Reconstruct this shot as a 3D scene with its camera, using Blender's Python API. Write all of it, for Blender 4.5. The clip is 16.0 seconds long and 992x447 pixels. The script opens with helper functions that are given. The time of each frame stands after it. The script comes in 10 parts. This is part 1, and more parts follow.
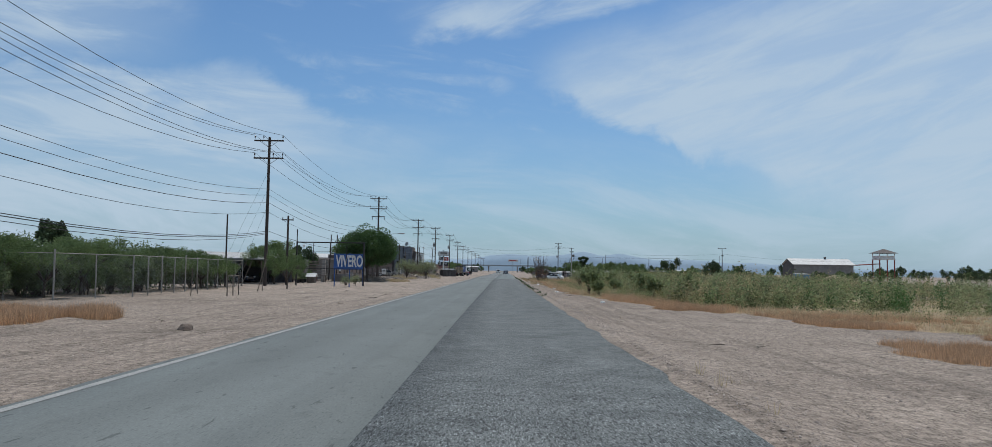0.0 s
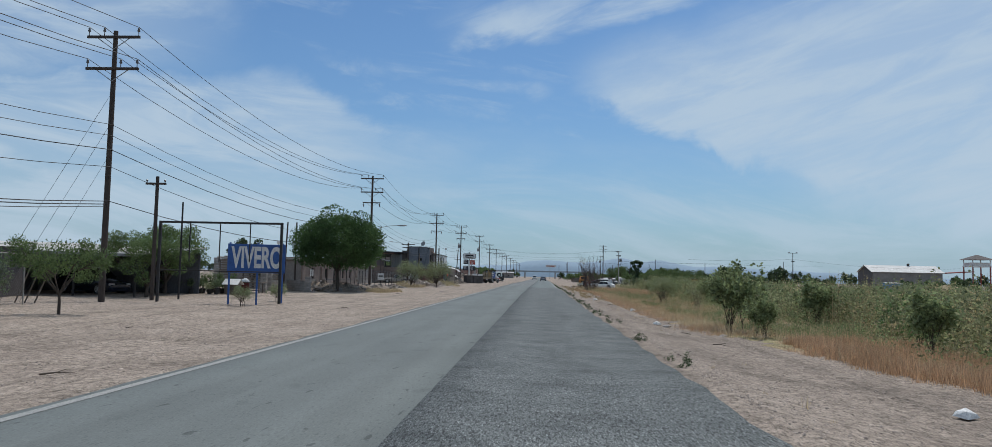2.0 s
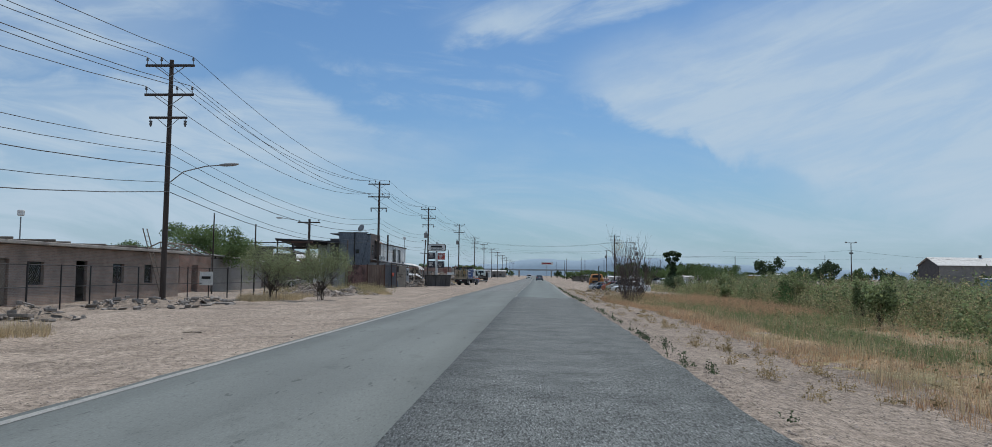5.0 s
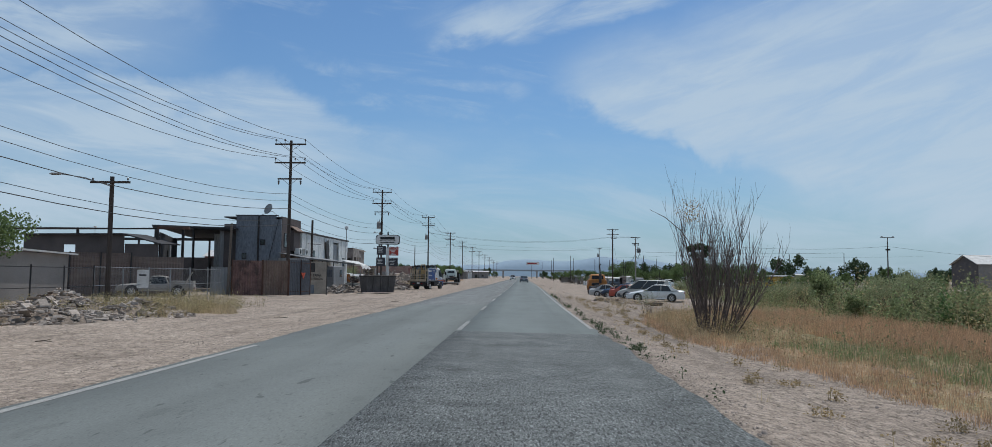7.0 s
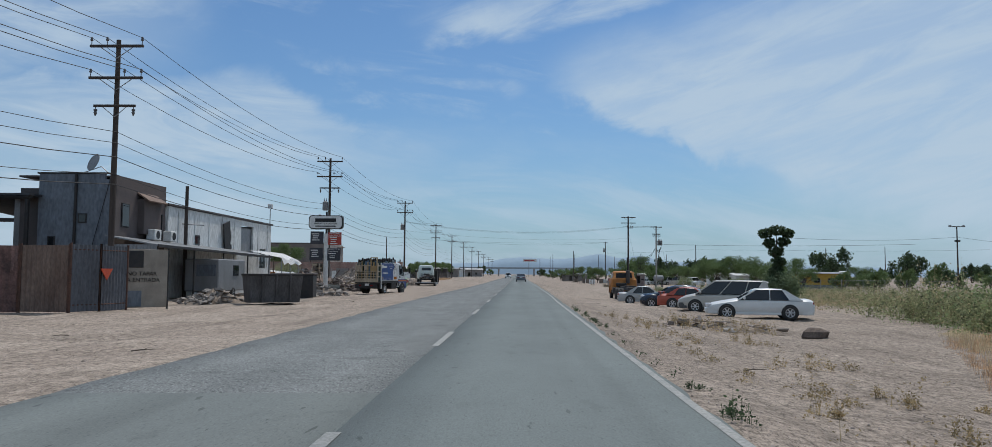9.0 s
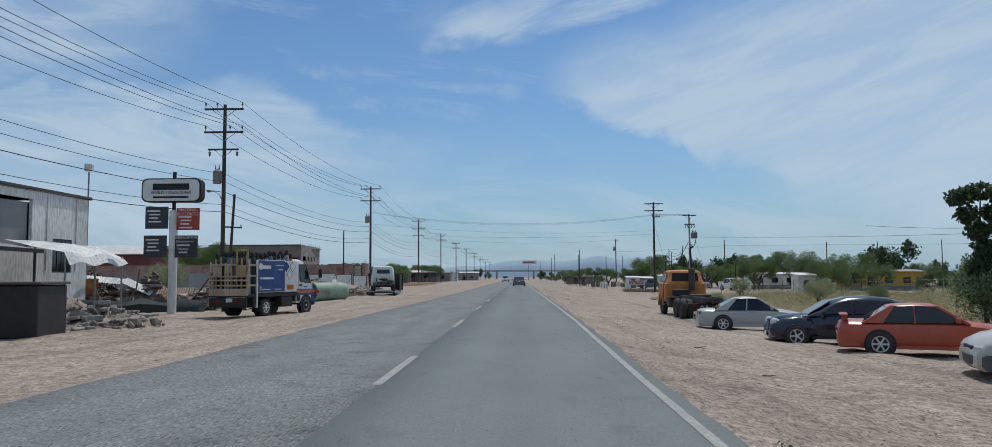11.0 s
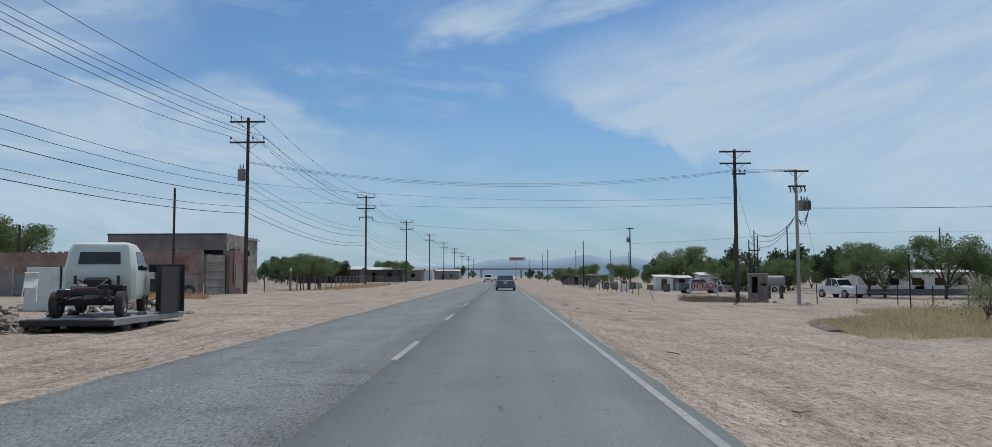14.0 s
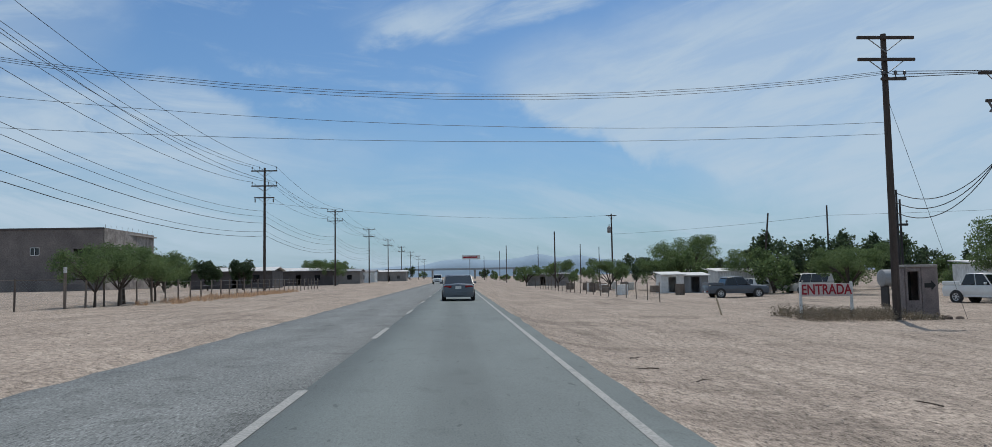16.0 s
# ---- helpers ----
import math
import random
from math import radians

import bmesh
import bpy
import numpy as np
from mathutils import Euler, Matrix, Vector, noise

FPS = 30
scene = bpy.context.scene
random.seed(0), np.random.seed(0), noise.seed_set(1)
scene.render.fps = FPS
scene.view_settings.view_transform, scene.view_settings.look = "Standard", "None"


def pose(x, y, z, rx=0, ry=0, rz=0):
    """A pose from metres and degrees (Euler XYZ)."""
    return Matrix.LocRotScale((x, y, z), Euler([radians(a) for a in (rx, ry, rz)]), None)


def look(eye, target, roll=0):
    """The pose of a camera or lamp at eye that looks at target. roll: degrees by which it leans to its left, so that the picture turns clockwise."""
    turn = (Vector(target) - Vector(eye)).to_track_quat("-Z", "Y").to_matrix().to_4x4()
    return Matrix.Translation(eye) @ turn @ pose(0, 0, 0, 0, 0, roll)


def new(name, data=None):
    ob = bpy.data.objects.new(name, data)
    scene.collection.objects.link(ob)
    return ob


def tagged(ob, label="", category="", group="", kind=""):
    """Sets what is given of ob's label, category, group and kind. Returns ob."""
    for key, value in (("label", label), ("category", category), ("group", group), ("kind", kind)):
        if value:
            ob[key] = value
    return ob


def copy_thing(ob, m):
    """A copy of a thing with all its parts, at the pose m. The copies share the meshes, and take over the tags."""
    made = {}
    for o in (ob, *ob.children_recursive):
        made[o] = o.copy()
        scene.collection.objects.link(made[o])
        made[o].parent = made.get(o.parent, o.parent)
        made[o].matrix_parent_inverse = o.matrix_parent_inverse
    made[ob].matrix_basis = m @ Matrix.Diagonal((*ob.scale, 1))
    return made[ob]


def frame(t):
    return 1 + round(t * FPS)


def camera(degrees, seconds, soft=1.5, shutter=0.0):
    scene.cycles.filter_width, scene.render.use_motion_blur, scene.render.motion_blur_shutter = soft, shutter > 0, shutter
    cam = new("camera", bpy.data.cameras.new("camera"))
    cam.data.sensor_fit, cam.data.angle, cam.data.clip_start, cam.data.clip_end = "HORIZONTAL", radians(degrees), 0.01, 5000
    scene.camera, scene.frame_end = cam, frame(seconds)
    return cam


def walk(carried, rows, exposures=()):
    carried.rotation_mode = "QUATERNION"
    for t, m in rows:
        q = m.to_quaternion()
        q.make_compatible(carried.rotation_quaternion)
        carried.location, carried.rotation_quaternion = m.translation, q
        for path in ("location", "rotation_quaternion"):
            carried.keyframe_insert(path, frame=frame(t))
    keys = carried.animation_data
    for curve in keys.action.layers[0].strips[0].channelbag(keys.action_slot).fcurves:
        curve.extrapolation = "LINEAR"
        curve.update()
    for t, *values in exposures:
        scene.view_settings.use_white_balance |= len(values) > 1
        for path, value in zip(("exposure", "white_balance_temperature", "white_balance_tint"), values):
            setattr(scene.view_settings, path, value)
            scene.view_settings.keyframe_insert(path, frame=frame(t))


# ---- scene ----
cam = camera(65.02, 16.0, soft=0.55)
PATH = [
    (0, (1.09, 0.03, 1.37), (0.977, 10.012, 1.972), 0.88),
    (0.5, (1.05, 8.50, 1.37), (0.809, 18.480, 1.988), 0.92),
    (1, (1.09, 16.73, 1.37), (0.550, 26.692, 1.984), 0.92),
    (1.5, (1.07, 24.84, 1.37), (0.463, 34.805, 2.012), 1.28),
    (2, (1.04, 32.97, 1.37), (0.450, 42.928, 2.039), 1.26),
    (2.5, (0.99, 41.20, 1.37), (0.310, 51.147, 2.078), 1.45),
    (3, (0.88, 49.46, 1.37), (0.365, 59.424, 2.043), 0.77),
    (3.5, (0.89, 58.01, 1.37), (0.410, 67.973, 2.032), 0.56),
    (3.7, (0.89, 61.34, 1.37), (0.431, 71.311, 2.032), 0.49),
    (5.8, (0.85, 95.29, 1.37), (0.299, 105.255, 2.027), 0.77),
    (6, (0.88, 98.34, 1.37), (0.375, 108.304, 2.015), 0.64),
    (6.5, (1.01, 105.54, 1.37), (0.621, 115.508, 2.024), 0.85),
    (7, (1.15, 112.61, 1.37), (0.819, 122.581, 2.043), 0.59),
    (7.5, (1.11, 119.65, 1.37), (0.795, 129.625, 2.046), 0.96),
    (8, (1.13, 126.85, 1.37), (0.887, 136.821, 2.041), 0.85),
    (8.5, (1.15, 133.75, 1.37), (0.837, 143.726, 2.018), 0.95),
    (9, (1.13, 141.03, 1.37), (0.847, 151.007, 2.018), 0.43),
    (9.2, (1.12, 143.86, 1.37), (0.833, 153.837, 2.028), 0.40),
    (11.3, (1.49, 173.45, 1.37), (1.196, 183.423, 2.061), -0.52),
    (11.5, (1.49, 176.32, 1.37), (1.083, 186.284, 2.049), -0.49),
    (12, (1.43, 183.56, 1.37), (0.685, 193.510, 2.011), -0.29),
    (12.5, (1.58, 191.10, 1.37), (0.827, 201.046, 2.043), -0.16),
    (13, (1.65, 198.50, 1.37), (1.073, 208.463, 2.043), 0.33),
    (13.5, (1.62, 205.90, 1.37), (1.300, 215.878, 2.036), 0.58),
    (14, (1.56, 213.33, 1.37), (1.466, 223.309, 2.044), -0.17),
    (14.5, (1.55, 220.96, 1.37), (1.599, 230.937, 2.047), -0.54),
    (15, (1.58, 228.67, 1.37), (1.580, 238.644, 2.049), -0.71),
    (15.5, (1.64, 236.06, 1.37), (1.881, 246.030, 2.051), -0.57),
    (16, (1.64, 243.45, 1.37), (2.159, 253.416, 2.040), -0.99),
]
walk(cam, [(t, look(eye, target, roll)) for t, eye, target, roll in PATH])
scene.view_settings.exposure = 0.0

# ---------------------------------------------------------------- sky and sun
SUN_ELEV, SUN_AZ = radians(63), radians(20)      # azimuth from +y towards +x
sun_dir = Vector((math.sin(SUN_AZ) * math.cos(SUN_ELEV), math.cos(SUN_AZ) * math.cos(SUN_ELEV), math.sin(SUN_ELEV)))
world = bpy.data.worlds.new("sky")
scene.world = world
world.use_nodes = True
wn, wl = world.node_tree.nodes, world.node_tree.links
wn.clear()


def wnode(kind, **inputs):
    n = wn.new(kind)
    for k, v in inputs.items():
        n.inputs[k].default_value = v
    return n


def wmath(op, a, b=None, clamp=False):
    n = wn.new("ShaderNodeMath")
    n.operation, n.use_clamp = op, clamp
    for i, v in enumerate((a, b)):
        if v is None:
            continue
        if isinstance(v, (int, float)):
            n.inputs[i].default_value = v
        else:
            wl.new(v, n.inputs[i])
    return n.outputs[0]


def wramp(value, lo, hi):
    n = wn.new("ShaderNodeMapRange")
    n.interpolation_type = "SMOOTHSTEP"
    wl.new(value, n.inputs[0])
    n.inputs[1].default_value, n.inputs[2].default_value = lo, hi
    return n.outputs[0]


SKY_GAIN = 0.083
sky = wn.new("ShaderNodeTexSky")
sky.sky_type = "NISHITA"
sky.sun_disc = False
sky.sun_elevation, sky.sun_rotation = SUN_ELEV, SUN_AZ
sky.air_density, sky.dust_density, sky.ozone_density = 1.0, 0.6, 1.6
coord = wn.new("ShaderNodeTexCoord")
sep = wn.new("ShaderNodeSeparateXYZ")
wl.new(coord.outputs["Generated"], sep.inputs[0])
dx, dy, dz = sep.outputs
# the sky ahead as a picture plane: u across, v up, for streaks of high cloud
ahead = wmath("MAXIMUM", dy, 0.08)
u = wmath("DIVIDE", dx, ahead)
v = wmath("DIVIDE", dz, ahead)
comb = wn.new("ShaderNodeCombineXYZ")
wl.new(u, comb.inputs[0])
wl.new(v, comb.inputs[1])


def wnoise(sx, sy, turn, detail=8.0, rough=0.6, dist=0.0, shift=0.0):
    """Fibrous noise, sx along and sy across the fibres, which rise by turn degrees."""
    r = wn.new("ShaderNodeMapping")
    r.inputs["Rotation"].default_value = (0, 0, radians(-turn))
    r.inputs["Location"].default_value = (shift, shift * 0.7, 0)
    wl.new(comb.outputs[0], r.inputs[0])
    m = wn.new("ShaderNodeMapping")
    m.inputs["Scale"].default_value = (sx, sy, 1)
    wl.new(r.outputs[0], m.inputs[0])
    n = wnode("ShaderNodeTexNoise", Scale=1.0, Detail=detail, Roughness=rough, Distortion=dist)
    wl.new(m.outputs[0], n.inputs["Vector"])
    return n.outputs[0]


def wadd(*parts):
    out = parts[0]
    for p in parts[1:]:
        out = wmath("ADD", out, p)
    return out


def wmul(*parts):
    out = parts[0]
    for p in parts[1:]:
        out = wmath("MULTIPLY", out, p)
    return out


def wline(a, b, c, uu=None, vv=None):
    return wadd(wmath("MULTIPLY", uu or uw, a), wmath("MULTIPLY", vv or vw, b), c)


fib_r = wnoise(4.5, 24.0, 19, 9.0, 0.62, 0.5)
fib_l = wnoise(4.0, 20.0, -9, 9.0, 0.62, 0.6, 3.1)
puffy = wnoise(9.0, 13.0, 5, 8.0, 0.6, 0.4, 7.7)
broad = wnoise(2.6, 5.5, 12, 5.0, 0.55, 0.3, 1.9)
wob = wadd(wmath("MULTIPLY", wmath("SUBTRACT", puffy, 0.5), 0.10), wmath("MULTIPLY", wmath("SUBTRACT", broad, 0.5), 0.05))
uw = wmath("ADD", u, wob)
vw = wmath("ADD", v, wmath("MULTIPLY", wob, 0.8))
soft_r, soft_l, tuft = wramp(fib_r, 0.34, 0.66), wramp(fib_l, 0.36, 0.66), wramp(puffy, 0.40, 0.68)

# the great sheet: crisp falling lower edge, fibres fanning up and away
crisp, faded = wramp(wline(0.36, 1.0, -0.236), -0.006, 0.022), wramp(wline(0.36, 1.0, -0.236), -0.07, 0.06)
outward = wramp(u, 0.20, 0.40)
lower = wadd(wmul(crisp, wmath("SUBTRACT", 1.0, outward)), wmul(faded, outward))
upper = wramp(wline(0.31, -1.0, 0.232), -0.075, 0.035)
body = wmul(lower, wadd(0.66, wmul(soft_r, 0.36)))
beyond = wmul(wramp(wline(1.0, 0.3, -0.16), 0.0, 0.45), wadd(0.2, wmul(soft_r, 0.75)))
right_sheet = wmath("MAXIMUM", wmul(body, upper), wmul(lower, beyond))
right_sheet = wmul(right_sheet, wramp(wline(1.0, 0.0, 0.0), 0.015, 0.10))
# streak over the top
rise = wadd(wmul(wmath("MAXIMUM", wadd(uw, 0.067), 0.0), 0.2), 0.303)
over = wmath("SUBTRACT", vw, rise)
top_streak = wmul(wramp(over, -0.014, 0.012), wmath("SUBTRACT", 1.0, wramp(over, 0.012, 0.075)), wramp(uw, -0.16, -0.06), wmath("SUBTRACT", 1.0, wramp(uw, 0.10, 0.34)), wadd(0.22, wmul(soft_r, 0.75)))
scrap = wmul(wmath("SUBTRACT", 1.0, wramp(wmath("ABSOLUTE", wline(1.0, 0.75, -0.168)), 0.0, 0.03)), wmath("SUBTRACT", 1.0, wramp(wmath("ABSOLUTE", wline(-0.55, 1.0, -0.245)), 0.0, 0.022)), wadd(0.15, wmul(soft_r, 0.5), wmul(tuft, 0.45)))
# veils of the other side
corner = wmul(wmath("SUBTRACT", 1.0, wramp(uw, -0.56, -0.36)), wramp(vw, 0.22, 0.32), wadd(0.40, wmul(soft_l, 0.55)))
brow = wmath("MINIMUM", wmath("MAXIMUM", wmul(wadd(uw, 0.2), -0.6), 0.0), 0.075)
veil = wmul(wmath("SUBTRACT", 1.0, wramp(wmath("SUBTRACT", vw, brow), 0.165, 0.205)), wmath("SUBTRACT", 1.0, wramp(uw, -0.42, 0.04)), wadd(0.45, wmul(soft_l, 0.6)))
low_veil = wmul(wmath("SUBTRACT", 1.0, wramp(vw, 0.06, 0.20)), wadd(0.1, wmul(soft_l, 0.6)))
wisps = wmul(wramp(fib_l, 0.50, 0.72), tuft, 0.55)
cloud = right_sheet
for layer in (top_streak, scrap, corner, veil, low_veil, wisps):
    cloud = wmath("MAXIMUM", cloud, layer)
cloud = wmath("MINIMUM", cloud, 1.0)
haze = wmath("POWER", wmath("SUBTRACT", 1.0, wmath("MAXIMUM", dz, 0.0)), 9.0)

tint = wn.new("ShaderNodeMix")
tint.data_type, tint.blend_type = "RGBA", "MULTIPLY"
tint.inputs["Factor"].default_value = 1.0
wl.new(sky.outputs[0], tint.inputs["A"])
tint.inputs["B"].default_value = (0.64, 0.90, 1.12, 1)


def wmix(f, a, colour):
    n = wn.new("ShaderNodeMix")
    n.data_type = "RGBA"
    wl.new(f, n.inputs["Factor"])
    wl.new(a, n.inputs["A"])
    n.inputs["B"].default_value = colour
    return n.outputs["Result"]


K = 1.0 / SKY_GAIN
hazed = wmix(wmath("MULTIPLY", haze, 0.80), tint.outputs["Result"], (0.27 * K, 0.40 * K, 0.515 * K, 1))
clouded = wmix(wmath("MULTIPLY", cloud, 0.86), hazed, (0.47 * K, 0.585 * K, 0.70 * K, 1))
bg = wn.new("ShaderNodeBackground")
wl.new(clouded, bg.inputs[0])
bg.inputs[1].default_value = SKY_GAIN
wo = wn.new("ShaderNodeOutputWorld")
wl.new(bg.outputs[0], wo.inputs[0])

sun = bpy.data.lights.new("sun", "SUN")
sun.energy, sun.angle, sun.color = 2.6, radians(0.6), (1.0, 0.95, 0.88)
new("sun", sun).matrix_world = look(sun_dir * 100, (0, 0, 0))

# ---------------------------------------------------------------- materials
MATS = {}


def mat(name, c1, c2=None, rough=0.8, metal=0.0, scale=3.0, fine=40.0, bump=0.2, dist=0.02, stretch=(1, 1, 1), spread=(0.35, 0.68), spec=0.4,
        random=0.0, island=0.0, coat=0.0, fine_mix=0.25, trans=0.0, marks=()):
    """Two tones mixed by broad stains, with fine grain in tone and relief."""
    if name in MATS:
        return MATS[name]
    m = bpy.data.materials.new(name)
    m.use_nodes = True
    n, l = m.node_tree.nodes, m.node_tree.links
    b = n["Principled BSDF"]
    b.inputs["Roughness"].default_value, b.inputs["Metallic"].default_value = rough, metal
    b.inputs["Specular IOR Level"].default_value = spec
    b.inputs["Coat Weight"].default_value = coat
    tc = n.new("ShaderNodeTexCoord")
    mp = n.new("ShaderNodeMapping")
    mp.inputs["Scale"].default_value = stretch
    l.new(tc.outputs["Object"], mp.inputs[0])
    big = n.new("ShaderNodeTexNoise")
    big.inputs["Scale"].default_value, big.inputs["Detail"].default_value = scale, 6
    big.inputs["Roughness"].default_value = 0.6
    small = n.new("ShaderNodeTexNoise")
    small.inputs["Scale"].default_value, small.inputs["Detail"].default_value = fine, 4
    for t in (big, small):
        l.new(mp.outputs[0], t.inputs["Vector"])
    rng = n.new("ShaderNodeMapRange")
    l.new(big.outputs[0], rng.inputs[0])
    rng.inputs[1].default_value, rng.inputs[2].default_value = spread
    mix = n.new("ShaderNodeMix")
    mix.data_type = "RGBA"
    l.new(rng.outputs[0], mix.inputs["Factor"])
    c2 = c2 or tuple(v * 0.78 for v in c1)
    mix.inputs["A"].default_value, mix.inputs["B"].default_value = (*c1, 1), (*c2, 1)
    hsv = n.new("ShaderNodeHueSaturation")
    l.new(mix.outputs["Result"], hsv.inputs["Color"])
    val = n.new("ShaderNodeMapRange")
    l.new(small.outputs[0], val.inputs[0])
    val.inputs[1].default_value, val.inputs[2].default_value = 0.3, 0.7
    val.inputs[3].default_value, val.inputs[4].default_value = 1 - fine_mix, 1 + fine_mix
    last = val.outputs[0]
    for amount, kind, out in ((random, "ShaderNodeObjectInfo", "Random"), (island, "ShaderNodeNewGeometry", "Random Per Island")):
        if amount:
            o = n.new(kind)
            r = n.new("ShaderNodeMapRange")
            l.new(o.outputs[out], r.inputs[0])
            r.inputs[3].default_value, r.inputs[4].default_value = 1 - amount, 1 + amount
            mu = n.new("ShaderNodeMath")
            mu.operation = "MULTIPLY"
            l.new(last, mu.inputs[0])
            l.new(r.outputs[0], mu.inputs[1])
            last = mu.outputs[0]
    for sx, sy, lo, hi, depth, detail in marks:      # ruts, cracks, specks: patches of their own shape that darken or lighten
        mk = n.new("ShaderNodeMapping")
        mk.inputs["Scale"].default_value = (sx, sy, 1)
        l.new(tc.outputs["Object"], mk.inputs[0])
        tx = n.new("ShaderNodeTexNoise")
        tx.inputs["Scale"].default_value, tx.inputs["Detail"].default_value, tx.inputs["Distortion"].default_value = 1.0, detail, 0.4
        l.new(mk.outputs[0], tx.inputs["Vector"])
        r = n.new("ShaderNodeMapRange")
        l.new(tx.outputs[0], r.inputs[0])
        r.inputs[1].default_value, r.inputs[2].default_value, r.inputs[3].default_value, r.inputs[4].default_value = lo, hi, 1.0, 1.0 - depth
        mu = n.new("ShaderNodeMath")
        mu.operation = "MULTIPLY"
        l.new(last, mu.inputs[0])
        l.new(r.outputs[0], mu.inputs[1])
        last = mu.outputs[0]
    l.new(last, hsv.inputs["Value"])
    l.new(hsv.outputs[0], b.inputs["Base Color"])
    if bump:
        bp = n.new("ShaderNodeBump")
        bp.inputs["Strength"].default_value, bp.inputs["Distance"].default_value = bump, dist
        add = n.new("ShaderNodeMath")
        l.new(big.outputs[0], add.inputs[0])
        l.new(small.outputs[0], add.inputs[1])
        l.new(add.outputs[0], bp.inputs["Height"])
        l.new(bp.outputs[0], b.inputs["Normal"])
    if trans:
        tr = n.new("ShaderNodeBsdfTranslucent")
        l.new(hsv.outputs[0], tr.inputs[0])
        ms = n.new("ShaderNodeMixShader")
        ms.inputs[0].default_value = trans
        l.new(b.outputs[0], ms.inputs[1])
        l.new(tr.outputs[0], ms.inputs[2])
        l.new(ms.outputs[0], n["Material Output"].inputs[0])
    MATS[name] = m
    return m


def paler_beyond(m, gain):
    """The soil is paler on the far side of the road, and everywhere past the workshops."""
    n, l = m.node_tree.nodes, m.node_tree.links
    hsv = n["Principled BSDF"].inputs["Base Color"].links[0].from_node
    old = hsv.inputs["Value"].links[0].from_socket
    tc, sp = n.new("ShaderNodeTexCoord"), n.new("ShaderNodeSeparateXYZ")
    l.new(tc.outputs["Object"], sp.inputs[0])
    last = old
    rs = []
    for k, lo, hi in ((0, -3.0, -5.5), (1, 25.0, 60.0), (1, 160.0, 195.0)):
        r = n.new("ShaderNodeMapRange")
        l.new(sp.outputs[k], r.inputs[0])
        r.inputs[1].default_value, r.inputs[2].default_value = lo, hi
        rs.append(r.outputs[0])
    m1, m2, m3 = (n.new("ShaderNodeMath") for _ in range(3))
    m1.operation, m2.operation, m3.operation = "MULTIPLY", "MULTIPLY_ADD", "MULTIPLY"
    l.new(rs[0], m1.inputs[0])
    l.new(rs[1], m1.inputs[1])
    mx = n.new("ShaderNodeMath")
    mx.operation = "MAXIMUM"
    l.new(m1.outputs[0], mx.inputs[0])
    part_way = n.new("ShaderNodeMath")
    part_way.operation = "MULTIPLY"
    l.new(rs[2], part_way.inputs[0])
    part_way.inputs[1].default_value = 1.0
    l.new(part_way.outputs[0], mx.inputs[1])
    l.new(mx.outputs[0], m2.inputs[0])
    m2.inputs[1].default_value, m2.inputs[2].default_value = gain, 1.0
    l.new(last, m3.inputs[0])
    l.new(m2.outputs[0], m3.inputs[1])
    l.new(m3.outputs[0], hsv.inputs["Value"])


def glass_mat(name, colour, rough=0.05):
    m = mat(name, colour, colour, rough=rough, spec=0.6, bump=0.0, fine_mix=0.02)
    return m


DIRT = mat("dirt", (0.375, 0.312, 0.258), (0.275, 0.226, 0.187), rough=0.95, scale=0.35, fine=7, bump=0.9, dist=0.07, spread=(0.3, 0.7), spec=0.12, fine_mix=0.3,
           marks=((2.2, 0.05, 0.54, 0.66, 0.20, 5), (0.7, 0.09, 0.54, 0.68, 0.18, 6), (9, 2.4, 0.60, 0.68, 0.34, 5), (24, 6, 0.56, 0.65, 0.42, 4), (3.5, 1.2, 0.60, 0.70, -0.16, 5), (60, 13, 0.53, 0.63, 0.40, 3), (50, 11, 0.60, 0.68, -0.3, 2), (110, 26, 0.50, 0.62, 0.2, 2), (34, 8, 0.64, 0.68, 0.5, 1), (0.13, 0.7, 0.56, 0.68, 0.2, 6)))
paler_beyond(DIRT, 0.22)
ASPHALT = mat("worn_asphalt", (0.174, 0.192, 0.184), (0.145, 0.160, 0.154), rough=0.86, scale=0.4, fine=40, bump=0.3, dist=0.01, stretch=(1.3, 0.5, 1), spec=0.3, fine_mix=0.10,
              marks=((0.9, 0.012, 0.5, 0.66, 0.14, 3), (2.2, 1.1, 0.60, 0.70, 0.14, 6), (40, 9, 0.58, 0.66, 0.22, 3), (60, 12, 0.60, 0.68, -0.15, 2), (7, 1.6, 0.66, 0.69, 0.4, 6)))
ROUGH = mat("coarse_asphalt", (0.19, 0.204, 0.20), (0.12, 0.131, 0.13), rough=0.93, scale=1.3, fine=55, bump=1.0, dist=0.02, stretch=(1.0, 0.9, 1), spec=0.3, fine_mix=0.5,
            marks=((1.2, 1.6, 0.58, 0.68, 0.22, 6), (30, 7, 0.55, 0.62, 0.50, 3), (55, 11, 0.52, 0.60, 0.50, 2), (48, 10, 0.57, 0.65, -0.75, 2), (0.9, 0.05, 0.5, 0.7, 0.16, 3)))
PAVED = mat("grey_asphalt", (0.166, 0.190, 0.184), (0.138, 0.157, 0.153), rough=0.84, scale=0.4, fine=40, bump=0.3, dist=0.01, stretch=(1.3, 0.5, 1), spec=0.3, fine_mix=0.12,
            marks=((0.9, 0.012, 0.5, 0.66, 0.14, 3), (2.2, 1.1, 0.60, 0.70, 0.12, 6), (40, 9, 0.60, 0.68, 0.20, 3), (7, 1.6, 0.67, 0.70, 0.35, 6)))
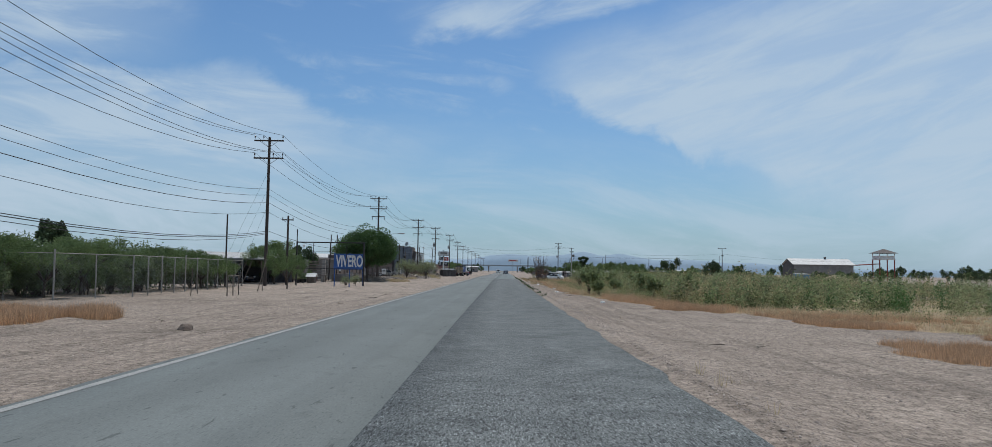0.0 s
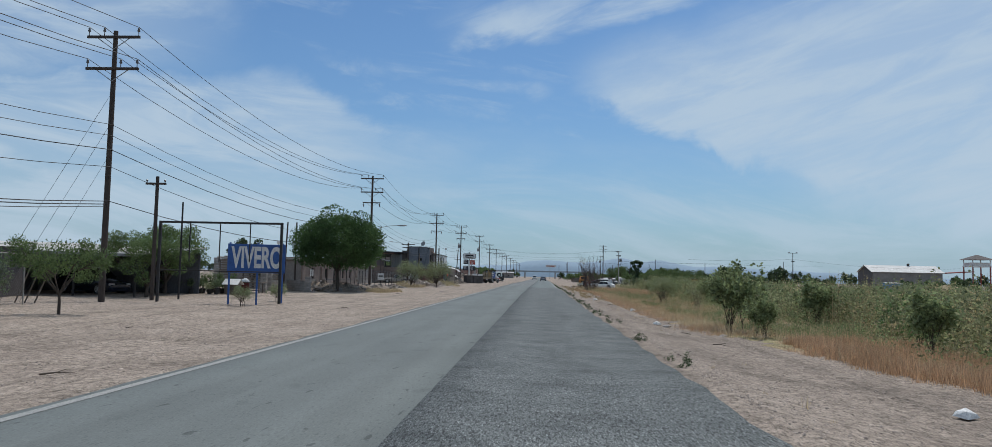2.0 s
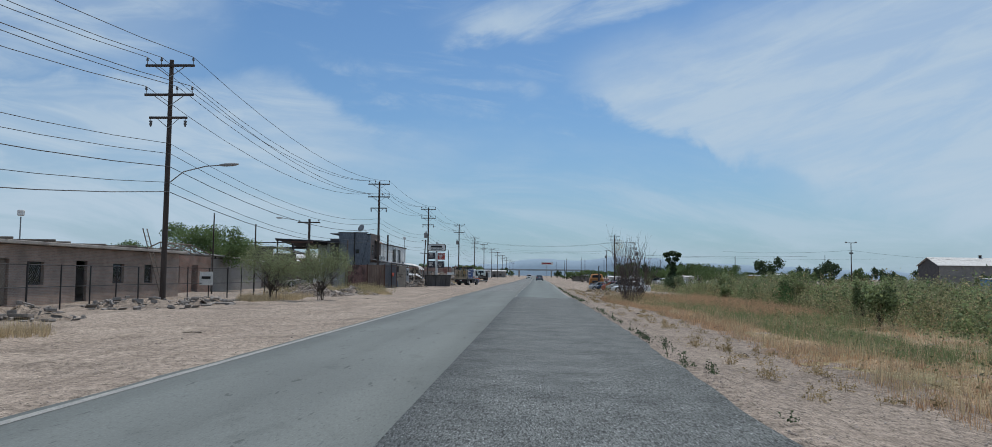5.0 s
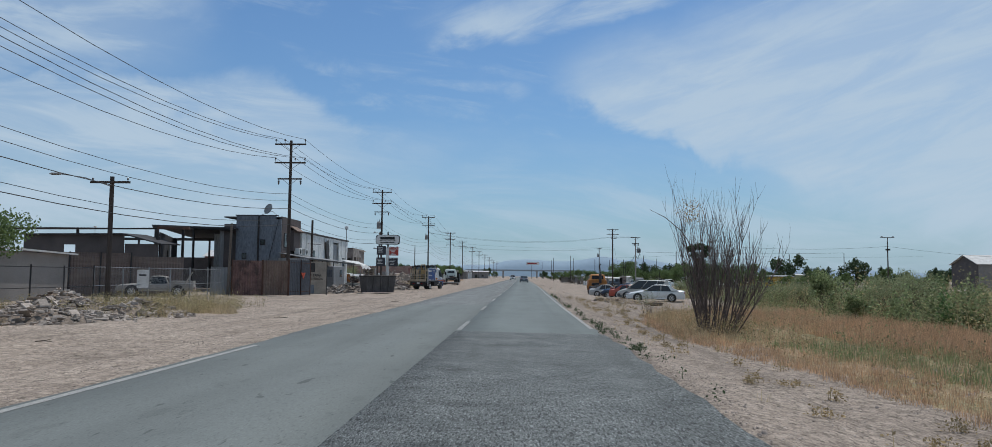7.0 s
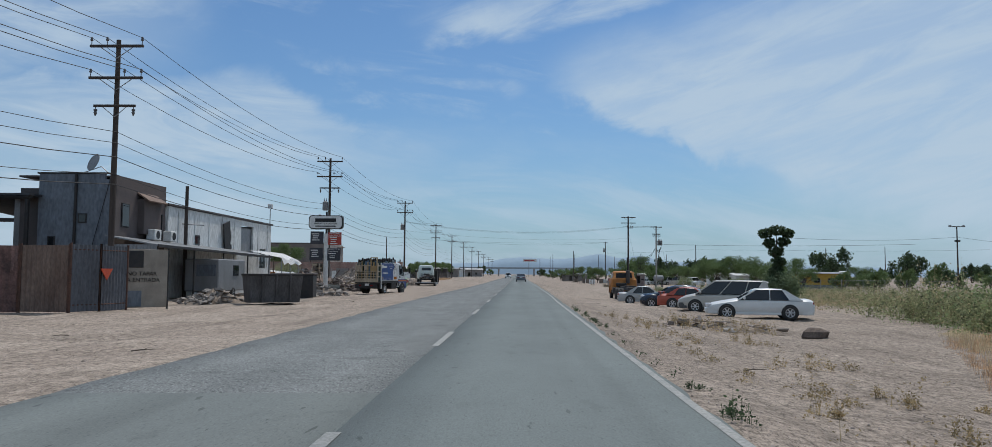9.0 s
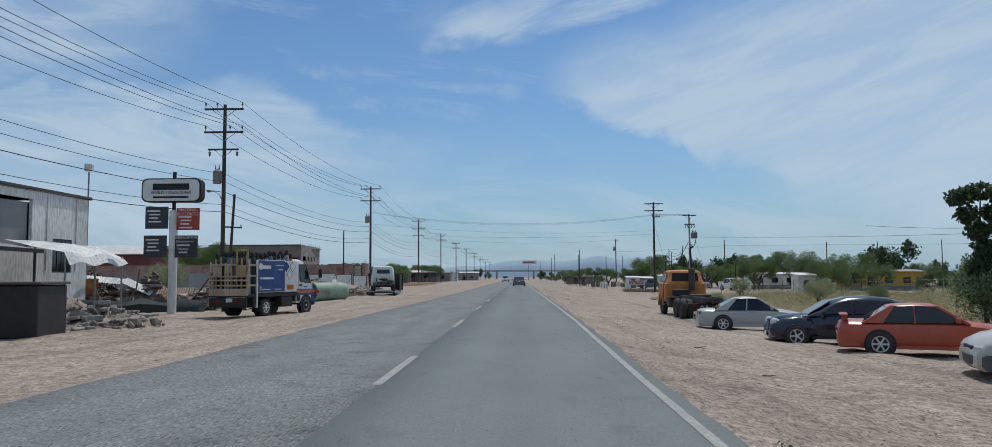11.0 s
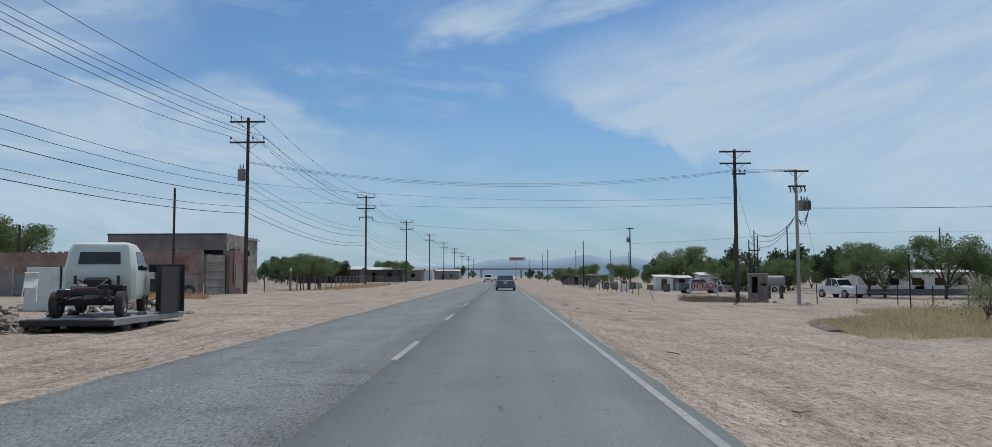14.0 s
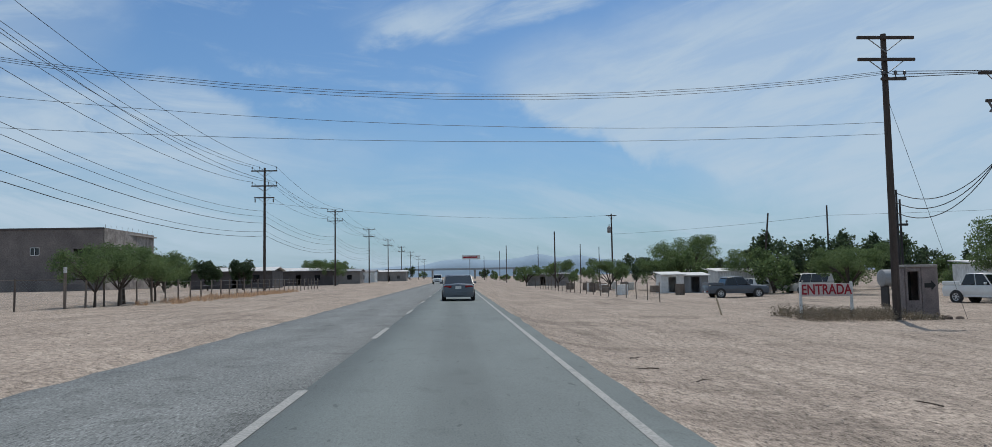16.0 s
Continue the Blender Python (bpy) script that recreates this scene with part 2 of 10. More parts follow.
PATCHED = mat("dark_worn_asphalt", (0.215, 0.226, 0.221), (0.165, 0.175, 0.172), rough=0.9, scale=0.9, fine=34, bump=0.7, dist=0.02, stretch=(1.2, 0.4, 1), spec=0.3, fine_mix=0.24,
              marks=((1.1, 1.4, 0.58, 0.68, 0.25, 6), (30, 7, 0.57, 0.65, 0.45, 3), (55, 11, 0.54, 0.62, 0.42, 2), (48, 10, 0.58, 0.66, -0.5, 2), (0.8, 0.03, 0.5, 0.68, 0.14, 3)))
LINE = mat("road_paint", (0.315, 0.312, 0.294), (0.225, 0.238, 0.23), rough=0.8, scale=2.5, fine=30, bump=0.2, spread=(0.42, 0.72), fine_mix=0.25)
LINEFAINT = mat("faded_road_paint", (0.27, 0.272, 0.262), (0.185, 0.195, 0.19), rough=0.8, scale=3.0, fine=30, bump=0.2, spread=(0.36, 0.66), fine_mix=0.25)
GRAVEL = mat("gravel", (0.40, 0.335, 0.29), (0.25, 0.21, 0.185), rough=0.95, scale=2, fine=20, island=0.35)
POLE = mat("creosoted_wood", (0.085, 0.065, 0.055), (0.045, 0.036, 0.032), rough=0.9, scale=2, fine=30, stretch=(3, 3, 0.3), bump=0.5)
PALEPOLE = mat("concrete_pole", (0.36, 0.34, 0.31), (0.24, 0.23, 0.21), rough=0.9, scale=1.5, fine=30)
STEEL = mat("galvanised_steel", (0.30, 0.31, 0.32), (0.20, 0.20, 0.20), rough=0.5, metal=0.6, scale=4)
BLACKMETAL = mat("black_metal", (0.02, 0.02, 0.022), (0.035, 0.03, 0.028), rough=0.6, scale=4)
RUST = mat("rusty_steel", (0.13, 0.065, 0.045), (0.06, 0.038, 0.032), rough=0.85, scale=1.4, fine=25, bump=0.4)
RUSTPALE = mat("rust_brown_sheet", (0.25, 0.18, 0.145), (0.145, 0.097, 0.077), rough=0.8, scale=1.2, fine=18, stretch=(1, 1, 0.3), random=0.15)
WIRE = mat("black_cable", (0.02, 0.02, 0.022), rough=0.6, bump=0)
CERAMIC = mat("grey_porcelain", (0.12, 0.11, 0.11), rough=0.3)
CONC = mat("concrete", (0.40, 0.37, 0.34), (0.28, 0.255, 0.235), rough=0.92, scale=0.9, fine=22)
BLOCK = mat("concrete_block", (0.33, 0.30, 0.275), (0.24, 0.215, 0.195), rough=0.95, scale=2.5, fine=30, random=0.2)
PLASTER = mat("grey_render", (0.27, 0.25, 0.235), (0.19, 0.175, 0.165), rough=0.95, scale=0.5, fine=15)
BRICK = mat("red_brick", (0.25, 0.135, 0.10), (0.17, 0.095, 0.075), rough=0.95, scale=3, fine=30, random=0.3, island=0.35)
BLUESHEET = mat("blue_grey_cladding", (0.145, 0.165, 0.195), (0.12, 0.138, 0.162), rough=0.55, scale=0.6, fine=8, metal=0.1, stretch=(1, 1, 0.4))
DARKSHEET = mat("dark_brown_cladding", (0.095, 0.08, 0.078), (0.062, 0.054, 0.053), rough=0.7, scale=0.8)
WHITESHEET = mat("white_cladding", (0.66, 0.67, 0.66), (0.44, 0.44, 0.43), rough=0.6, scale=0.7, fine=10, stretch=(1, 1, 0.25), spread=(0.45, 0.8))
WHITEROOF = mat("white_sheet_roof", (0.62, 0.62, 0.60), (0.47, 0.46, 0.44), rough=0.55, scale=0.8)
GREYSHEET = mat("grey_sheet", (0.26, 0.27, 0.28), (0.18, 0.185, 0.19), rough=0.6, scale=1.0, stretch=(1, 1, 0.4), random=0.1)
PALEWOOD = mat("pale_timber", (0.45, 0.37, 0.27), (0.30, 0.24, 0.175), rough=0.9, scale=3, fine=30, stretch=(1, 1, 0.3), random=0.2)
RUBBLE = mat("broken_rubble", (0.40, 0.345, 0.30), (0.27, 0.23, 0.20), rough=0.95, scale=2, fine=20, island=0.4)
WOOD = mat("weathered_wood", (0.20, 0.165, 0.135), (0.12, 0.095, 0.08), rough=0.9, scale=2, fine=30, stretch=(1, 1, 0.3), random=0.25)
BARK = mat("bark", (0.095, 0.075, 0.06), (0.05, 0.04, 0.034), rough=0.95, scale=5, fine=30, bump=0.6)
WHITEPAINT = mat("white_paint", (0.72, 0.72, 0.70), (0.55, 0.54, 0.52), rough=0.7, scale=2)
BLUEPAINT = mat("blue_sign_paint", (0.04, 0.11, 0.33), (0.03, 0.08, 0.24), rough=0.6, scale=2)
REDPAINT = mat("red_sign_paint", (0.35, 0.02, 0.03), (0.28, 0.02, 0.03), rough=0.6, scale=3)
BLACKPAINT = mat("black_paint", (0.015, 0.015, 0.015), rough=0.6)
GLASS = glass_mat("dark_window_glass", (0.012, 0.015, 0.018))
RUBBER = mat("tyre_rubber", (0.03, 0.03, 0.03), (0.055, 0.051, 0.046), rough=0.85, scale=6)
RIM = mat("alloy_rim", (0.66, 0.66, 0.67), (0.52, 0.52, 0.53), rough=0.4, metal=0.2, scale=8)
DARKPLASTIC = mat("dark_plastic", (0.02, 0.02, 0.022), rough=0.6)
CHROME = mat("chrome", (0.6, 0.6, 0.6), rough=0.15, metal=1.0, bump=0)
REDLENS = mat("red_lens", (0.25, 0.01, 0.012), rough=0.2, bump=0)
CLEARLENS = mat("clear_lens", (0.55, 0.56, 0.58), rough=0.12, bump=0)
ORANGELENS = mat("amber_lens", (0.5, 0.16, 0.02), rough=0.2, bump=0)


def leaf_mat(name, c1, c2, isl=0.4):
    return mat(name, c1, c2, rough=0.7, scale=0.7, fine=6, bump=0, island=isl, spec=0.25, trans=0.45, fine_mix=0.1)


LEAF_MESQ = leaf_mat("mesquite_leaf", (0.15, 0.21, 0.085), (0.092, 0.138, 0.058))
LEAF_DARK = leaf_mat("dark_leaf", (0.075, 0.11, 0.055), (0.05, 0.078, 0.042))
LEAF_FICUS = leaf_mat("glossy_leaf", (0.115, 0.195, 0.07), (0.07, 0.13, 0.05))
LEAF_SHADE = leaf_mat("shade_tree_leaf", (0.088, 0.155, 0.055), (0.052, 0.098, 0.04))
LEAF_GREY = leaf_mat("grey_green_leaf", (0.29, 0.325, 0.18), (0.19, 0.22, 0.12))
LEAF_HEDGE = leaf_mat("nursery_leaf", (0.20, 0.25, 0.135), (0.11, 0.15, 0.08), 0.5)
LEAF_WEED = leaf_mat("weed_leaf", (0.31, 0.31, 0.165), (0.165, 0.19, 0.095), 0.6)
LEAF_BROAD = leaf_mat("broad_weed_leaf", (0.250, 0.300, 0.144), (0.144, 0.181, 0.088), 0.55)
LEAF_TAN = leaf_mat("seeding_weed_leaf", (0.42, 0.35, 0.20), (0.27, 0.24, 0.13), 0.5)
LEAF_DULL = leaf_mat("dull_weed_leaf", (0.22, 0.185, 0.14), (0.13, 0.115, 0.085), 0.4)
LEAF_DRYWEED = leaf_mat("dry_weed_leaf", (0.42, 0.32, 0.185), (0.27, 0.215, 0.125), 0.4)
GRASS_GREEN = leaf_mat("green_grass", (0.23, 0.29, 0.14), (0.15, 0.20, 0.09), 0.35)
STRAW = leaf_mat("dry_grass", (0.57, 0.375, 0.235), (0.40, 0.265, 0.165), 0.45)
STRAWPALE = leaf_mat("pale_dry_grass", (0.56, 0.45, 0.29), (0.41, 0.33, 0.21), 0.4)
TWIG = mat("dry_twig", (0.175, 0.135, 0.12), (0.11, 0.085, 0.08), rough=0.9, scale=4, island=0.4)
TURF = mat("dry_turf", (0.40, 0.295, 0.19), (0.27, 0.245, 0.135), rough=0.95, scale=0.35, fine=14, bump=1.0, dist=0.08, spread=(0.4, 0.62), spec=0.1, fine_mix=0.35, marks=((9, 7, 0.56, 0.68, 0.4, 3), (26, 20, 0.56, 0.66, 0.4, 2), (1.3, 0.8, 0.55, 0.7, -0.3, 4)))

# ---------------------------------------------------------------- mesh helpers
R = random.Random(7)


class M:
    """A mesh being put together from simple shaped pieces."""

    def __init__(self):
        self.v, self.f = [], []

    def add(self, v, f):
        o = len(self.v)
        self.v += [tuple(p) for p in v]
        self.f += [tuple(i + o for i in q) for q in f]
        return self

    def box(self, c, s, turn=0.0, ch=0.012, tilt=None):
        """A box with chamfered edges: centre, size, turn about z in degrees."""
        hx, hy, hz = (abs(k) / 2 for k in s)
        ch = min(ch, hx * 0.45, hy * 0.45, hz * 0.45)
        ids, v = {}, []
        for sx in (-1, 1):
            for sy in (-1, 1):
                for sz in (-1, 1):
                    for a in range(3):
                        p = [sx * hx, sy * hy, sz * hz]
                        for b in range(3):
                            if b != a:
                                p[b] -= (sx, sy, sz)[b] * ch
                        ids[sx, sy, sz, a] = len(v)
                        v.append(p)
        f = []
        for a in range(3):
            b, c2 = (a + 1) % 3, (a + 2) % 3
            for s1 in (-1, 1):
                def key(p, q, ax):
                    k = [0, 0, 0]
                    k[a], k[b], k[c2] = s1, p, q
                    return ids[k[0], k[1], k[2], ax]
                q4 = [key(-1, -1, a), key(1, -1, a), key(1, 1, a), key(-1, 1, a)]
                f.append(q4 if s1 > 0 else q4[::-1])
            for s1 in (-1, 1):
                for s2 in (-1, 1):
                    def k2(p, ax):
                        k = [0, 0, 0]
                        k[a], k[b], k[c2] = p, s1, s2
                        return ids[k[0], k[1], k[2], ax]
                    q4 = [k2(-1, b), k2(1, b), k2(1, c2), k2(-1, c2)]
                    f.append(q4 if s1 * s2 < 0 else q4[::-1])
        for sx in (-1, 1):
            for sy in (-1, 1):
                for sz in (-1, 1):
                    t3 = [ids[sx, sy, sz, 0], ids[sx, sy, sz, 1], ids[sx, sy, sz, 2]]
                    f.append(t3 if sx * sy * sz > 0 else t3[::-1])
        m = Matrix.Translation(c) @ (tilt if tilt is not None else Matrix.Rotation(radians(turn), 4, "Z"))
        return self.add([m @ Vector(p) for p in v], f)

    def tube(self, pts, radii, n=8, cap=True):
        pts = [Vector(p) for p in pts]
        if isinstance(radii, (int, float)):
            radii = [radii] * len(pts)
        o, side = len(self.v), None
        for i, p in enumerate(pts):
            d = (pts[min(i + 1, len(pts) - 1)] - pts[max(i - 1, 0)]).normalized()
            if side is None:
                side = d.cross(Vector((0, 0, 1)) if abs(d.z) < 0.9 else Vector((1, 0, 0))).normalized()
            side = (side - d * side.dot(d)).normalized()
            w = d.cross(side)
            for k in range(n):
                a = 2 * math.pi * k / n
                self.v.append(tuple(p + (side * math.cos(a) + w * math.sin(a)) * radii[i]))
        for i in range(len(pts) - 1):
            for k in range(n):
                a, b = o + i * n + k, o + i * n + (k + 1) % n
                self.f.append((a, b, b + n, a + n))
        if cap:
            self.f.append(tuple(o + k for k in range(n))[::-1])
            e = o + (len(pts) - 1) * n
            self.f.append(tuple(e + k for k in range(n)))
        return self

    def lathe(self, centre, axis, profile, n=20):
        """Profile of (along axis, radius) pairs, turned round the axis."""
        axis = Vector(axis).normalized()
        a = axis.cross(Vector((0, 0, 1)) if abs(axis.z) < 0.9 else Vector((1, 0, 0))).normalized()
        b = axis.cross(a)
        o = len(self.v)
        for d, r in profile:
            for k in range(n):
                t = 2 * math.pi * k / n
                self.v.append(tuple(Vector(centre) + axis * d + (a * math.cos(t) + b * math.sin(t)) * r))
        for i in range(len(profile) - 1):
            for k in range(n):
                p, q = o + i * n + k, o + i * n + (k + 1) % n
                self.f.append((p, q, q + n, p + n))
        self.f.append(tuple(o + k for k in range(n))[::-1])
        e = o + (len(profile) - 1) * n
        self.f.append(tuple(e + k for k in range(n)))
        return self

    def loft(self, rings, closed=True, caps=True):
        o, n = len(self.v), len(rings[0])
        for r in rings:
            self.v += [tuple(p) for p in r]
        for i in range(len(rings) - 1):
            for k in range(n if closed else n - 1):
                a, b = o + i * n + k, o + i * n + (k + 1) % n
                self.f.append((a, b, b + n, a + n))
        if caps:
            self.f.append(tuple(o + k for k in range(n))[::-1])
            e = o + (len(rings) - 1) * n
            self.f.append(tuple(e + k for k in range(n)))
        return self

    def slab(self, poly, depth):
        """A flat polygon given thickness along its normal."""
        poly = [Vector(p) for p in poly]
        nrm = (poly[1] - poly[0]).cross(poly[2] - poly[0]).normalized() * depth
        n, o = len(poly), len(self.v)
        self.v += [tuple(p) for p in poly] + [tuple(p - nrm) for p in poly]
        self.f.append(tuple(o + k for k in range(n)))
        self.f.append(tuple(o + n + k for k in range(n))[::-1])
        for k in range(n):
            k2 = (k + 1) % n
            self.f.append((o + k, o + n + k, o + n + k2, o + k2))
        return self

    def mesh(self, name, smooth=0.0):
        me = bpy.data.meshes.new(name)
        me.from_pydata(self.v, [], self.f)
        if smooth:
            me.polygons.foreach_set("use_smooth", [True] * len(me.polygons))
            me.set_sharp_from_angle(angle=radians(smooth))
        return me


def part(name, m, material, parent=None, label="", smooth=0.0):
    me = m if isinstance(m, bpy.types.Mesh) else m.mesh(name, smooth)
    if not me.materials:
        me.materials.append(material)
    ob = new(name, me)
    if parent is not None:
        ob.parent = parent
    if label:
        tagged(ob, label)
    return ob


def thing(name, at, turn, label, category, group="", kind=""):
    ob = new(name)
    ob.empty_display_size = 0.2
    ob.matrix_basis = pose(*at, 0, 0, turn)
    return tagged(ob, label, category, group, kind)


def big_mesh(name, v, f, material, smooth=False):
    """A mesh from arrays: f holds faces of one size."""
    v, f = np.asarray(v, np.float32), np.asarray(f, np.int32)
    me = bpy.data.meshes.new(name)
    me.vertices.add(len(v))
    me.vertices.foreach_set("co", v.ravel())
    me.loops.add(f.size)
    me.loops.foreach_set("vertex_index", f.ravel())
    me.polygons.add(len(f))
    me.polygons.foreach_set("loop_start", np.arange(0, f.size, f.shape[1], dtype=np.int32))
    if smooth:
        me.polygons.foreach_set("use_smooth", np.ones(len(f), bool))
    me.update(calc_edges=True)
    me.validate()
    me.materials.append(material)
    return me


def writing(body, size, material, parent, place, turn, depth=0.01, name="lettering", wide=1.0, label="", bold=0.0):
    """Raised letters, centred on a place of the parent, standing upright."""
    cu = bpy.data.curves.new("letters", "FONT")
    cu.body, cu.size, cu.extrude, cu.offset = body, size, depth / 2, bold
    cu.align_x, cu.align_y = "CENTER", "CENTER"
    tmp = bpy.data.objects.new("letters", cu)
    scene.collection.objects.link(tmp)
    bpy.context.view_layer.update()
    me = bpy.data.meshes.new_from_object(tmp.evaluated_get(bpy.context.evaluated_depsgraph_get()))
    bpy.data.objects.remove(tmp)
    me.materials.clear()
    me.materials.append(material)
    me.transform(pose(0, 0, 0, 90, 0, 0) @ Matrix.Diagonal((wide, 1, 1, 1)))
    ob = part(name, me, material, parent, label)
    ob.matrix_basis = pose(*place, 0, 0, turn)
    return ob


# ---------------------------------------------------------------- the lie of the land
def centre(y):
    return np.interp(y, [-60, 8, 30, 60, 90, 150, 195, 225, 250, 300, 700], [-0.05, -0.15, -0.26, -0.33, -0.47, -0.56, -0.41, -0.36, -0.38, -0.3, -0.1])


def taller(y):
    """How far some of the poles stand above the others."""
    return float(np.interp(y, [17, 70, 100, 123, 178, 200, 221, 273, 300, 326], [0.35, 0.38, 0.1, 0, 0, 0.3, 0.5, 0.45, 0.2, 0]))


def land(x, y):
    """Height of the earth beside and under the road."""
    d = np.asarray(x, float) - centre(y)
    right = np.interp(d - 3.7, [-1, 0, 0.4, 1.2, 3, 8, 20], [-0.09, -0.05, -0.11, -0.26, -0.42, -0.6, -0.75])
    right = right * np.interp(y, [0, 144, 180, 200, 245, 275, 400, 600], [0.9, 0.9, 0.9, 1.4, 1.3, 1.1, 1.0, 0.4])
    far = np.interp(y, [0, 215, 255, 420, 600], [-0.28, -0.28, 0.08, 0.08, -0.05])
    left = np.interp(-d - 3.8, [-1, 0, 0.4, 2, 6, 12], [0.35, 0.2, 0.3, 0.65, 0.9, 1.0]) * far - np.interp(-d - 3.8, [0, 3], [0.03, 0.0]) * (far > -0.2)
    z = np.where(d > 0, right, left)
    under = np.clip((np.abs(d + 0.05) - 3.75) / 0.5, 0, 1)
    return np.minimum(z, -0.10 * (1 - under) + np.where(under > 0.99, 9.0, 0.02) * under)


def rough_land(x, y):
    x, y = np.asarray(x, float), np.asarray(y, float)
    d = np.abs(x - centre(y))
    k = np.clip((d - 4.4) / 3, 0, 1)
    w = 0.045 * np.sin(x * 0.9 + 1.3 * np.sin(y * 0.21)) * np.sin(y * 0.33 + 0.7 * np.sin(x * 0.5)) + 0.02 * np.sin(x * 2.3 + y * 0.4) * np.sin(y * 1.7 + x)
    ruts = 0.022 * np.sin(x * 3.1 + 0.5 * np.sin(y * 0.1)) * np.clip((d - 4.4) / 2, 0, 1) * np.clip((16 - d) / 4, 0, 1)
    return land(x, y) + k * w + ruts


def on_land(x, y, dz=0.0):
    return (x, y, float(rough_land(x, y)) + dz)


xs = np.unique(np.concatenate([-np.geomspace(60, 5000, 22), np.arange(-60, -22, 1.5), np.arange(-22, 22, 0.3), np.arange(22, 60, 1.5), np.geomspace(60, 5000, 22)]))
ys = np.unique(np.concatenate([[-4000, -1500, -600, -250], np.arange(-120, -8, 8), np.arange(-8, 330, 0.6), np.arange(330, 480, 4), np.geomspace(480, 5000, 20)]))
gx, gy = np.meshgrid(xs, ys)
rng = np.random.default_rng(3)
g_z = rough_land(gx, gy) + rng.normal(0, 0.010, gx.shape) * (np.abs(gx - centre(gy)) > 4.6) * (np.abs(gx) < 60)
nx, ny = len(xs), len(ys)
idx = np.arange(nx * ny).reshape(ny, nx)
quads = np.stack([idx[:-1, :-1], idx[:-1, 1:], idx[1:, 1:], idx[1:, :-1]], -1).reshape(-1, 4)
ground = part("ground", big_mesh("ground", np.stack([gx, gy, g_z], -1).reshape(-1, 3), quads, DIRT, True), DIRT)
tagged(ground, "pale pinkish-brown bare dirt with tyre ruts and gravel", "ground", kind="structure")


def edge_shift(y, start):
    if start < 131:
        return np.interp(y, [0, 62, 90, 110, 131], [-0.08, -0.08, 0.05, 0.24, 0.22])
    if start < 133:                                     # the asphalt's own ragged margin beyond the painted line
        return np.interp(y, [132, 148, 180, 199, 222, 250, 300], [-0.40, -0.34, -0.17, -0.05, -0.08, 0.06, -0.1])
    return np.interp(y, [132, 140, 180, 195, 234, 250, 300], [-0.2, -0.2, -0.17, -0.04, -0.06, -0.10, -0.2])


def left_shift(y):
    return np.interp(y, [127, 131, 150, 175, 200, 222, 255, 300], [0, -0.06, 0.14, -0.08, -0.16, 0.20, 0.24, 0.02])


def pave_edge(y):
    return np.where(y < 132, 3.55 + edge_shift(y, 0), 4.04 + edge_shift(y, 132))


def strip(name, left, right, y0, y1, z, material, step=0.5, jitter=(0, 0), drop=0.0, across=4):
    """A ribbon along the road between two offsets from its centre line; its outer edges may be ragged and turned down."""
    yy = np.arange(y0, y1 + step / 2, step)
    k = len(yy)
    jl = np.interp(yy, np.arange(y0 - 2, y1 + 2, 0.9), rng.normal(0, 1, len(np.arange(y0 - 2, y1 + 2, 0.9)))) * jitter[0]
    jr = np.interp(yy, np.arange(y0 - 2, y1 + 2, 0.9), rng.normal(0, 1, len(np.arange(y0 - 2, y1 + 2, 0.9)))) * jitter[1]
    cols = []
    c = centre(yy)
    for i in range(across + 1):
        t = i / across
        x = c + (left + jl) * (1 - t) + (right + jr) * t
        off = left * (1 - t) + right * t
        if off > 2.5:                                   # the lane narrows a little farther on
            x = x + edge_shift(yy, y0)
        if off < -3.65:                                 # drifted dirt laps over the far margin
            x = x + left_shift(yy)
        crown = -0.012 * np.abs(x - c)
        cols.append(np.stack([x, yy, z + crown], -1))
    if drop:
        a, b = cols[0].copy(), cols[-1].copy()
        a[:, 0] -= 0.05 * (jitter[0] > 0)
        b[:, 0] += 0.05 * (jitter[1] > 0)
        a[:, 2] -= drop
        b[:, 2] -= drop
        cols = [a] + cols + [b]
    v = np.stack(cols, 1)
    n2 = len(cols)
    ii = np.arange(k * n2).reshape(k, n2)
    q = np.stack([ii[:-1, :-1], ii[:-1, 1:], ii[1:, 1:], ii[1:, :-1]], -1).reshape(-1, 4)
    return part(name, big_mesh(name, v.reshape(-1, 3), q, material, False), material)


Z0 = 0.0
roads = [
    ("road_left_lane", -3.72, 0.05, -30, 131, ASPHALT, (0.03, 0.0)),
    ("road_left_lane", -3.80, 0.12, 131, 150, ASPHALT, (0.03, 0.0)),
    ("road_right_lane", 0.05, 3.55, -30, 132, ROUGH, (0.0, 0.04)),
    ("road_right_lane", 0.12, 4.04, 132, 420, PAVED, (0.0, 0.03)),
    ("road_left_lane", -3.87, 0.12, 150, 420, PATCHED, (0.04, 0.0)),
]
for nm, l, r, y0, y1, ma, jit in roads:
    tagged(strip(nm, l, r, y0, y1, Z0, ma, 0.5, jit, 0.16), "grey sun-bleached asphalt lane, worn and cracked" if ma in (ASPHALT, PAVED) else "dark coarse broken-up asphalt lane" if ma is ROUGH else "patched dark grey asphalt lane with cracks", "road", kind="structure")
tagged(strip("road_beyond", -3.95, 4.0, 420, 1500, Z0, ASPHALT, 10, (0.05, 0.05), 0.16), "grey asphalt road running straight to the horizon", "road", kind="structure")
tagged(strip("edge_line_left", -3.62, -3.49, -30, 128, Z0 + 0.004, LINE, 0.5), "worn white painted line along the road's edge", "road marking", kind="structure")
tagged(strip("edge_line_right", 3.75, 3.86, 134, 500, Z0 + 0.004, LINE, 0.5), "white painted line along the road's edge", "road marking", kind="structure")
dashes = [155.8 - 11.72 * k for k in (2, 1)] + [155.8 + 11.72 * k for k in range(16)]
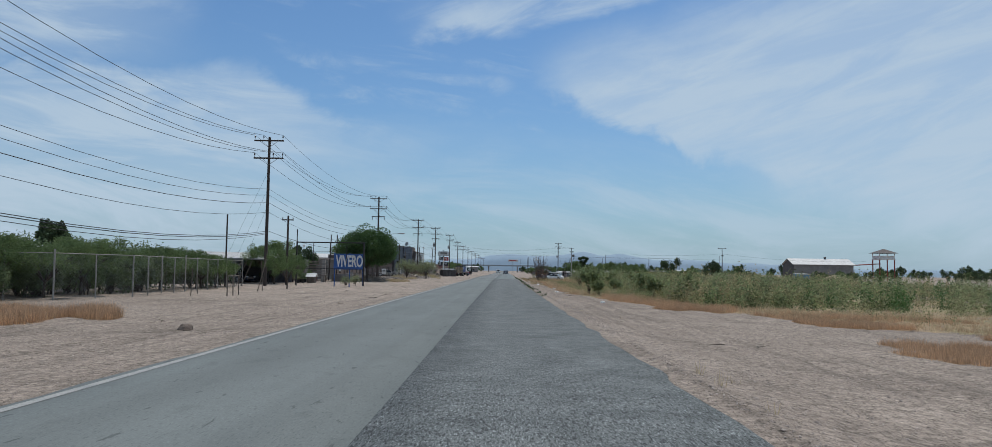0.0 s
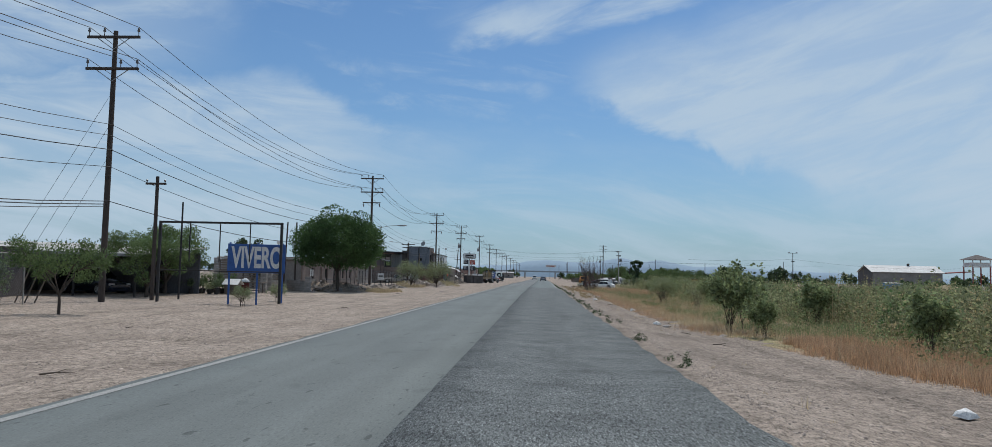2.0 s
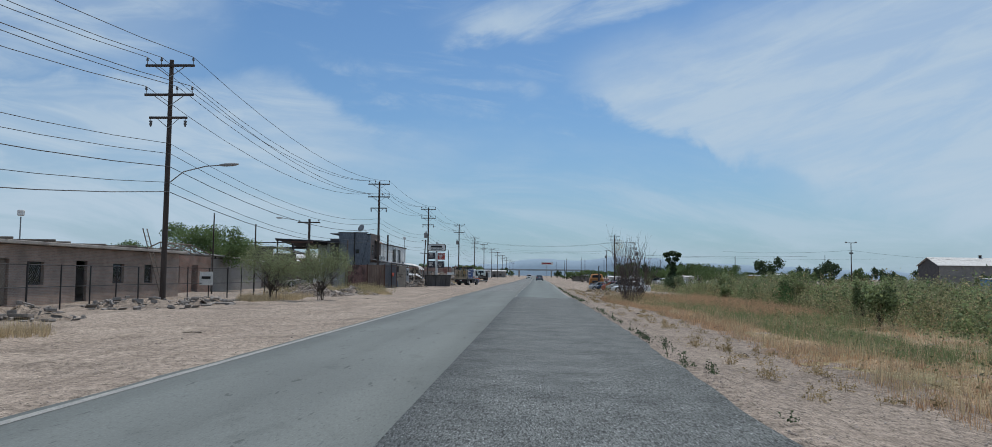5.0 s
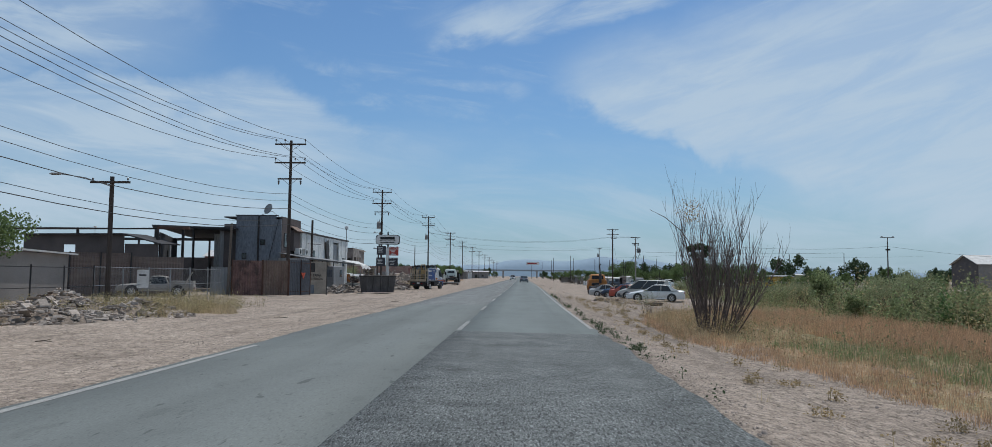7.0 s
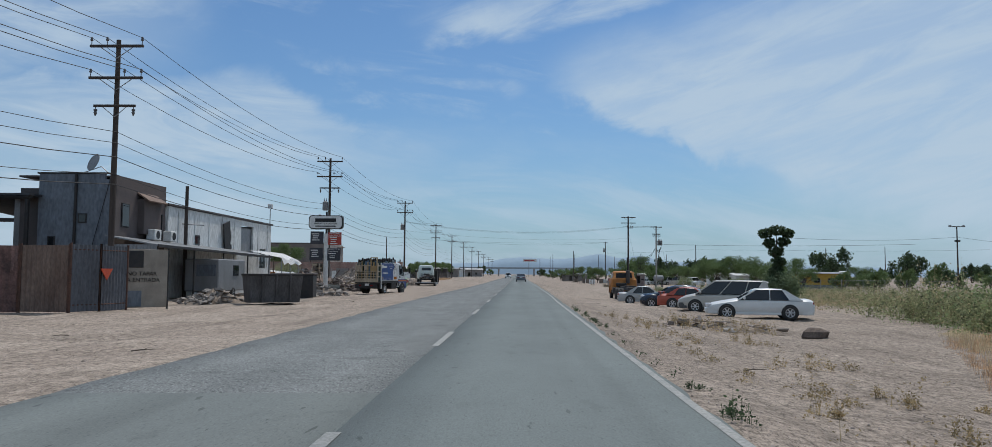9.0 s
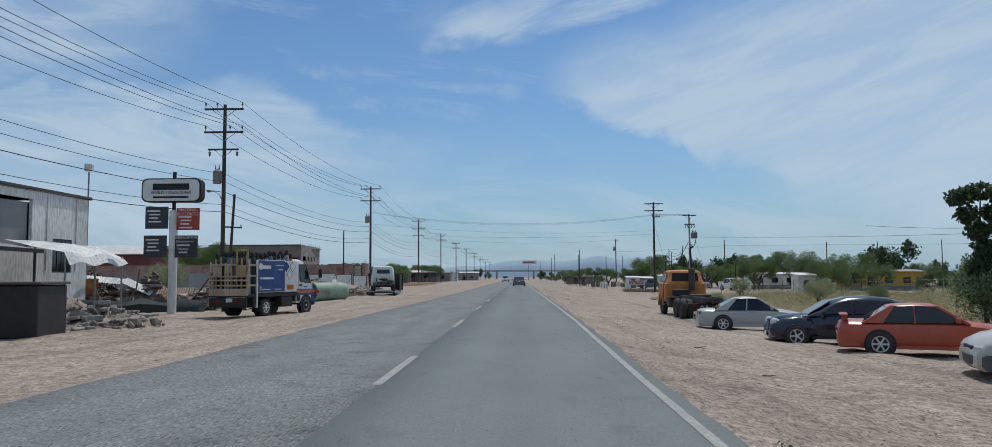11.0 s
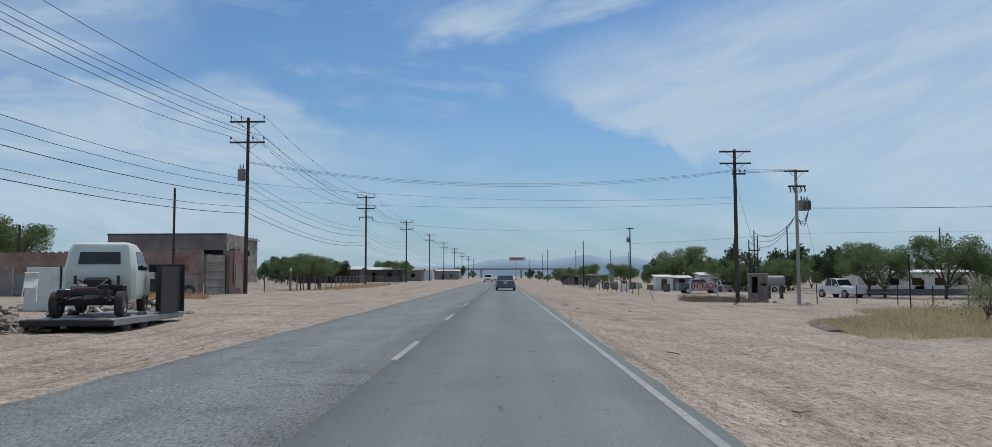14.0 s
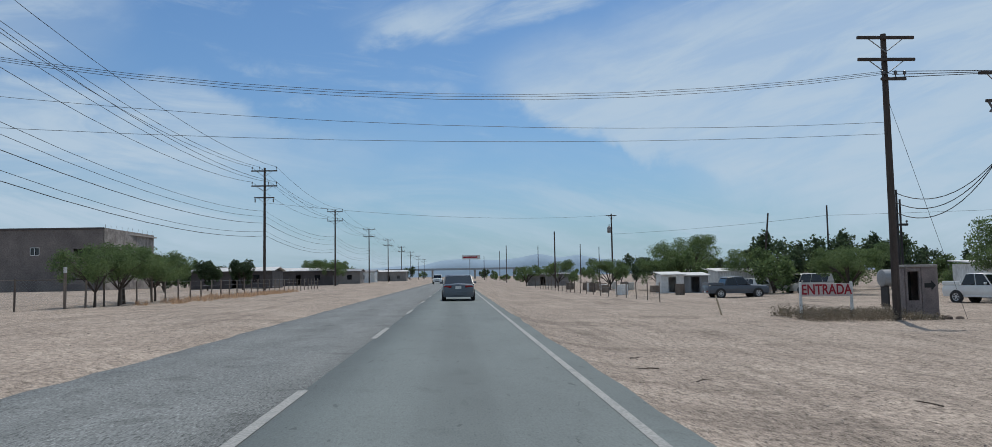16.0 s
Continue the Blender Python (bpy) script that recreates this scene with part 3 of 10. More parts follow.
for y0 in dashes:
    tagged(strip("centre_dash", 0.05, 0.18, y0, y0 + 3.7, Z0 + 0.005, LINE if y0 > 150 else LINEFAINT, 0.37), "faded white dash painted on the road's centre line", "road marking", "centre dashes", "structure")

# gravel: small faceted stones, thickest along the asphalt's edges
def gravel(name, label, x, y, r, material, seed):
    g = np.random.default_rng(seed)
    n = len(x)
    z = rough_land(x, y)
    rings = []
    a0 = g.random((n, 1)) * 6.28 + np.arange(5) * 1.2566
    for h, rr in ((-0.2, 0.95), (0.5, 0.6)):
        q = r[:, None] * rr * g.uniform(0.7, 1.3, (n, 5))
        rings.append(np.stack([x[:, None] + q * np.cos(a0), y[:, None] + q * np.sin(a0), (z + r * h)[:, None] + 0 * q], -1))
    v = np.stack(rings, 1).reshape(-1, 3)
    f = []
    for k in range(1):
        for j in range(5):
            p, q = 5 * k + j, 5 * k + (j + 1) % 5
            f += [(p, q, q + 5), (p, q + 5, p + 5)]
    f += [(5, 5 + j, 6 + j) for j in (1, 2, 3)]
    f = (np.arange(n)[:, None, None] * 10 + np.array(f)[None]).reshape(-1, 3)
    return tagged(part(name, big_mesh(name, v, f, material), material), label, "gravel", kind="stuff")


g = np.random.default_rng(19)
y = g.uniform(3, 290, 36000)
x = centre(y) + np.where(g.random(36000) < 0.62, 3.8 + np.abs(g.normal(0, 2.6, 36000)), -3.95 - np.abs(g.normal(0, 3.6, 36000)))
gravel("gravel", "loose grey-brown gravel and small stones on the road shoulders", x, y, g.uniform(0.006, 0.022, 36000) * (1 + (g.random(36000) < 0.04)), GRAVEL, 23)
y = g.uniform(3, 136, 9000)
x = centre(y) + 3.5 + np.abs(g.normal(0, 0.7, 9000)) + 0.15 * np.sin(y * 1.7)
gravel("asphalt_crumbs", "grey crumbled asphalt lying along the broken road edge", x, y, g.uniform(0.006, 0.020, 9000), GRAVEL, 29)


def boulder(at, r, label, material=CONC, flat=0.6, group="stones"):
    m = M()
    rings = []
    for h, rr in ((-0.25, 0.85), (0.1, 1.0), (0.55, 0.85), (0.85, 0.45)):
        rings.append([(r * rr * math.cos(a) * R.uniform(0.75, 1.25), r * rr * math.sin(a) * R.uniform(0.75, 1.25), r * flat * h) for a in (k * 0.8976 for k in range(7))])
    m.loft(rings)
    ob = part("stone", m, material)
    ob.matrix_basis = pose(*on_land(*at), 0, 0, R.uniform(0, 360))
    return tagged(ob, label, "stone", group)


# ---------------------------------------------------------------- poles and cables
def utility_pole(at, h=13.0, arms=((12.75, 2.7, 1), (11.15, 2.7, 1)), third=None, transformer=None, lamp=None, label="", lean=0.0, turn=0.0, r=0.16, bottle=True):
    x, y = at
    p = thing("utility_pole", on_land(x, y, taller(y) if x < 0 else 0.0), turn, label or "tall dark creosoted wooden utility pole with crossarms", "utility pole", "poles along the road")
    if lean:
        p.matrix_basis = pose(*on_land(x, y), 0, lean, turn)
    part("shaft", M().tube([(0, 0, -1.0), (0, 0, h * 0.5), (0, 0, h)], [r, r * 0.85, r * 0.68], 10), POLE, p, smooth=40)
    for z, w, pins in arms:
        arm = part("crossarm", M().box((0, -0.17, z), (w, 0.11, 0.13)), POLE, p)
        for s in (-1, 1):
            part("brace", M().tube([(s * w * 0.3, -0.17, z - 0.06), (0, -0.15, z - 0.62)], 0.022, 5), STEEL, p)
        if pins:
            for fx in (-0.47, 0.16 if z < 12 else -0.18, 0.47):
                q = part("insulator", M().lathe((fx * w, -0.17, z + 0.06), (0, 0, 1), [(0, 0.02), (0.2, 0.02), (0.21, 0.065), (0.26, 0.075), (0.30, 0.05), (0.36, 0.06), (0.40, 0.03)], 8), CERAMIC, arm, smooth=60)
    if third:
        arm = part("crossarm", M().box((0, -0.17, third), (2.1, 0.10, 0.12)), POLE, p)
        for s in (-1, 1):
            part("insulator", M().lathe((s * 0.95, -0.17, third - 0.05), (0, 0, -1), [(0, 0.02), (0.1, 0.02), (0.12, 0.09), (0.2, 0.09), (0.22, 0.05), (0.3, 0.09), (0.36, 0.06), (0.45, 0.03)], 8), CERAMIC, arm, smooth=60)
            part("brace", M().tube([(s * 0.6, -0.17, third - 0.05), (0, -0.15, third - 0.55)], 0.02, 5), STEEL, p)
    if transformer:
        can = part("transformer", M().lathe((-0.42, -0.1, transformer), (0, 0, 1), [(0, 0.25), (0.05, 0.29), (0.85, 0.29), (0.92, 0.2), (1.0, 0.1)], 14), GREYSHEET, p, "grey steel transformer can", smooth=40)
        for k in (-0.12, 0.12):
            part("bushing", M().lathe((-0.42 + k, -0.1, transformer + 0.92), (0, 0, 1), [(0, 0.03), (0.15, 0.05), (0.25, 0.03), (0.4, 0.02)], 7), CERAMIC, can, smooth=60)
        part("bracket", M().box((-0.15, -0.05, transformer + 0.5), (0.3, 0.12, 0.08)), STEEL, p)
    if lamp:
        z, dxl, dyl = lamp
        part("lamp_arm", M().tube([(0, 0, z - 0.9), (dxl * 0.3, dyl * 0.3, z - 0.25), (dxl * 0.7, dyl * 0.7, z - 0.02), (dxl, dyl, z)], 0.03, 6), STEEL, p, smooth=60)
        head = [[(dxl * (1 + q) + cx * math.sin(a) * 0, dyl * (1 + q) + w * math.cos(a), z + hh * math.sin(a)) for a in (k * 0.785 for k in range(8))]
                for q, w, hh, cx in ((-0.05, 0.06, 0.05, 0), (0.06, 0.15, 0.09, 0), (0.2, 0.16, 0.09, 0), (0.28, 0.06, 0.04, 0))]
        part("lamp_head", M().loft(head), GREYSHEET, p, smooth=60)
    return p


LEFT = [(-20.4, 70.0), (-19.0, 123.3), (-18.8, 178.6), (-18.6, 221.7), (-18.1, 272.6), (-18.5, 326.6), (-19.0, 378.0), (-19.0, 430.0), (-19.0, 482.0), (-19.0, 540.0), (-19.0, 600.0), (-19.0, 670.0), (-19.0, 750.0)]
for i, (x, y) in enumerate(LEFT):
    utility_pole((x, y), 13.1, third={1: 9.9, 3: 9.95, 2: 9.75, 5: 9.9}.get(i), transformer={3: 7.6, 4: 8.2}.get(i), lamp={1: (7.2, 3.5, -1.2), 3: (7.1, -0.9, 0.0)}.get(i),
                 label="tall dark wooden utility pole with two crossarms" + (" and grey transformer" if i in (3, 4) else " and street lamp" if i == 1 else ""))


def cable(name, pts, sag, label, r=0.016, group="overhead cables", n=10, category="cable", drop=None):
    ob = thing(name, (0, 0, 0), 0, label, category, group)
    for a, b in zip(pts[:-1], pts[1:]):
        m = M()
        a, b = Vector(a), Vector(b)
        s = sag * min(1.0, ((b - a).length / 54) ** 3) if (b - a).length > 3 else 0.2
        s *= 0.7 if a.y > 200 else 1.0                   # the later spans are strung tighter
        s = s if drop is None else drop
        m.tube([a.lerp(b, k / n) - Vector((0, 0, 4 * s * (k / n) * (1 - k / n))) for k in range(n + 1)], r, 4, False)
        part("span", m, WIRE, ob)
    return ob


before = (-20.6, 17.0)
row = [before] + LEFT
for z, off, sag in ((13.2, -1.27, 1.75), (13.2, -0.49, 1.8), (13.2, 1.27, 1.7), (11.6, -1.27, 1.8), (11.6, 0.43, 1.75), (11.6, 1.27, 1.8)):
    cable("power_cable", [(x + off, y - 0.17, z + taller(y) + float(land(x, y))) for x, y in row], sag, "black bare power conductor strung between the utility poles", 0.017)
for z, off, sag, r, low in ((8.5, 0.12, 1.5, 0.014, 0), (7.95, 0.15, 1.5, 0.014, 0), (7.25, 0.14, 1.4, 0.020, 0), (6.4, 0.14, 1.55, 0.014, 0), (5.9, 0.15, 1.4, 0.020, 1.2)):
    cable("telephone_cable", [(x + off, y - 0.1, z + 0.5 * taller(y) - low * (y < 100) + float(land(x, y))) for x, y in row[:10]], sag, "sagging black telephone cable under the power lines", r)
for z, sag, r in ((4.55, 1.35, 0.022), (4.45, 1.5, 0.016)):
    cable("telephone_cable", [(x + 0.14, y - 0.12, z + 0.5 * taller(y) + float(land(x, y))) for x, y in row[:2]], sag, "thick black telephone cable sagging low before the nursery", r)

# ---------------------------------------------------------------- plants
def leaves(points, size, seed, flat=0.0, slender=0.55):
    """One small leaf or leaflet spray at each point: a bent rhombus."""
    g = np.random.default_rng(seed)
    n = len(points)
    a = g.normal(size=(n, 3))
    a[:, 2] *= 1 - flat
    a /= np.linalg.norm(a, axis=1, keepdims=True)
    b = np.cross(a, g.normal(size=(n, 3)))
    b /= np.linalg.norm(b, axis=1, keepdims=True)
    s = (size * g.uniform(0.6, 1.35, n))[:, None]
    p = np.asarray(points)
    v = np.stack([p - a * s, p - b * s * slender, p + a * s, p + b * s * slender], 1).reshape(-1, 3)
    return v, np.arange(4 * n).reshape(n, 4)


def crown_points(blobs, n, seed, shell=0.55):
    g = np.random.default_rng(seed)
    w = np.array([b[3] * b[4] for b in blobs])
    pick = g.choice(len(blobs), n, p=w / w.sum())
    d = g.normal(size=(n, 3))
    d /= np.linalg.norm(d, axis=1, keepdims=True)
    r = shell + (1 - shell) * g.random(n) ** 0.6
    r *= 1 + 0.16 * np.sin(d[:, 0] * 5 + pick) * np.sin(d[:, 2] * 6 + pick * 2)
    c = np.array(blobs)
    return c[pick, :3] + d * r[:, None] * np.stack([c[pick, 3], c[pick, 3], c[pick, 4]], -1)


def tree_kind(name, label, h, spread, clear, leaf, n, material, seed, limbs=6, trunk=0.16, group="trees", blob=0.42, category="tree", flat=0.75, stems=1, dome=0.0, shell=0.55):
    """A tree: tapered trunk and limbs, and a crown of many small leaves in uneven clumps."""
    g = random.Random(seed)
    ob = thing(name, (0, 0, 0), 0, label, category, group)
    m = M()
    blobs = []
    for s in range(stems):
        a0 = g.uniform(0, 6.28)
        bx, by = (0.25 * math.cos(a0), 0.25 * math.sin(a0)) if stems > 1 else (0, 0)
        fx, fy = bx + g.uniform(-0.2, 0.2) * clear * 0.5, by + g.uniform(-0.2, 0.2) * clear * 0.5
        m.tube([(bx, by, -0.3), (bx * 1.2 + g.uniform(-0.05, 0.05), by * 1.2, clear * 0.5), (fx, fy, clear)], [trunk * 1.2, trunk, trunk * 0.8], 7)
        for k in range(limbs):
            a = a0 + k * 6.283 / limbs + g.uniform(-0.4, 0.4)
            q = g.uniform(0.35, 0.85) * spread
            ez = clear + (h - clear) * g.uniform(0.35, 0.85)
            ex, ey = fx + q * math.cos(a), fy + q * math.sin(a)
            mid = (fx + 0.45 * q * math.cos(a + 0.3), fy + 0.45 * q * math.sin(a + 0.3), clear + (ez - clear) * 0.6)
            m.tube([(fx, fy, clear - 0.1), mid, (ex, ey, ez)], [trunk * 0.6, trunk * 0.36, trunk * 0.1], 5)
            blobs.append((ex, ey, ez, spread * blob * g.uniform(0.75, 1.25), (h - clear) * blob * flat * g.uniform(0.7, 1.1)))
            for j in range(2):
                b2 = a + g.uniform(-0.7, 0.7)
                tz = min(ez + g.uniform(-0.3, 0.35) * (h - clear), h * 0.95)
                tx, ty = mid[0] + 0.55 * q * math.cos(b2), mid[1] + 0.55 * q * math.sin(b2)
                m.tube([mid, (tx, ty, tz)], [trunk * 0.25, trunk * 0.07], 4)
                blobs.append((tx, ty, tz, spread * blob * g.uniform(0.45, 0.8), (h - clear) * blob * flat * g.uniform(0.5, 0.9)))
    blobs.append((0, 0, h - (h - clear) * 0.3, spread * 0.5, (h - clear) * 0.3))
    if dome:
        blobs += [(0, 0, clear + (h - clear) * 0.52, spread * dome, (h - clear) * 0.47)] * 3
    part("trunk", m, BARK, ob, smooth=60)
    pts = crown_points(blobs, n, seed, shell)
    v, f = leaves(pts, leaf, seed + 1)
    part("crown", big_mesh("crown", v, f, material), material, ob)
    return ob


FIRST = {}


def plant(kind, x, y, size=1.0, turn=None, tall=1.0, label=""):
    """The first of a kind is moved into place, later ones are copies."""
    turn = R.uniform(0, 360) if turn is None else turn
    m = pose(*on_land(x, y), 0, 0, turn) @ Matrix.Diagonal((size, size, size * tall, 1))
    ob, used = FIRST[kind]
    if not used:
        FIRST[kind] = (ob, True)
        ob.matrix_basis = m
        made = ob
    else:
        s = ob.matrix_basis.to_scale()
        made = copy_thing(ob, m @ Matrix.Diagonal((1 / s.x, 1 / s.y, 1 / s.z, 1)))
    if label:
        tagged(made, label)
    return made


def kind(key, *args, **kw):
    FIRST[key] = (tree_kind(*args, **kw), False)


kind("round", "tree", "round dense green shade tree with a forked trunk", 6.2, 3.7, 1.7, 0.075, 46000, LEAF_SHADE, 11, limbs=10, trunk=0.14, blob=0.40, flat=0.7, dome=0.98, shell=0.74)
kind("mesq", "mesquite_tree", "feathery green mesquite tree with a spreading crown", 4.7, 3.3, 0.9, 0.062, 15000, LEAF_MESQ, 21, limbs=8, trunk=0.13, blob=0.33, flat=0.62, shell=0.35)
kind("mesq2", "mesquite_tree", "low broad green mesquite tree with fine leaves", 4.4, 3.7, 0.8, 0.062, 15000, LEAF_MESQ, 33, limbs=9, trunk=0.13, blob=0.29, flat=0.6, shell=0.35)
kind("dark", "tree", "dark broad-leaved tree with clumpy foliage", 4.8, 2.3, 0.8, 0.13, 7000, LEAF_DARK, 41, limbs=7, trunk=0.12, blob=0.36)
kind("euca", "tree", "tall dark tree with a ragged crown", 9.0, 3.4, 2.6, 0.2, 8000, LEAF_DARK, 55, limbs=8, trunk=0.2, blob=0.34)
kind("shrub", "shrub", "leafy green nursery shrub", 2.9, 1.5, 0.2, 0.07, 5200, LEAF_HEDGE, 61, limbs=6, trunk=0.05, blob=0.42, category="shrub", group="nursery shrubs", stems=2, shell=0.4)
kind("shrub2", "shrub", "open feathery green nursery shrub", 2.6, 1.4, 0.3, 0.06, 4200, LEAF_MESQ, 67, limbs=6, trunk=0.045, blob=0.45, category="shrub", group="nursery shrubs", stems=2, shell=0.4)
kind("shrub3", "shrub", "dense green hedge shrub", 2.3, 1.5, 0.1, 0.07, 6000, LEAF_HEDGE, 69, limbs=6, trunk=0.045, blob=0.46, category="shrub", group="nursery shrubs", stems=2, shell=0.4)
kind("creosote", "desert_shrub", "wispy grey-green desert shrub with many thin stems", 2.7, 1.7, 0.55, 0.034, 9000, LEAF_GREY, 71, limbs=7, trunk=0.022, blob=0.30, category="shrub", group="roadside shrubs", stems=6, shell=0.15)
kind("feather", "mesquite_tree", "slender feathery green mesquite in the row along the fence", 3.5, 2.5, 1.0, 0.05, 9000, LEAF_MESQ, 91, limbs=7, trunk=0.08, blob=0.32, flat=0.6, shell=0.25)
kind("broad", "broadleaf_weed", "tall bushy weed with broad green leaves", 2.25, 0.95, 0.35, 0.075, 2300, LEAF_BROAD, 73, limbs=4, trunk=0.016, blob=0.36, category="weed", group="broad-leaved weeds", stems=6, shell=0.1)
kind("twiggy", "desert_shrub", "thin upright shrub of bare dark twigs", 1.7, 0.55, 0.3, 0.022, 900, LEAF_GREY, 75, limbs=4, trunk=0.014, blob=0.4, category="shrub", group="roadside shrubs", stems=5, shell=0.1)
kind("fartree", "tree", "distant dark green tree", 6.0, 3.6, 0.4, 0.22, 2600, LEAF_DARK, 81, limbs=6, trunk=0.16, blob=0.36, group="distant trees", shell=0.4)
kind("fartree2", "tree", "distant green tree with a rounded crown", 5.2, 3.6, 0.3, 0.2, 2600, LEAF_MESQ, 83, limbs=7, trunk=0.16, blob=0.36, group="distant trees", shell=0.4)


def inside(x, y, edge):
    return x > np.interp(y, edge[0], edge[1])


def sow(n, x0, x1, y0, y1, test, seed, power=1.0):
    """Random spots in a stretch of ground, thicker towards the near end, kept where the test holds."""
    g = np.random.default_rng(seed)
    y = y0 + (y1 - y0) * g.random(n) ** power
    x = x0 + (x1 - x0) * g.random(n)
    ok = test(x, y, g)
    return x[ok], y[ok], g


def weeds(name, label, x, y, g, h, leaf, per, material, spread=0.22, stem=0.007, slender=0.6, heights=None):
    """Upright weeds, each a thin stem with leaves along it, as one mass."""
    n = len(x)
    hh = g.uniform(*h, n) * (0.85 + 0.3 * np.sin(x * 0.35) * np.sin(y * 0.27) + 0.15 * np.sin(x * 1.3 + 2) * np.sin(y * 1.1))
    hh = hh if heights is None else heights
    z = rough_land(x, y)
    lean = g.normal(0, 0.17, (n, 2)) * hh[:, None]
    base, top = np.stack([x, y, z], -1), np.stack([x + lean[:, 0], y + lean[:, 1], z + hh], -1)
    a = g.random(n) * 6.283
    w = np.stack([np.cos(a), np.sin(a), 0 * a], -1) * stem
    sv_ = np.stack([base - w, base + w, top + w * 0.3, top - w * 0.3], 1).reshape(-1, 3)
    t = g.random((n, per)) ** 1.05
    p = base[:, None] * (1 - t[..., None]) + top[:, None] * t[..., None]
    off = g.normal(0, spread, (n, per, 3)) * (1.15 - 0.6 * t[..., None])
    off[..., 2] *= 0.5
    lv, lf = leaves((p + off).reshape(-1, 3), leaf, int(g.integers(1e6)), 0.3, slender)
    lv[:, 2] = np.maximum(lv[:, 2], np.repeat(np.repeat(z, per), 4) + 0.01)
    me = big_mesh(name, np.concatenate([sv_, lv]), np.concatenate([np.arange(4 * n).reshape(n, 4), lf + 4 * n]), material)
    return tagged(part(name, me, material), label, "weeds", kind="stuff")


def bunched(cx, cy, g, r, h, per):
    """Stems gathered in rounded bunches: their places and heights."""
    n = len(cx)
    rr, top = g.uniform(*r, n), g.uniform(*h, n)
    d, a = np.sqrt(g.random((n, per))), g.random((n, per)) * 6.283
    x, y = cx[:, None] + rr[:, None] * d * np.cos(a), cy[:, None] + rr[:, None] * d * np.sin(a)
    return x.ravel(), y.ravel(), (top[:, None] * (1.06 - 0.5 * d ** 2) * g.uniform(0.6, 1.1, (n, per))).ravel()


def grass(name, label, x, y, g, h, per, material, spread=0.16, width=0.006):
    """Tufts of upright blades, as one mass."""
    n = len(x)
    a = g.random((n, per)) * 6.283
    q = g.random((n, per)) * spread
    bx, by = x[:, None] + q * np.cos(a), y[:, None] + q * np.sin(a)
    hh = g.uniform(*h, (n, 1)) * g.uniform(0.5, 1.15, (n, per))
    bz = np.repeat(rough_land(x, y)[:, None], per, 1) - 0.02
    lx, ly = np.cos(a) * hh * g.uniform(0.05, 0.5, (n, per)), np.sin(a) * hh * g.uniform(0.05, 0.5, (n, per))
    wx, wy = -np.sin(a) * width, np.cos(a) * width
    v = np.stack([np.stack([bx - wx, by - wy, bz], -1), np.stack([bx + wx, by + wy, bz], -1), np.stack([bx + lx, by + ly, bz + hh], -1)], 2).reshape(-1, 3)
    me = big_mesh(name, v, np.arange(len(v)).reshape(-1, 3), material)
    return tagged(part(name, me, material), label, "grass", kind="stuff")


FRONT = ([0, 15, 28, 38, 44, 53, 60, 75, 95, 110, 120, 128, 133, 141, 147, 152, 160, 175], [19.0, 18.5, 16.5, 12.0, 8.8, 7.5, 6.1, 6.0, 6.2, 6.6, 6.8, 6.6, 5.7, 5.8, 6.4, 8.0, 12.0, 18.0])
TALL = ([0, 40, 42.5, 44, 46, 50, 56, 80, 110, 140, 160, 178], [95, 95, 26, 14, 11.0, 11.2, 12.0, 12.6, 14.5, 16.5, 17.0, 18.0])


def clumpy(x, y, s=0.5, cut=0.0):
    return np.sin(x * s + 1.7 * np.sin(y * s * 0.6)) * np.sin(y * s * 0.9 + np.sin(x * s * 1.3)) > cut


# the verge's turf: a thin uneven sheet of dry grass litter over the dirt
tx, ty = np.meshgrid(np.arange(0, 32, 0.4), np.arange(6, 172, 0.4))
wx = tx + np.interp(ty, *FRONT) + 0.25 + 0.5 * np.sin(ty * 0.9) * np.sin(ty * 0.37) * (tx < 1)
tz = rough_land(wx, ty) + 0.05 * np.clip(tx / 0.8, -0.4, 1) + rng.normal(0, 0.02, tx.shape) - 0.03
ti = np.arange(tx.size).reshape(tx.shape)
tq = np.stack([ti[:-1, :-1], ti[:-1, 1:], ti[1:, 1:], ti[1:, :-1]], -1).reshape(-1, 4)
tagged(part("verge_turf", big_mesh("verge_turf", np.stack([wx, ty, tz], -1).reshape(-1, 3), tq, TURF, True), TURF), "low matted dry grass covering the verge and field", "grass", kind="stuff")
for k, (n, lb, r, h, lf, per, ma, cut) in enumerate((
        (900, "tall leafy grey-green weeds filling the roadside field", (0.5, 1.2), (1.1, 2.5), 0.058, 26, LEAF_WEED, -0.3),
        (620, "tall dark green broad-leaved weeds in dense bunches", (0.5, 1.1), (1.2, 2.65), 0.075, 24, LEAF_BROAD, -0.2),
        (520, "tall seeding weeds with tan and yellow-green tops", (0.4, 1.0), (1.3, 2.75), 0.05, 22, LEAF_TAN, 0.0),
        (260, "tall glossy green leafy weeds among the paler growth", (0.4, 0.9), (0.9, 2.0), 0.07, 24, LEAF_FICUS, 0.1))):
    x, y, g = sow(n * 4, 9, 62, 41, 182, lambda x, y, g: inside(x - 0.5, y, TALL) & clumpy(x + 11 * k, y + 5 * k, 0.33, cut) & (g.random(len(x)) < np.interp(x - np.interp(y, *TALL), [0, 5, 15, 45], [1.0, 0.8, 0.35, 0.2])), 101 + k, 1.0)
    x, y = x[:n], y[:n]
    x, y, hh = bunched(x, y, g, r, h, 11)
    weeds("tall_weeds", lb, x, y, g, h, lf, per, ma, 0.15, heights=hh)
x, y, g = sow(2600, 8, 62, 41, 185, lambda x, y, g: inside(x + 0.4, y, TALL) & clumpy(x, y, 0.28, -0.3), 105, 0.9)
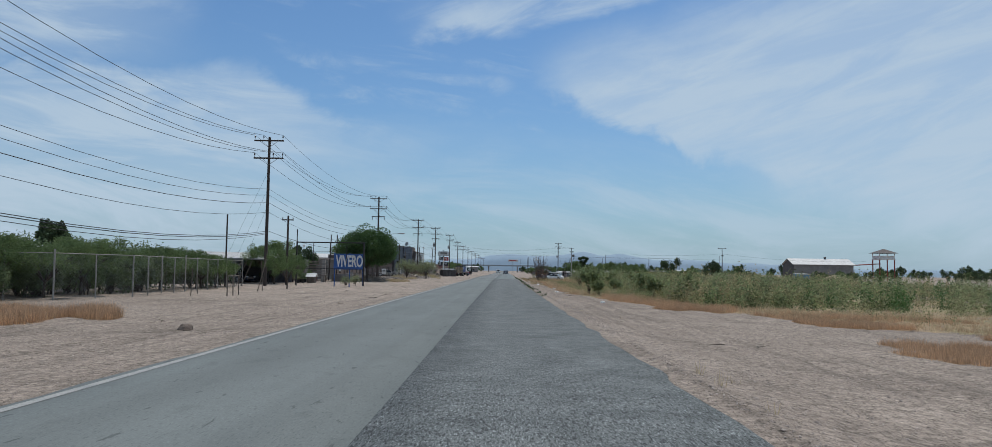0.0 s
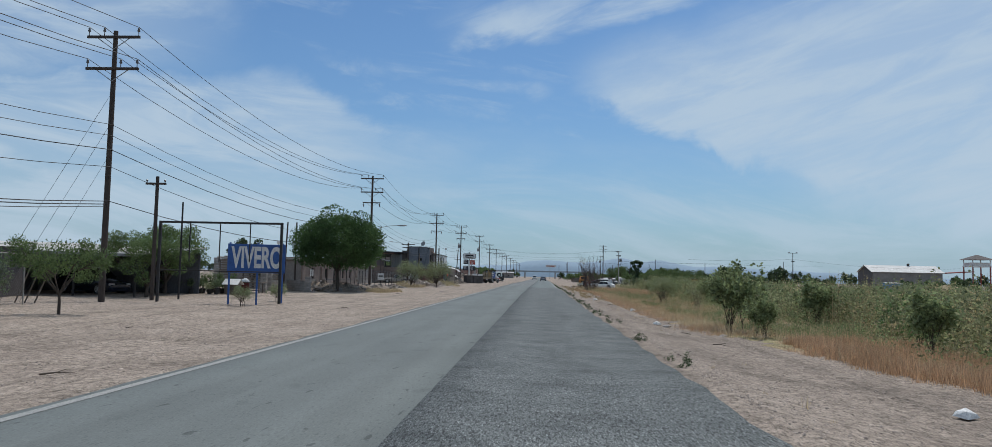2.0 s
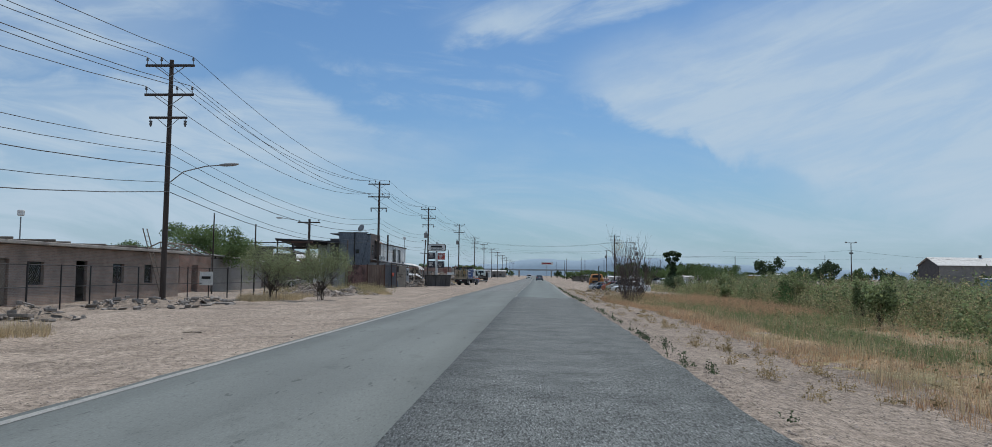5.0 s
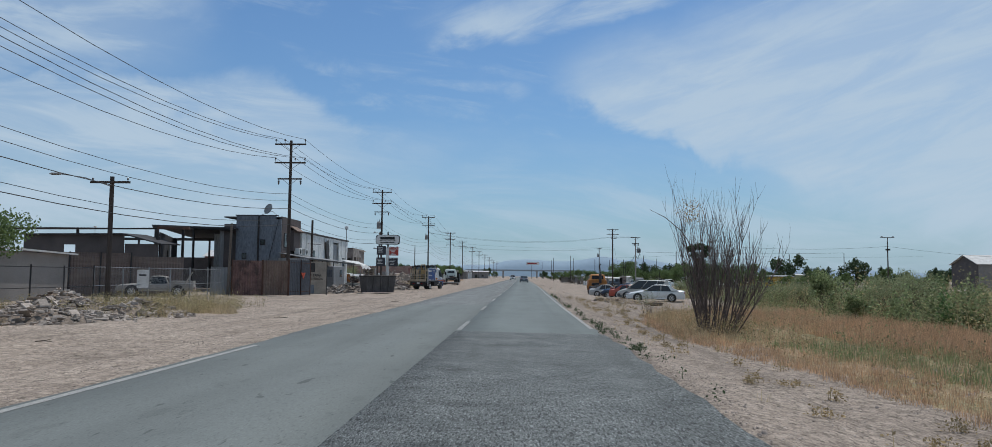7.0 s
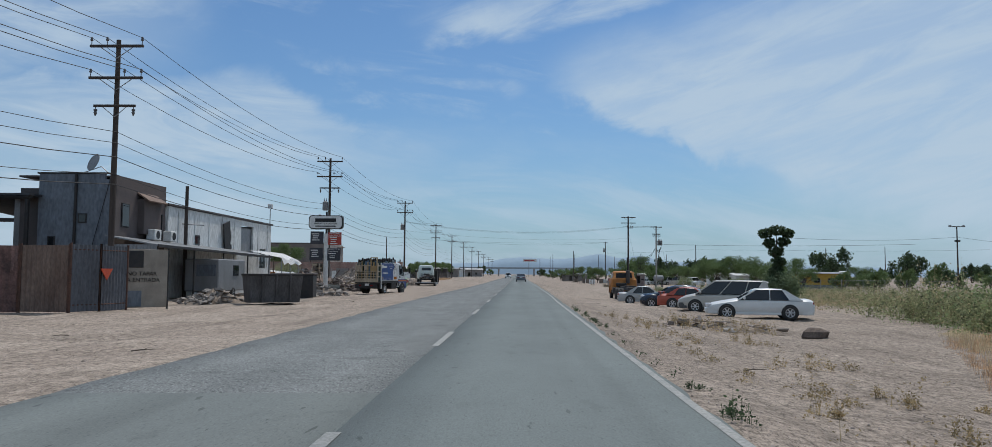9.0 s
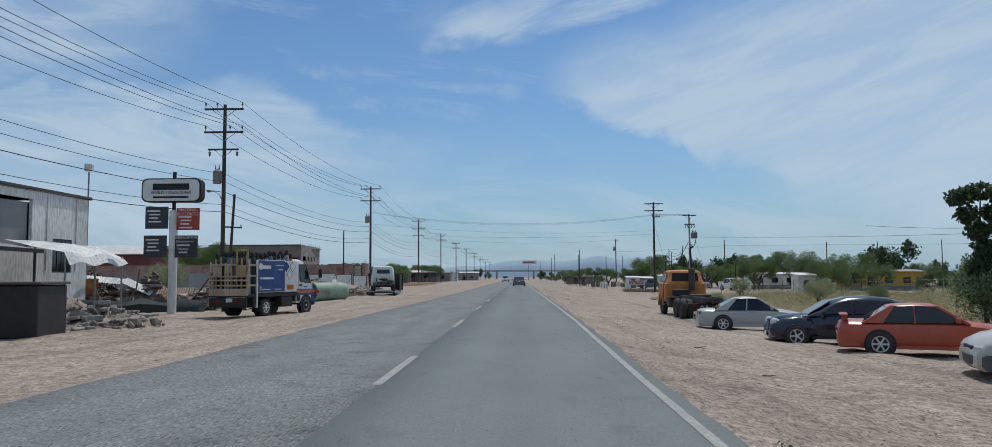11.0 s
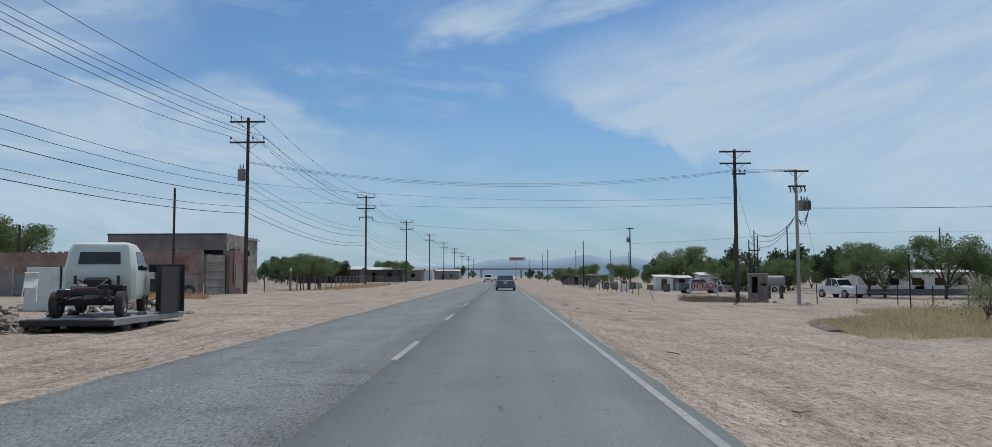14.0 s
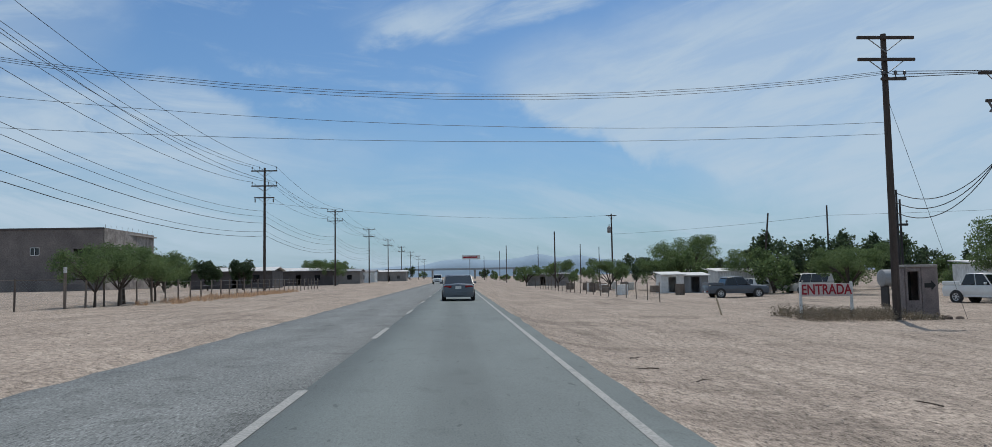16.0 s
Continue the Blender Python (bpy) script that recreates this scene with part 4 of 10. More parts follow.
weeds("dry_weeds", "tall dry brown weed stalks with withered heads", x, y, g, (1.0, 2.2), 0.034, 22, LEAF_DRYWEED, 0.12)
# the growth's low skirts
x, y, g = sow(5200, 8, 40, 41, 175, lambda x, y, g: inside(x + 1.4, y, TALL) & ~inside(x - 2.5, y, TALL), 106, 1.0)
weeds("low_weeds", "knee-high mixed green weeds before the tall growth", x, y, g, (0.3, 1.0), 0.045, 20, LEAF_BROAD, 0.16, 0.006)
NEAR = lambda x, y, g, k=1.0: g.random(len(x)) < np.interp(x - np.interp(y, *FRONT), [0, 2.5, 6, 14], [1.0, 0.9, 0.5, 0.2]) * k
x, y, g = sow(95000, 4.5, 30, 4, 168, lambda x, y, g: inside(x + 0.2, y, FRONT) & ~inside(x - 5.0, y, TALL) & NEAR(x, y, g) & clumpy(x, y, 0.42, -0.6), 107, 0.95)
grass("dry_grass", "short dry tan-brown grass beside the road", x, y, g, (0.06, 0.26), 11, STRAW, 0.2, 0.005)
x, y, g = sow(60000, 5.5, 34, 60, 168, lambda x, y, g: inside(x - 2.0, y, FRONT) & ~inside(x - 5.0, y, TALL) & ((clumpy(x + 9, y, 0.3, 0.0) & (y < 128)) | (np.abs(x - np.interp(y, *FRONT) - 3.6) < 1.5) & (y > 100) & (y < 134)), 109, 0.95)
grass("green_grass", "low green grass and weeds in the field", x, y, g, (0.12, 0.46), 11, GRASS_GREEN, 0.22, 0.006)
x, y, g = sow(15000, 5, 13, 84, 158, lambda x, y, g: inside(x, y, FRONT) & ~inside(x - 1.7 - 0.9 * np.sin(y * 0.4), y, FRONT) & (g.random(len(x)) < np.interp(y, [84, 112, 158], [0.15, 0.8, 1.0])), 112, 1.0)
grass("dry_grass", "shin-high orange-brown dry grass fringing the gravel shoulder", x, y, g, (0.08, 0.28), 10, STRAW, 0.2, 0.005)
x, y, g = sow(9000, 8, 13.5, 41.5, 58, lambda x, y, g: inside(x - 0.1, y, FRONT) & ~inside(x - 0.5, y, TALL) & clumpy(x, y, 0.8, -0.4), 116)
grass("dry_grass", "orange-brown dry grass at the thicket's near corner", x, y, g, (0.14, 0.42), 11, STRAW, 0.2, 0.006)
x, y, g = sow(14000, 10.5, 18, 122, 156, lambda x, y, g: ~inside(x - 0.5, y, TALL) & clumpy(x, y, 0.45, -0.1), 118)
grass("dry_grass", "drifts of orange-brown dry grass out in the field", x, y, g, (0.2, 0.6), 10, STRAW, 0.2, 0.006)
x, y, g = sow(420, 5.9, 9.6, 134, 150, lambda x, y, g: inside(x, y, FRONT) & clumpy(x * 2, y, 0.9, -0.2), 120)
weeds("dry_weeds", "reddish-brown withered weeds round the bare bush", x, y, g, (0.3, 0.95), 0.022, 26, LEAF_DRYWEED, 0.1, 0.005)
x, y, g = sow(34000, 4.5, 30, 20, 168, lambda x, y, g: inside(x - 0.2, y, FRONT) & ~inside(x - 3.0, y, TALL) & NEAR(x, y, g) & clumpy(x, y + 7, 0.5, -0.25), 111, 0.95)
grass("pale_grass", "pale bleached dry grass tufts in the verge", x, y, g, (0.12, 0.5), 12, STRAWPALE, 0.18, 0.005)
x, y, g = sow(7200, 5, 40, 26, 168, lambda x, y, g: inside(x - 1.6, y, FRONT) & ~inside(x - 3.0, y, TALL) & clumpy(x + 3, y, 0.6, 0.0), 113, 0.95)
weeds("low_weeds", "knee-high grey-green weeds in the verge", x, y, g, (0.2, 0.9), 0.034, 20, LEAF_WEED, 0.15, 0.007)
x, y, g = sow(5200, 5, 34, 40, 168, lambda x, y, g: inside(x - 0.5, y, FRONT) & ~inside(x - 2.0, y, TALL) & clumpy(x + 5, y, 0.45, -0.2), 114, 0.95)
weeds("dry_weeds", "knee-high brown dry weeds between grass and thicket", x, y, g, (0.25, 1.1), 0.026, 24, LEAF_DRYWEED, 0.15, 0.006)
x, y, g = sow(1500, 3.0, 6.0, 60, 172, lambda x, y, g: (x < centre(y) + pave_edge(y) + 0.08 + g.exponential(0.16, len(x))) & (x > centre(y) + pave_edge(y) + 0.07) & clumpy(x * 0.2, y, 0.8, -0.1), 152)
weeds("edge_weeds", "small dark tufts of weed along the asphalt edge", x, y, g, (0.08, 0.22), 0.022, 18, LEAF_DARK, 0.06, 0.006)
x, y, g = sow(700, 4.2, 9, 60, 172, lambda x, y, g: (x < np.interp(y, *FRONT)) & (g.random(len(x)) < 0.5), 154)
weeds("edge_weeds", "sparse brown weed stalks on the gravel shoulder", x, y, g, (0.06, 0.22), 0.022, 12, LEAF_DRYWEED, 0.07, 0.005)
x, y, g = sow(120, 0, 1, 46, 176, lambda x, y, g: clumpy(x * 0.1, y, 0.6, -0.45), 156)
x, y, hh = bunched(centre(y) + pave_edge(y) + 0.16 + 0.35 * x ** 2, y, g, (0.04, 0.16), (0.07, 0.22), 7)
weeds("edge_weeds", "dark ragged tufts of weed rooted at the broken asphalt edge", x, y, g, (0.1, 0.3), 0.016, 12, LEAF_DARK, 0.032, 0.005, heights=hh)
x, y, g = sow(150, 4.4, 7.5, 92, 172, lambda x, y, g: (x > centre(y) + pave_edge(y) + 0.3) & (x < np.interp(y, *FRONT) + 0.3), 158)
x, y, hh = bunched(x, y, g, (0.06, 0.22), (0.1, 0.3), 8)
weeds("edge_weeds", "dry reddish-brown weed tufts on the gravel shoulder", x, y, g, (0.1, 0.3), 0.02, 14, LEAF_DRYWEED, 0.05, 0.005, heights=hh)
g = random.Random(301)
for k in range(16):
    yy = 60 + 110 * (k + g.random()) / 16
    xx = float(np.interp(yy, *TALL)) + 1.0 + g.random() ** 1.4 * 12
    plant("creosote", xx, yy, g.uniform(0.6, 0.95), tall=g.uniform(0.8, 1.05), label="wispy grey-green shrub growing out of the weedy field")
# orange-brown patches of dry grass lying out on the bare dirt
for k, (cx, cy, rx, ry) in enumerate(((13.6, 19.5, 3.0, 3.6), (11.2, 40.0, 2.4, 1.6), (17.5, 36.0, 5.0, 3.0), (14.6, 30.5, 2.2, 2.0), (20.0, 24.0, 4.0, 3.0))):
    x, y, g = sow(5200, cx - rx, cx + rx, cy - ry, cy + ry, lambda x, y, g: ((x - cx) / rx) ** 2 + ((y - cy) / ry) ** 2 < 0.7 + 0.3 * np.sin(x * 2.3 + y * 1.1), 161 + k)
    grass("dry_grass", "patch of short orange-brown dry grass on bare dirt", x, y, g, (0.06, 0.3), 10, STRAW, 0.2, 0.005)
# weeds behind the parked cars and the lorry
x, y, g = sow(3000, 19, 60, 178, 262, lambda x, y, g: x > np.interp(y, [178, 200, 235, 262], [20, 19, 20, 27]), 115)
weeds("tall_weeds", "dusty grey-green weeds behind the parked vehicles", x, y, g, (0.5, 1.35), 0.06, 20, LEAF_WEED)
x, y, g = sow(2000, 19, 60, 170, 262, lambda x, y, g: (x > np.interp(y, [170, 200, 235, 262], [21, 19, 20, 26])) & clumpy(x, y, 0.3, -0.1), 117)
weeds("dry_weeds", "dry brown weed stalks behind the parked vehicles", x, y, g, (0.5, 1.5), 0.04, 18, LEAF_DRYWEED, 0.16)
x, y, g = sow(24000, 17, 45, 205, 264, lambda x, y, g: x > np.interp(y, [205, 225, 245, 264], [19, 17.5, 18.5, 24]), 119)
grass("dry_grass", "dry straw-coloured grass patch on the open dirt", x, y, g, (0.2, 0.5), 8, STRAWPALE)
x, y, g = sow(9000, 13.5, 27, 241, 260, lambda x, y, g: (x > np.interp(y, [241, 248, 254, 260], [14.4, 15.0, 19.5, 26])) & (g.random(len(x)) < 0.8), 121)
grass("dry_grass", "dry olive-tan grass beyond the dark berm", x, y, g, (0.12, 0.36), 12, STRAWPALE, 0.2, 0.006)
x, y, g = sow(1500, 14, 34, 243, 264, lambda x, y, g: (x > np.interp(y, [243, 248, 254, 264], [14.8, 15.4, 19.8, 29])) & clumpy(x, y, 0.7, -0.2), 122)
weeds("low_weeds", "shin-high dusty weeds in the dry grass", x, y, g, (0.2, 0.6), 0.03, 20, LEAF_TAN, 0.13, 0.005)
# left-hand verges
for x0, x1, y0, y1, n, lb in ((-22, -10.2, 18.5, 27, 14000, "dry orange-brown grass before the nursery fence"), (-19, -10.5, 138, 150, 4200, "dry straw grass beside the rubble heap"), (-14.5, -11.0, 97, 103, 900, "dry grass round the foot of the tree"),
                              (-17.5, -13.5, 124, 137, 1300, "dry brown grass beside the ruined house"), (-19.5, -13, 214, 226, 2200, "dry brown grass before the rubble"), (-22, -15.8, 256.5, 262, 2400, "dry brown weeds before the brick wall"), (-17.5, -13.8, 286, 330, 2000, "dry grass under the roadside fence")):
    cx, cy, rx, ry = (x0 + x1) / 2, (y0 + y1) / 2, (x1 - x0) / 2, (y1 - y0) / 2
    x, y, g = sow(n, x0, x1, y0, y1, lambda x, y, g: ((x - cx) / rx) ** 2 + ((y - cy) / ry) ** 2 < 0.75 + 0.25 * np.sin(x * 2.1 + y * 1.3), 131 + int(y0))
    grass("dry_grass", lb, x, y, g, (0.2, 0.5), 9, STRAW if y0 < 30 or y0 > 250 else STRAWPALE)
x, y, g = sow(600, 3.9, 6.5, 4, 250, lambda x, y, g: (x < centre(y) + pave_edge(y) + 0.1 + g.exponential(0.5, len(x))) & (x > centre(y) + pave_edge(y) + 0.1), 151)
grass("roadside_grass", "sparse dry grass tufts along the asphalt's edge", x, y, g, (0.08, 0.25), 8, STRAWPALE, 0.1)
x, y, g = sow(900, 16.2, 21.8, 274.6, 279.2, lambda x, y, g: g.random(len(x)) < 0.8, 153)
weeds("low_weeds", "low dull grey-brown weeds round the booth and sign", x, y, g, (0.2, 0.62), 0.032, 24, LEAF_DULL, 0.14)
for x, y, k in ((32.5, 318, 0.8), (36.0, 326, 0.95), (40.5, 322, 0.8), (44.0, 330, 1.0), (29.0, 336, 0.85), (49.0, 326, 0.9), (56.0, 338, 1.0)):
    plant("fartree" if k > 0.88 else "fartree2", x, y, k)

x, y, g = sow(420, -19, -13, 214, 225, lambda x, y, g: clumpy(x, y, 0.9, -0.3), 155)
weeds("dry_weeds", "withered grey-brown weeds before the rubble yard", x, y, g, (0.3, 0.9), 0.026, 22, LEAF_DRYWEED, 0.13, 0.006)
x, y, g = sow(1700, -19, -11.5, 138, 151, lambda x, y, g: clumpy(x, y, 0.8, -0.3), 157)
weeds("dry_weeds", "tall dry weeds and grass heads beside the rubble", x, y, g, (0.3, 0.85), 0.028, 20, LEAF_TAN, 0.13, 0.006)
# the bare many-stemmed bush: stems that rise, bend upright and fork again and again, leaning towards the field
m = M()
g = random.Random(5)


def spray(p, d, length, r, depth):
    """A bending shoot that turns upright and forks."""
    pts, q, way = [Vector(p)], Vector(p), Vector(d).normalized()
    for k in range(4):
        way = (way + Vector((g.uniform(-0.16, 0.16), g.uniform(-0.16, 0.16), 0.13))).normalized()
        q = q + way * length / 4
        pts.append(q.copy())
    m.tube(pts, [r, r * 0.86, r * 0.7, r * 0.52, r * 0.34], 5 if depth > 1 else 3, False)
    if depth:
        for k in range(5 if depth > 1 else 4):
            j = g.choice((1, 2, 3, 3, 4)) if depth > 1 else g.choice((1, 2, 3, 4))
            side = (pts[j] - pts[j - 1]).normalized() + Vector((g.uniform(-0.5, 0.5), g.uniform(-0.5, 0.5), g.uniform(0.1, 0.4)))
            spray(pts[j], side, length * g.uniform(0.34, 0.58), r * 0.5, depth - 1)


for k in range(62):
    u_ = g.random() ** 0.9
    bx, by = -0.55 + 1.05 * u_ + g.uniform(-0.06, 0.06), g.uniform(-0.45, 0.45)
    lean_ = -0.20 + 0.86 * u_ ** 1.5 + g.uniform(-0.12, 0.12)
    hh = (3.5 - 0.7 * u_ ** 2) * g.uniform(0.55, 1.0)
    spray((bx, by, -0.05), (lean_, by * 0.5 + g.uniform(-0.16, 0.16), 1.0), hh, g.uniform(0.012, 0.025), 2)
m.tube([(-0.7, 0, 2.6), (-1.2, -0.1, 3.35), (-1.75, -0.15, 3.8), (-2.25, -0.15, 4.05)], [0.016, 0.014, 0.011, 0.006], 4, False)
bush = thing("bare_bush", on_land(7.6, 138.4), 0, "tall leafless brown bush of many upright stems", "bush")
tagged(part("stem", m, TWIG, bush), kind="stuff")
v, f = leaves(crown_points([(0, 0, 0.35, 1.1, 0.5), (0.7, 0.2, 0.3, 0.9, 0.45), (-0.9, 0, 4.0, 0.5, 0.5)], 2200, 9, 0.2), 0.026, 9)
part("withered_leaves", big_mesh("withered_leaves", v, f, LEAF_DRYWEED), LEAF_DRYWEED, bush)
plant("creosote", 10.0, 91.0, 0.78, label="airy grey-green shrub standing in the dry verge")
plant("twiggy", 10.7, 82.6, 1.0)
plant("twiggy", 6.6, 146.8, 0.7, label="small bare twiggy shrub at the shoulder")
plant("broad", 7.9, 61.2, 1.0)
plant("broad", 8.1, 58.4, 0.55, label="young broad-leaved weed beside the larger one")
gb = random.Random(302)
for k in range(13):
    yy = 44 + 118 * (k + gb.random()) / 13
    plant("broad", float(np.interp(yy, *TALL)) + gb.uniform(-0.6, 4.0), yy, gb.uniform(0.6, 1.05), tall=gb.uniform(0.8, 1.15), label="bushy broad-leaved weed at the edge of the thicket")

# trees and shrubs of the left side
plant("creosote", -12.8, 68.6, 0.34, label="small dry shrub before the nursery sign")
plant("creosote", -13.2, 74.5, 0.36, label="small dry shrub on the dirt by the gates")
for x, y, s, k in ((-23.5, 36, 0.9, "shrub"), (-22.0, 38.5, 0.85, "shrub3"), (-20.8, 41, 0.8, "shrub2"), (-24.5, 40.5, 1.05, "shrub"), (-21.3, 44, 0.9, "shrub3"), (-24, 45.5, 1.0, "shrub2"), (-27, 44, 1.1, "shrub"), (-21.2, 47.5, 0.85, "shrub"), (-23.5, 50, 1.0, "shrub3"), (-27, 50, 1.15, "shrub2"),
                   (-21.6, 52, 0.85, "shrub2"), (-24.3, 54.5, 1.0, "shrub"), (-21.9, 56.5, 0.9, "shrub3"), (-25.5, 59, 1.1, "shrub"), (-22.3, 60.5, 0.9, "shrub2"), (-29, 56, 1.2, "shrub3"), (-30, 47, 1.2, "shrub3"), (-32, 53, 1.2, "shrub"), (-26.0, 37.5, 1.0, "shrub3"), (-29, 40, 1.15, "shrub2"), (-31, 36, 1.1, "shrub"), (-34, 42, 1.2, "shrub3"), (-22.4, 64.0, 0.8, "shrub"), (-25.0, 33.5, 0.9, "shrub3"), (-27.5, 31.0, 1.0, "shrub2")):
    plant(k, x, y, s)
g = random.Random(44)
for k in range(46):
    x, y = -21.4 - 12 * g.random() ** 1.3, g.uniform(30, 63)
    plant(g.choice(("shrub3", "shrub", "shrub2", "shrub3")), x, y, g.uniform(0.62, 1.05), tall=g.uniform(0.8, 1.05))
g = random.Random(46)
for k in range(15):
    yy = 33 + 30 * (k + g.random()) / 15
    plant("feather", -20.6 - g.uniform(0, 3.5), yy, g.uniform(0.75, 0.95), tall=g.uniform(0.85, 1.0), label="slender feathery sapling growing in the nursery row")
plant("euca", -60, 104, 0.82, label="dark ragged tree standing above the nursery")
plant("mesq", -35, 66, 0.8)
plant("mesq", -23.4, 82.5, 0.9, label="drooping green mesquite beside the nursery carport")
plant("mesq2", -21.5, 76.5, 0.82, label="green mesquite spreading behind the steel gantry")
plant("feather", -15.2, 58.5, 0.62, tall=1.2, label="thin green roadside sapling with a slim trunk")
plant("round", -16.2, 98.4, 1.04, 40, tall=1.0)
plant("dark", -25.3, 103.0, 0.88)
plant("mesq2", -28.0, 151.0, 1.35, label="large spreading green mesquite behind the low sheds")
plant("creosote", -12.0, 128.2, 1.15, label="airy grey-green shrub of many stems before the fence")
plant("creosote", -14.7, 128.6, 1.2, label="tall airy grey-green shrub beside the rubble heap")
plant("mesq2", -26.5, 133.0, 0.8)
plant("mesq2", -44.0, 278.0, 1.5, tall=0.95, label="large spreading mesquite beside the red house")
plant("mesq", -40.6, 279.5, 1.2, label="spreading mesquite behind the brick wall")
plant("mesq", -55, 300, 1.2)
plant("creosote", -24.0, 225.0, 1.0)
plant("mesq", -66, 402, 2.2)
for k, (x, y) in enumerate(((-17.2, 285.2), (-16.9, 287.4), (-17.6, 289.8), (-17.1, 292.6), (-18.0, 295.5))):
    plant("feather", x, y, 0.86 + 0.08 * (k % 3), tall=1.0)
for x, y, s in ((-33, 338, 0.85), (-29.5, 343, 0.75), (-26.5, 348, 0.78), (-38, 352, 1.0), (-23.5, 395, 1.0), (-23, 402, 0.95), (-26, 410, 0.9), (-30, 420, 1.1)):
    plant("dark" if y < 350 else "mesq", x, y, s)
# trees of the right side
plant("shrub3", 22.0, 203.3, 1.15, tall=1.0, label="dark bushy evergreen beside the parked cars")
rt = thing("tree", on_land(21.7, 203.7), 0, "slender dark tree with a ragged clumpy top, by the cars", "tree", "trees")
part("trunk", M().tube([(0.15, 0, -0.3), (0.05, 0, 2.2), (0.0, 0, 4.2), (0.1, 0, 5.9)], [0.11, 0.09, 0.06, 0.02], 7).tube([(0, 0, 3.9), (-0.6, 0.1, 4.7), (-0.9, 0, 5.5)], [0.05, 0.035, 0.015], 5).tube([(0, 0, 4.1), (0.7, -0.1, 5.0), (0.9, 0, 5.7)], [0.05, 0.035, 0.015], 5), BARK, rt, smooth=60)
v, f = leaves(crown_points([(0.1, 0, 6.0, 0.75, 0.42), (-0.85, 0, 5.75, 0.55, 0.4), (0.95, 0, 5.8, 0.55, 0.38), (-0.5, 0, 5.0, 0.5, 0.4), (0.6, 0, 5.1, 0.55, 0.4), (0.05, 0.1, 4.3, 0.62, 0.45), (0.2, 0, 3.5, 0.55, 0.5), (0.0, 0, 2.7, 0.65, 0.5), (0.2, 0, 1.7, 0.9, 0.7)], 5200, 97, 0.35), 0.11, 98)
part("crown", big_mesh("crown", v, f, LEAF_DARK), LEAF_DARK, rt)
for x, y, s, k in ((38.7, 293.0, 1.12, "mesq"), (38.0, 288.3, 1.0, "mesq2"), (42.3, 285.6, 1.18, "mesq"), (46.5, 287.5, 1.0, "mesq2"), (49.0, 281.5, 1.1, "mesq"), (36.5, 311.0, 1.0, "mesq2"), (31.5, 342, 1.4, "mesq"), (26.6, 338, 0.9, "mesq2"), (34.5, 330, 0.95, "mesq"), (22, 346, 0.95, "mesq2"), (41, 322, 0.95, "mesq2"), (24.6, 250.5, 0.8, "creosote"),
                   (38, 262, 0.8, "mesq"), (43, 268, 0.78, "mesq2"), (50, 276, 0.75, "mesq"), (66, 318, 0.9, "mesq2"), (78, 318, 0.9, "mesq"), (34, 352, 1.1, "mesq"), (18.5, 372, 1.0, "mesq2"), (15, 392, 0.9, "mesq2"), (27, 225, 0.6, "shrub2"), (25.5, 232, 0.7, "creosote"), (29, 240, 0.8, "creosote"), (17.5, 232, 0.35, "creosote")):
    plant(k, x, y, s)
g = random.Random(77)
for k in range(70):
    y = g.uniform(300, 560)
    x = g.uniform(46, 300) * (1 if k % 4 else 0.8)
    plant("fartree" if g.random() < 0.55 else "fartree2", x, y, g.uniform(0.65, 1.15), tall=g.uniform(0.85, 1.2))
for k in range(26):
    y = g.uniform(430, 900)
    x = (-1 if k % 2 else 1) * g.uniform(16, 90)
    plant("fartree" if g.random() < 0.5 else "fartree2", x, y, g.uniform(0.7, 1.1))
for k in range(16):
    plant("fartree" if g.random() < 0.6 else "fartree2", g.uniform(-260, -60), g.uniform(300, 520), g.uniform(0.8, 1.2))
for k in range(30):
    plant("fartree2" if g.random() < 0.6 else "fartree", g.uniform(52, 150), g.uniform(262, 330), g.uniform(0.5, 0.72), tall=g.uniform(0.8, 1.1))
for k in range(16):
    plant("fartree2" if g.random() < 0.5 else "fartree", g.uniform(-62, -24), g.uniform(352, 470), g.uniform(0.55, 0.8), tall=g.uniform(0.8, 1.1))
for x, y in ((22, 430), (25, 445), (20, 465), (23, 490), (27, 415), (19, 520), (17, 560)):
    plant("fartree2", x, y, 0.6, tall=0.7)

# far mountains
mv, mf = [], []
g = np.random.default_rng(17)
xx = np.linspace(-2600, 3600, 240)
prof = 60 + 38 * np.interp(xx, np.linspace(-2600, 3600, 60), g.random(60)) + 26 * np.interp(xx, np.linspace(-2600, 3600, 24), g.random(24))
prof *= np.interp(xx, [-2600, -900, -200, 100, 500, 1000, 2000, 3600], [0.3, 0.45, 0.75, 1.0, 1.05, 0.75, 0.5, 0.35])
for a, b in zip(xx, prof):
    mv += [(a, 4300, -20), (a, 4360, b * 0.55), (a, 4420, b), (a, 4700, -20)]
ii = np.arange(len(mv)).reshape(-1, 4)
mf = np.concatenate([np.stack([ii[:-1, k], ii[1:, k], ii[1:, k + 1], ii[:-1, k + 1]], -1) for k in range(3)])
# distance haze is painted into the ridge's colour as an even pale blue
MOUNT = mat("haze_tinted_mountain", (0.30, 0.385, 0.465), (0.285, 0.37, 0.45), rough=1.0, scale=0.01, fine=0.05, bump=0, spec=0.0, fine_mix=0.03)
tagged(part("backdrop_mountains", big_mesh("mountains", mv, mf, MOUNT, True), MOUNT), "low far mountains with pale blue haze painted into their colour", "mountains", kind="structure")

# ---------------------------------------------------------------- vehicles
def paint(name, c, rough=0.35, worn=0.86):
    return mat(name, c, tuple(v * worn for v in c), rough=rough, scale=1.2, fine=30, bump=0.02, coat=0.3, fine_mix=0.05, spec=0.5)


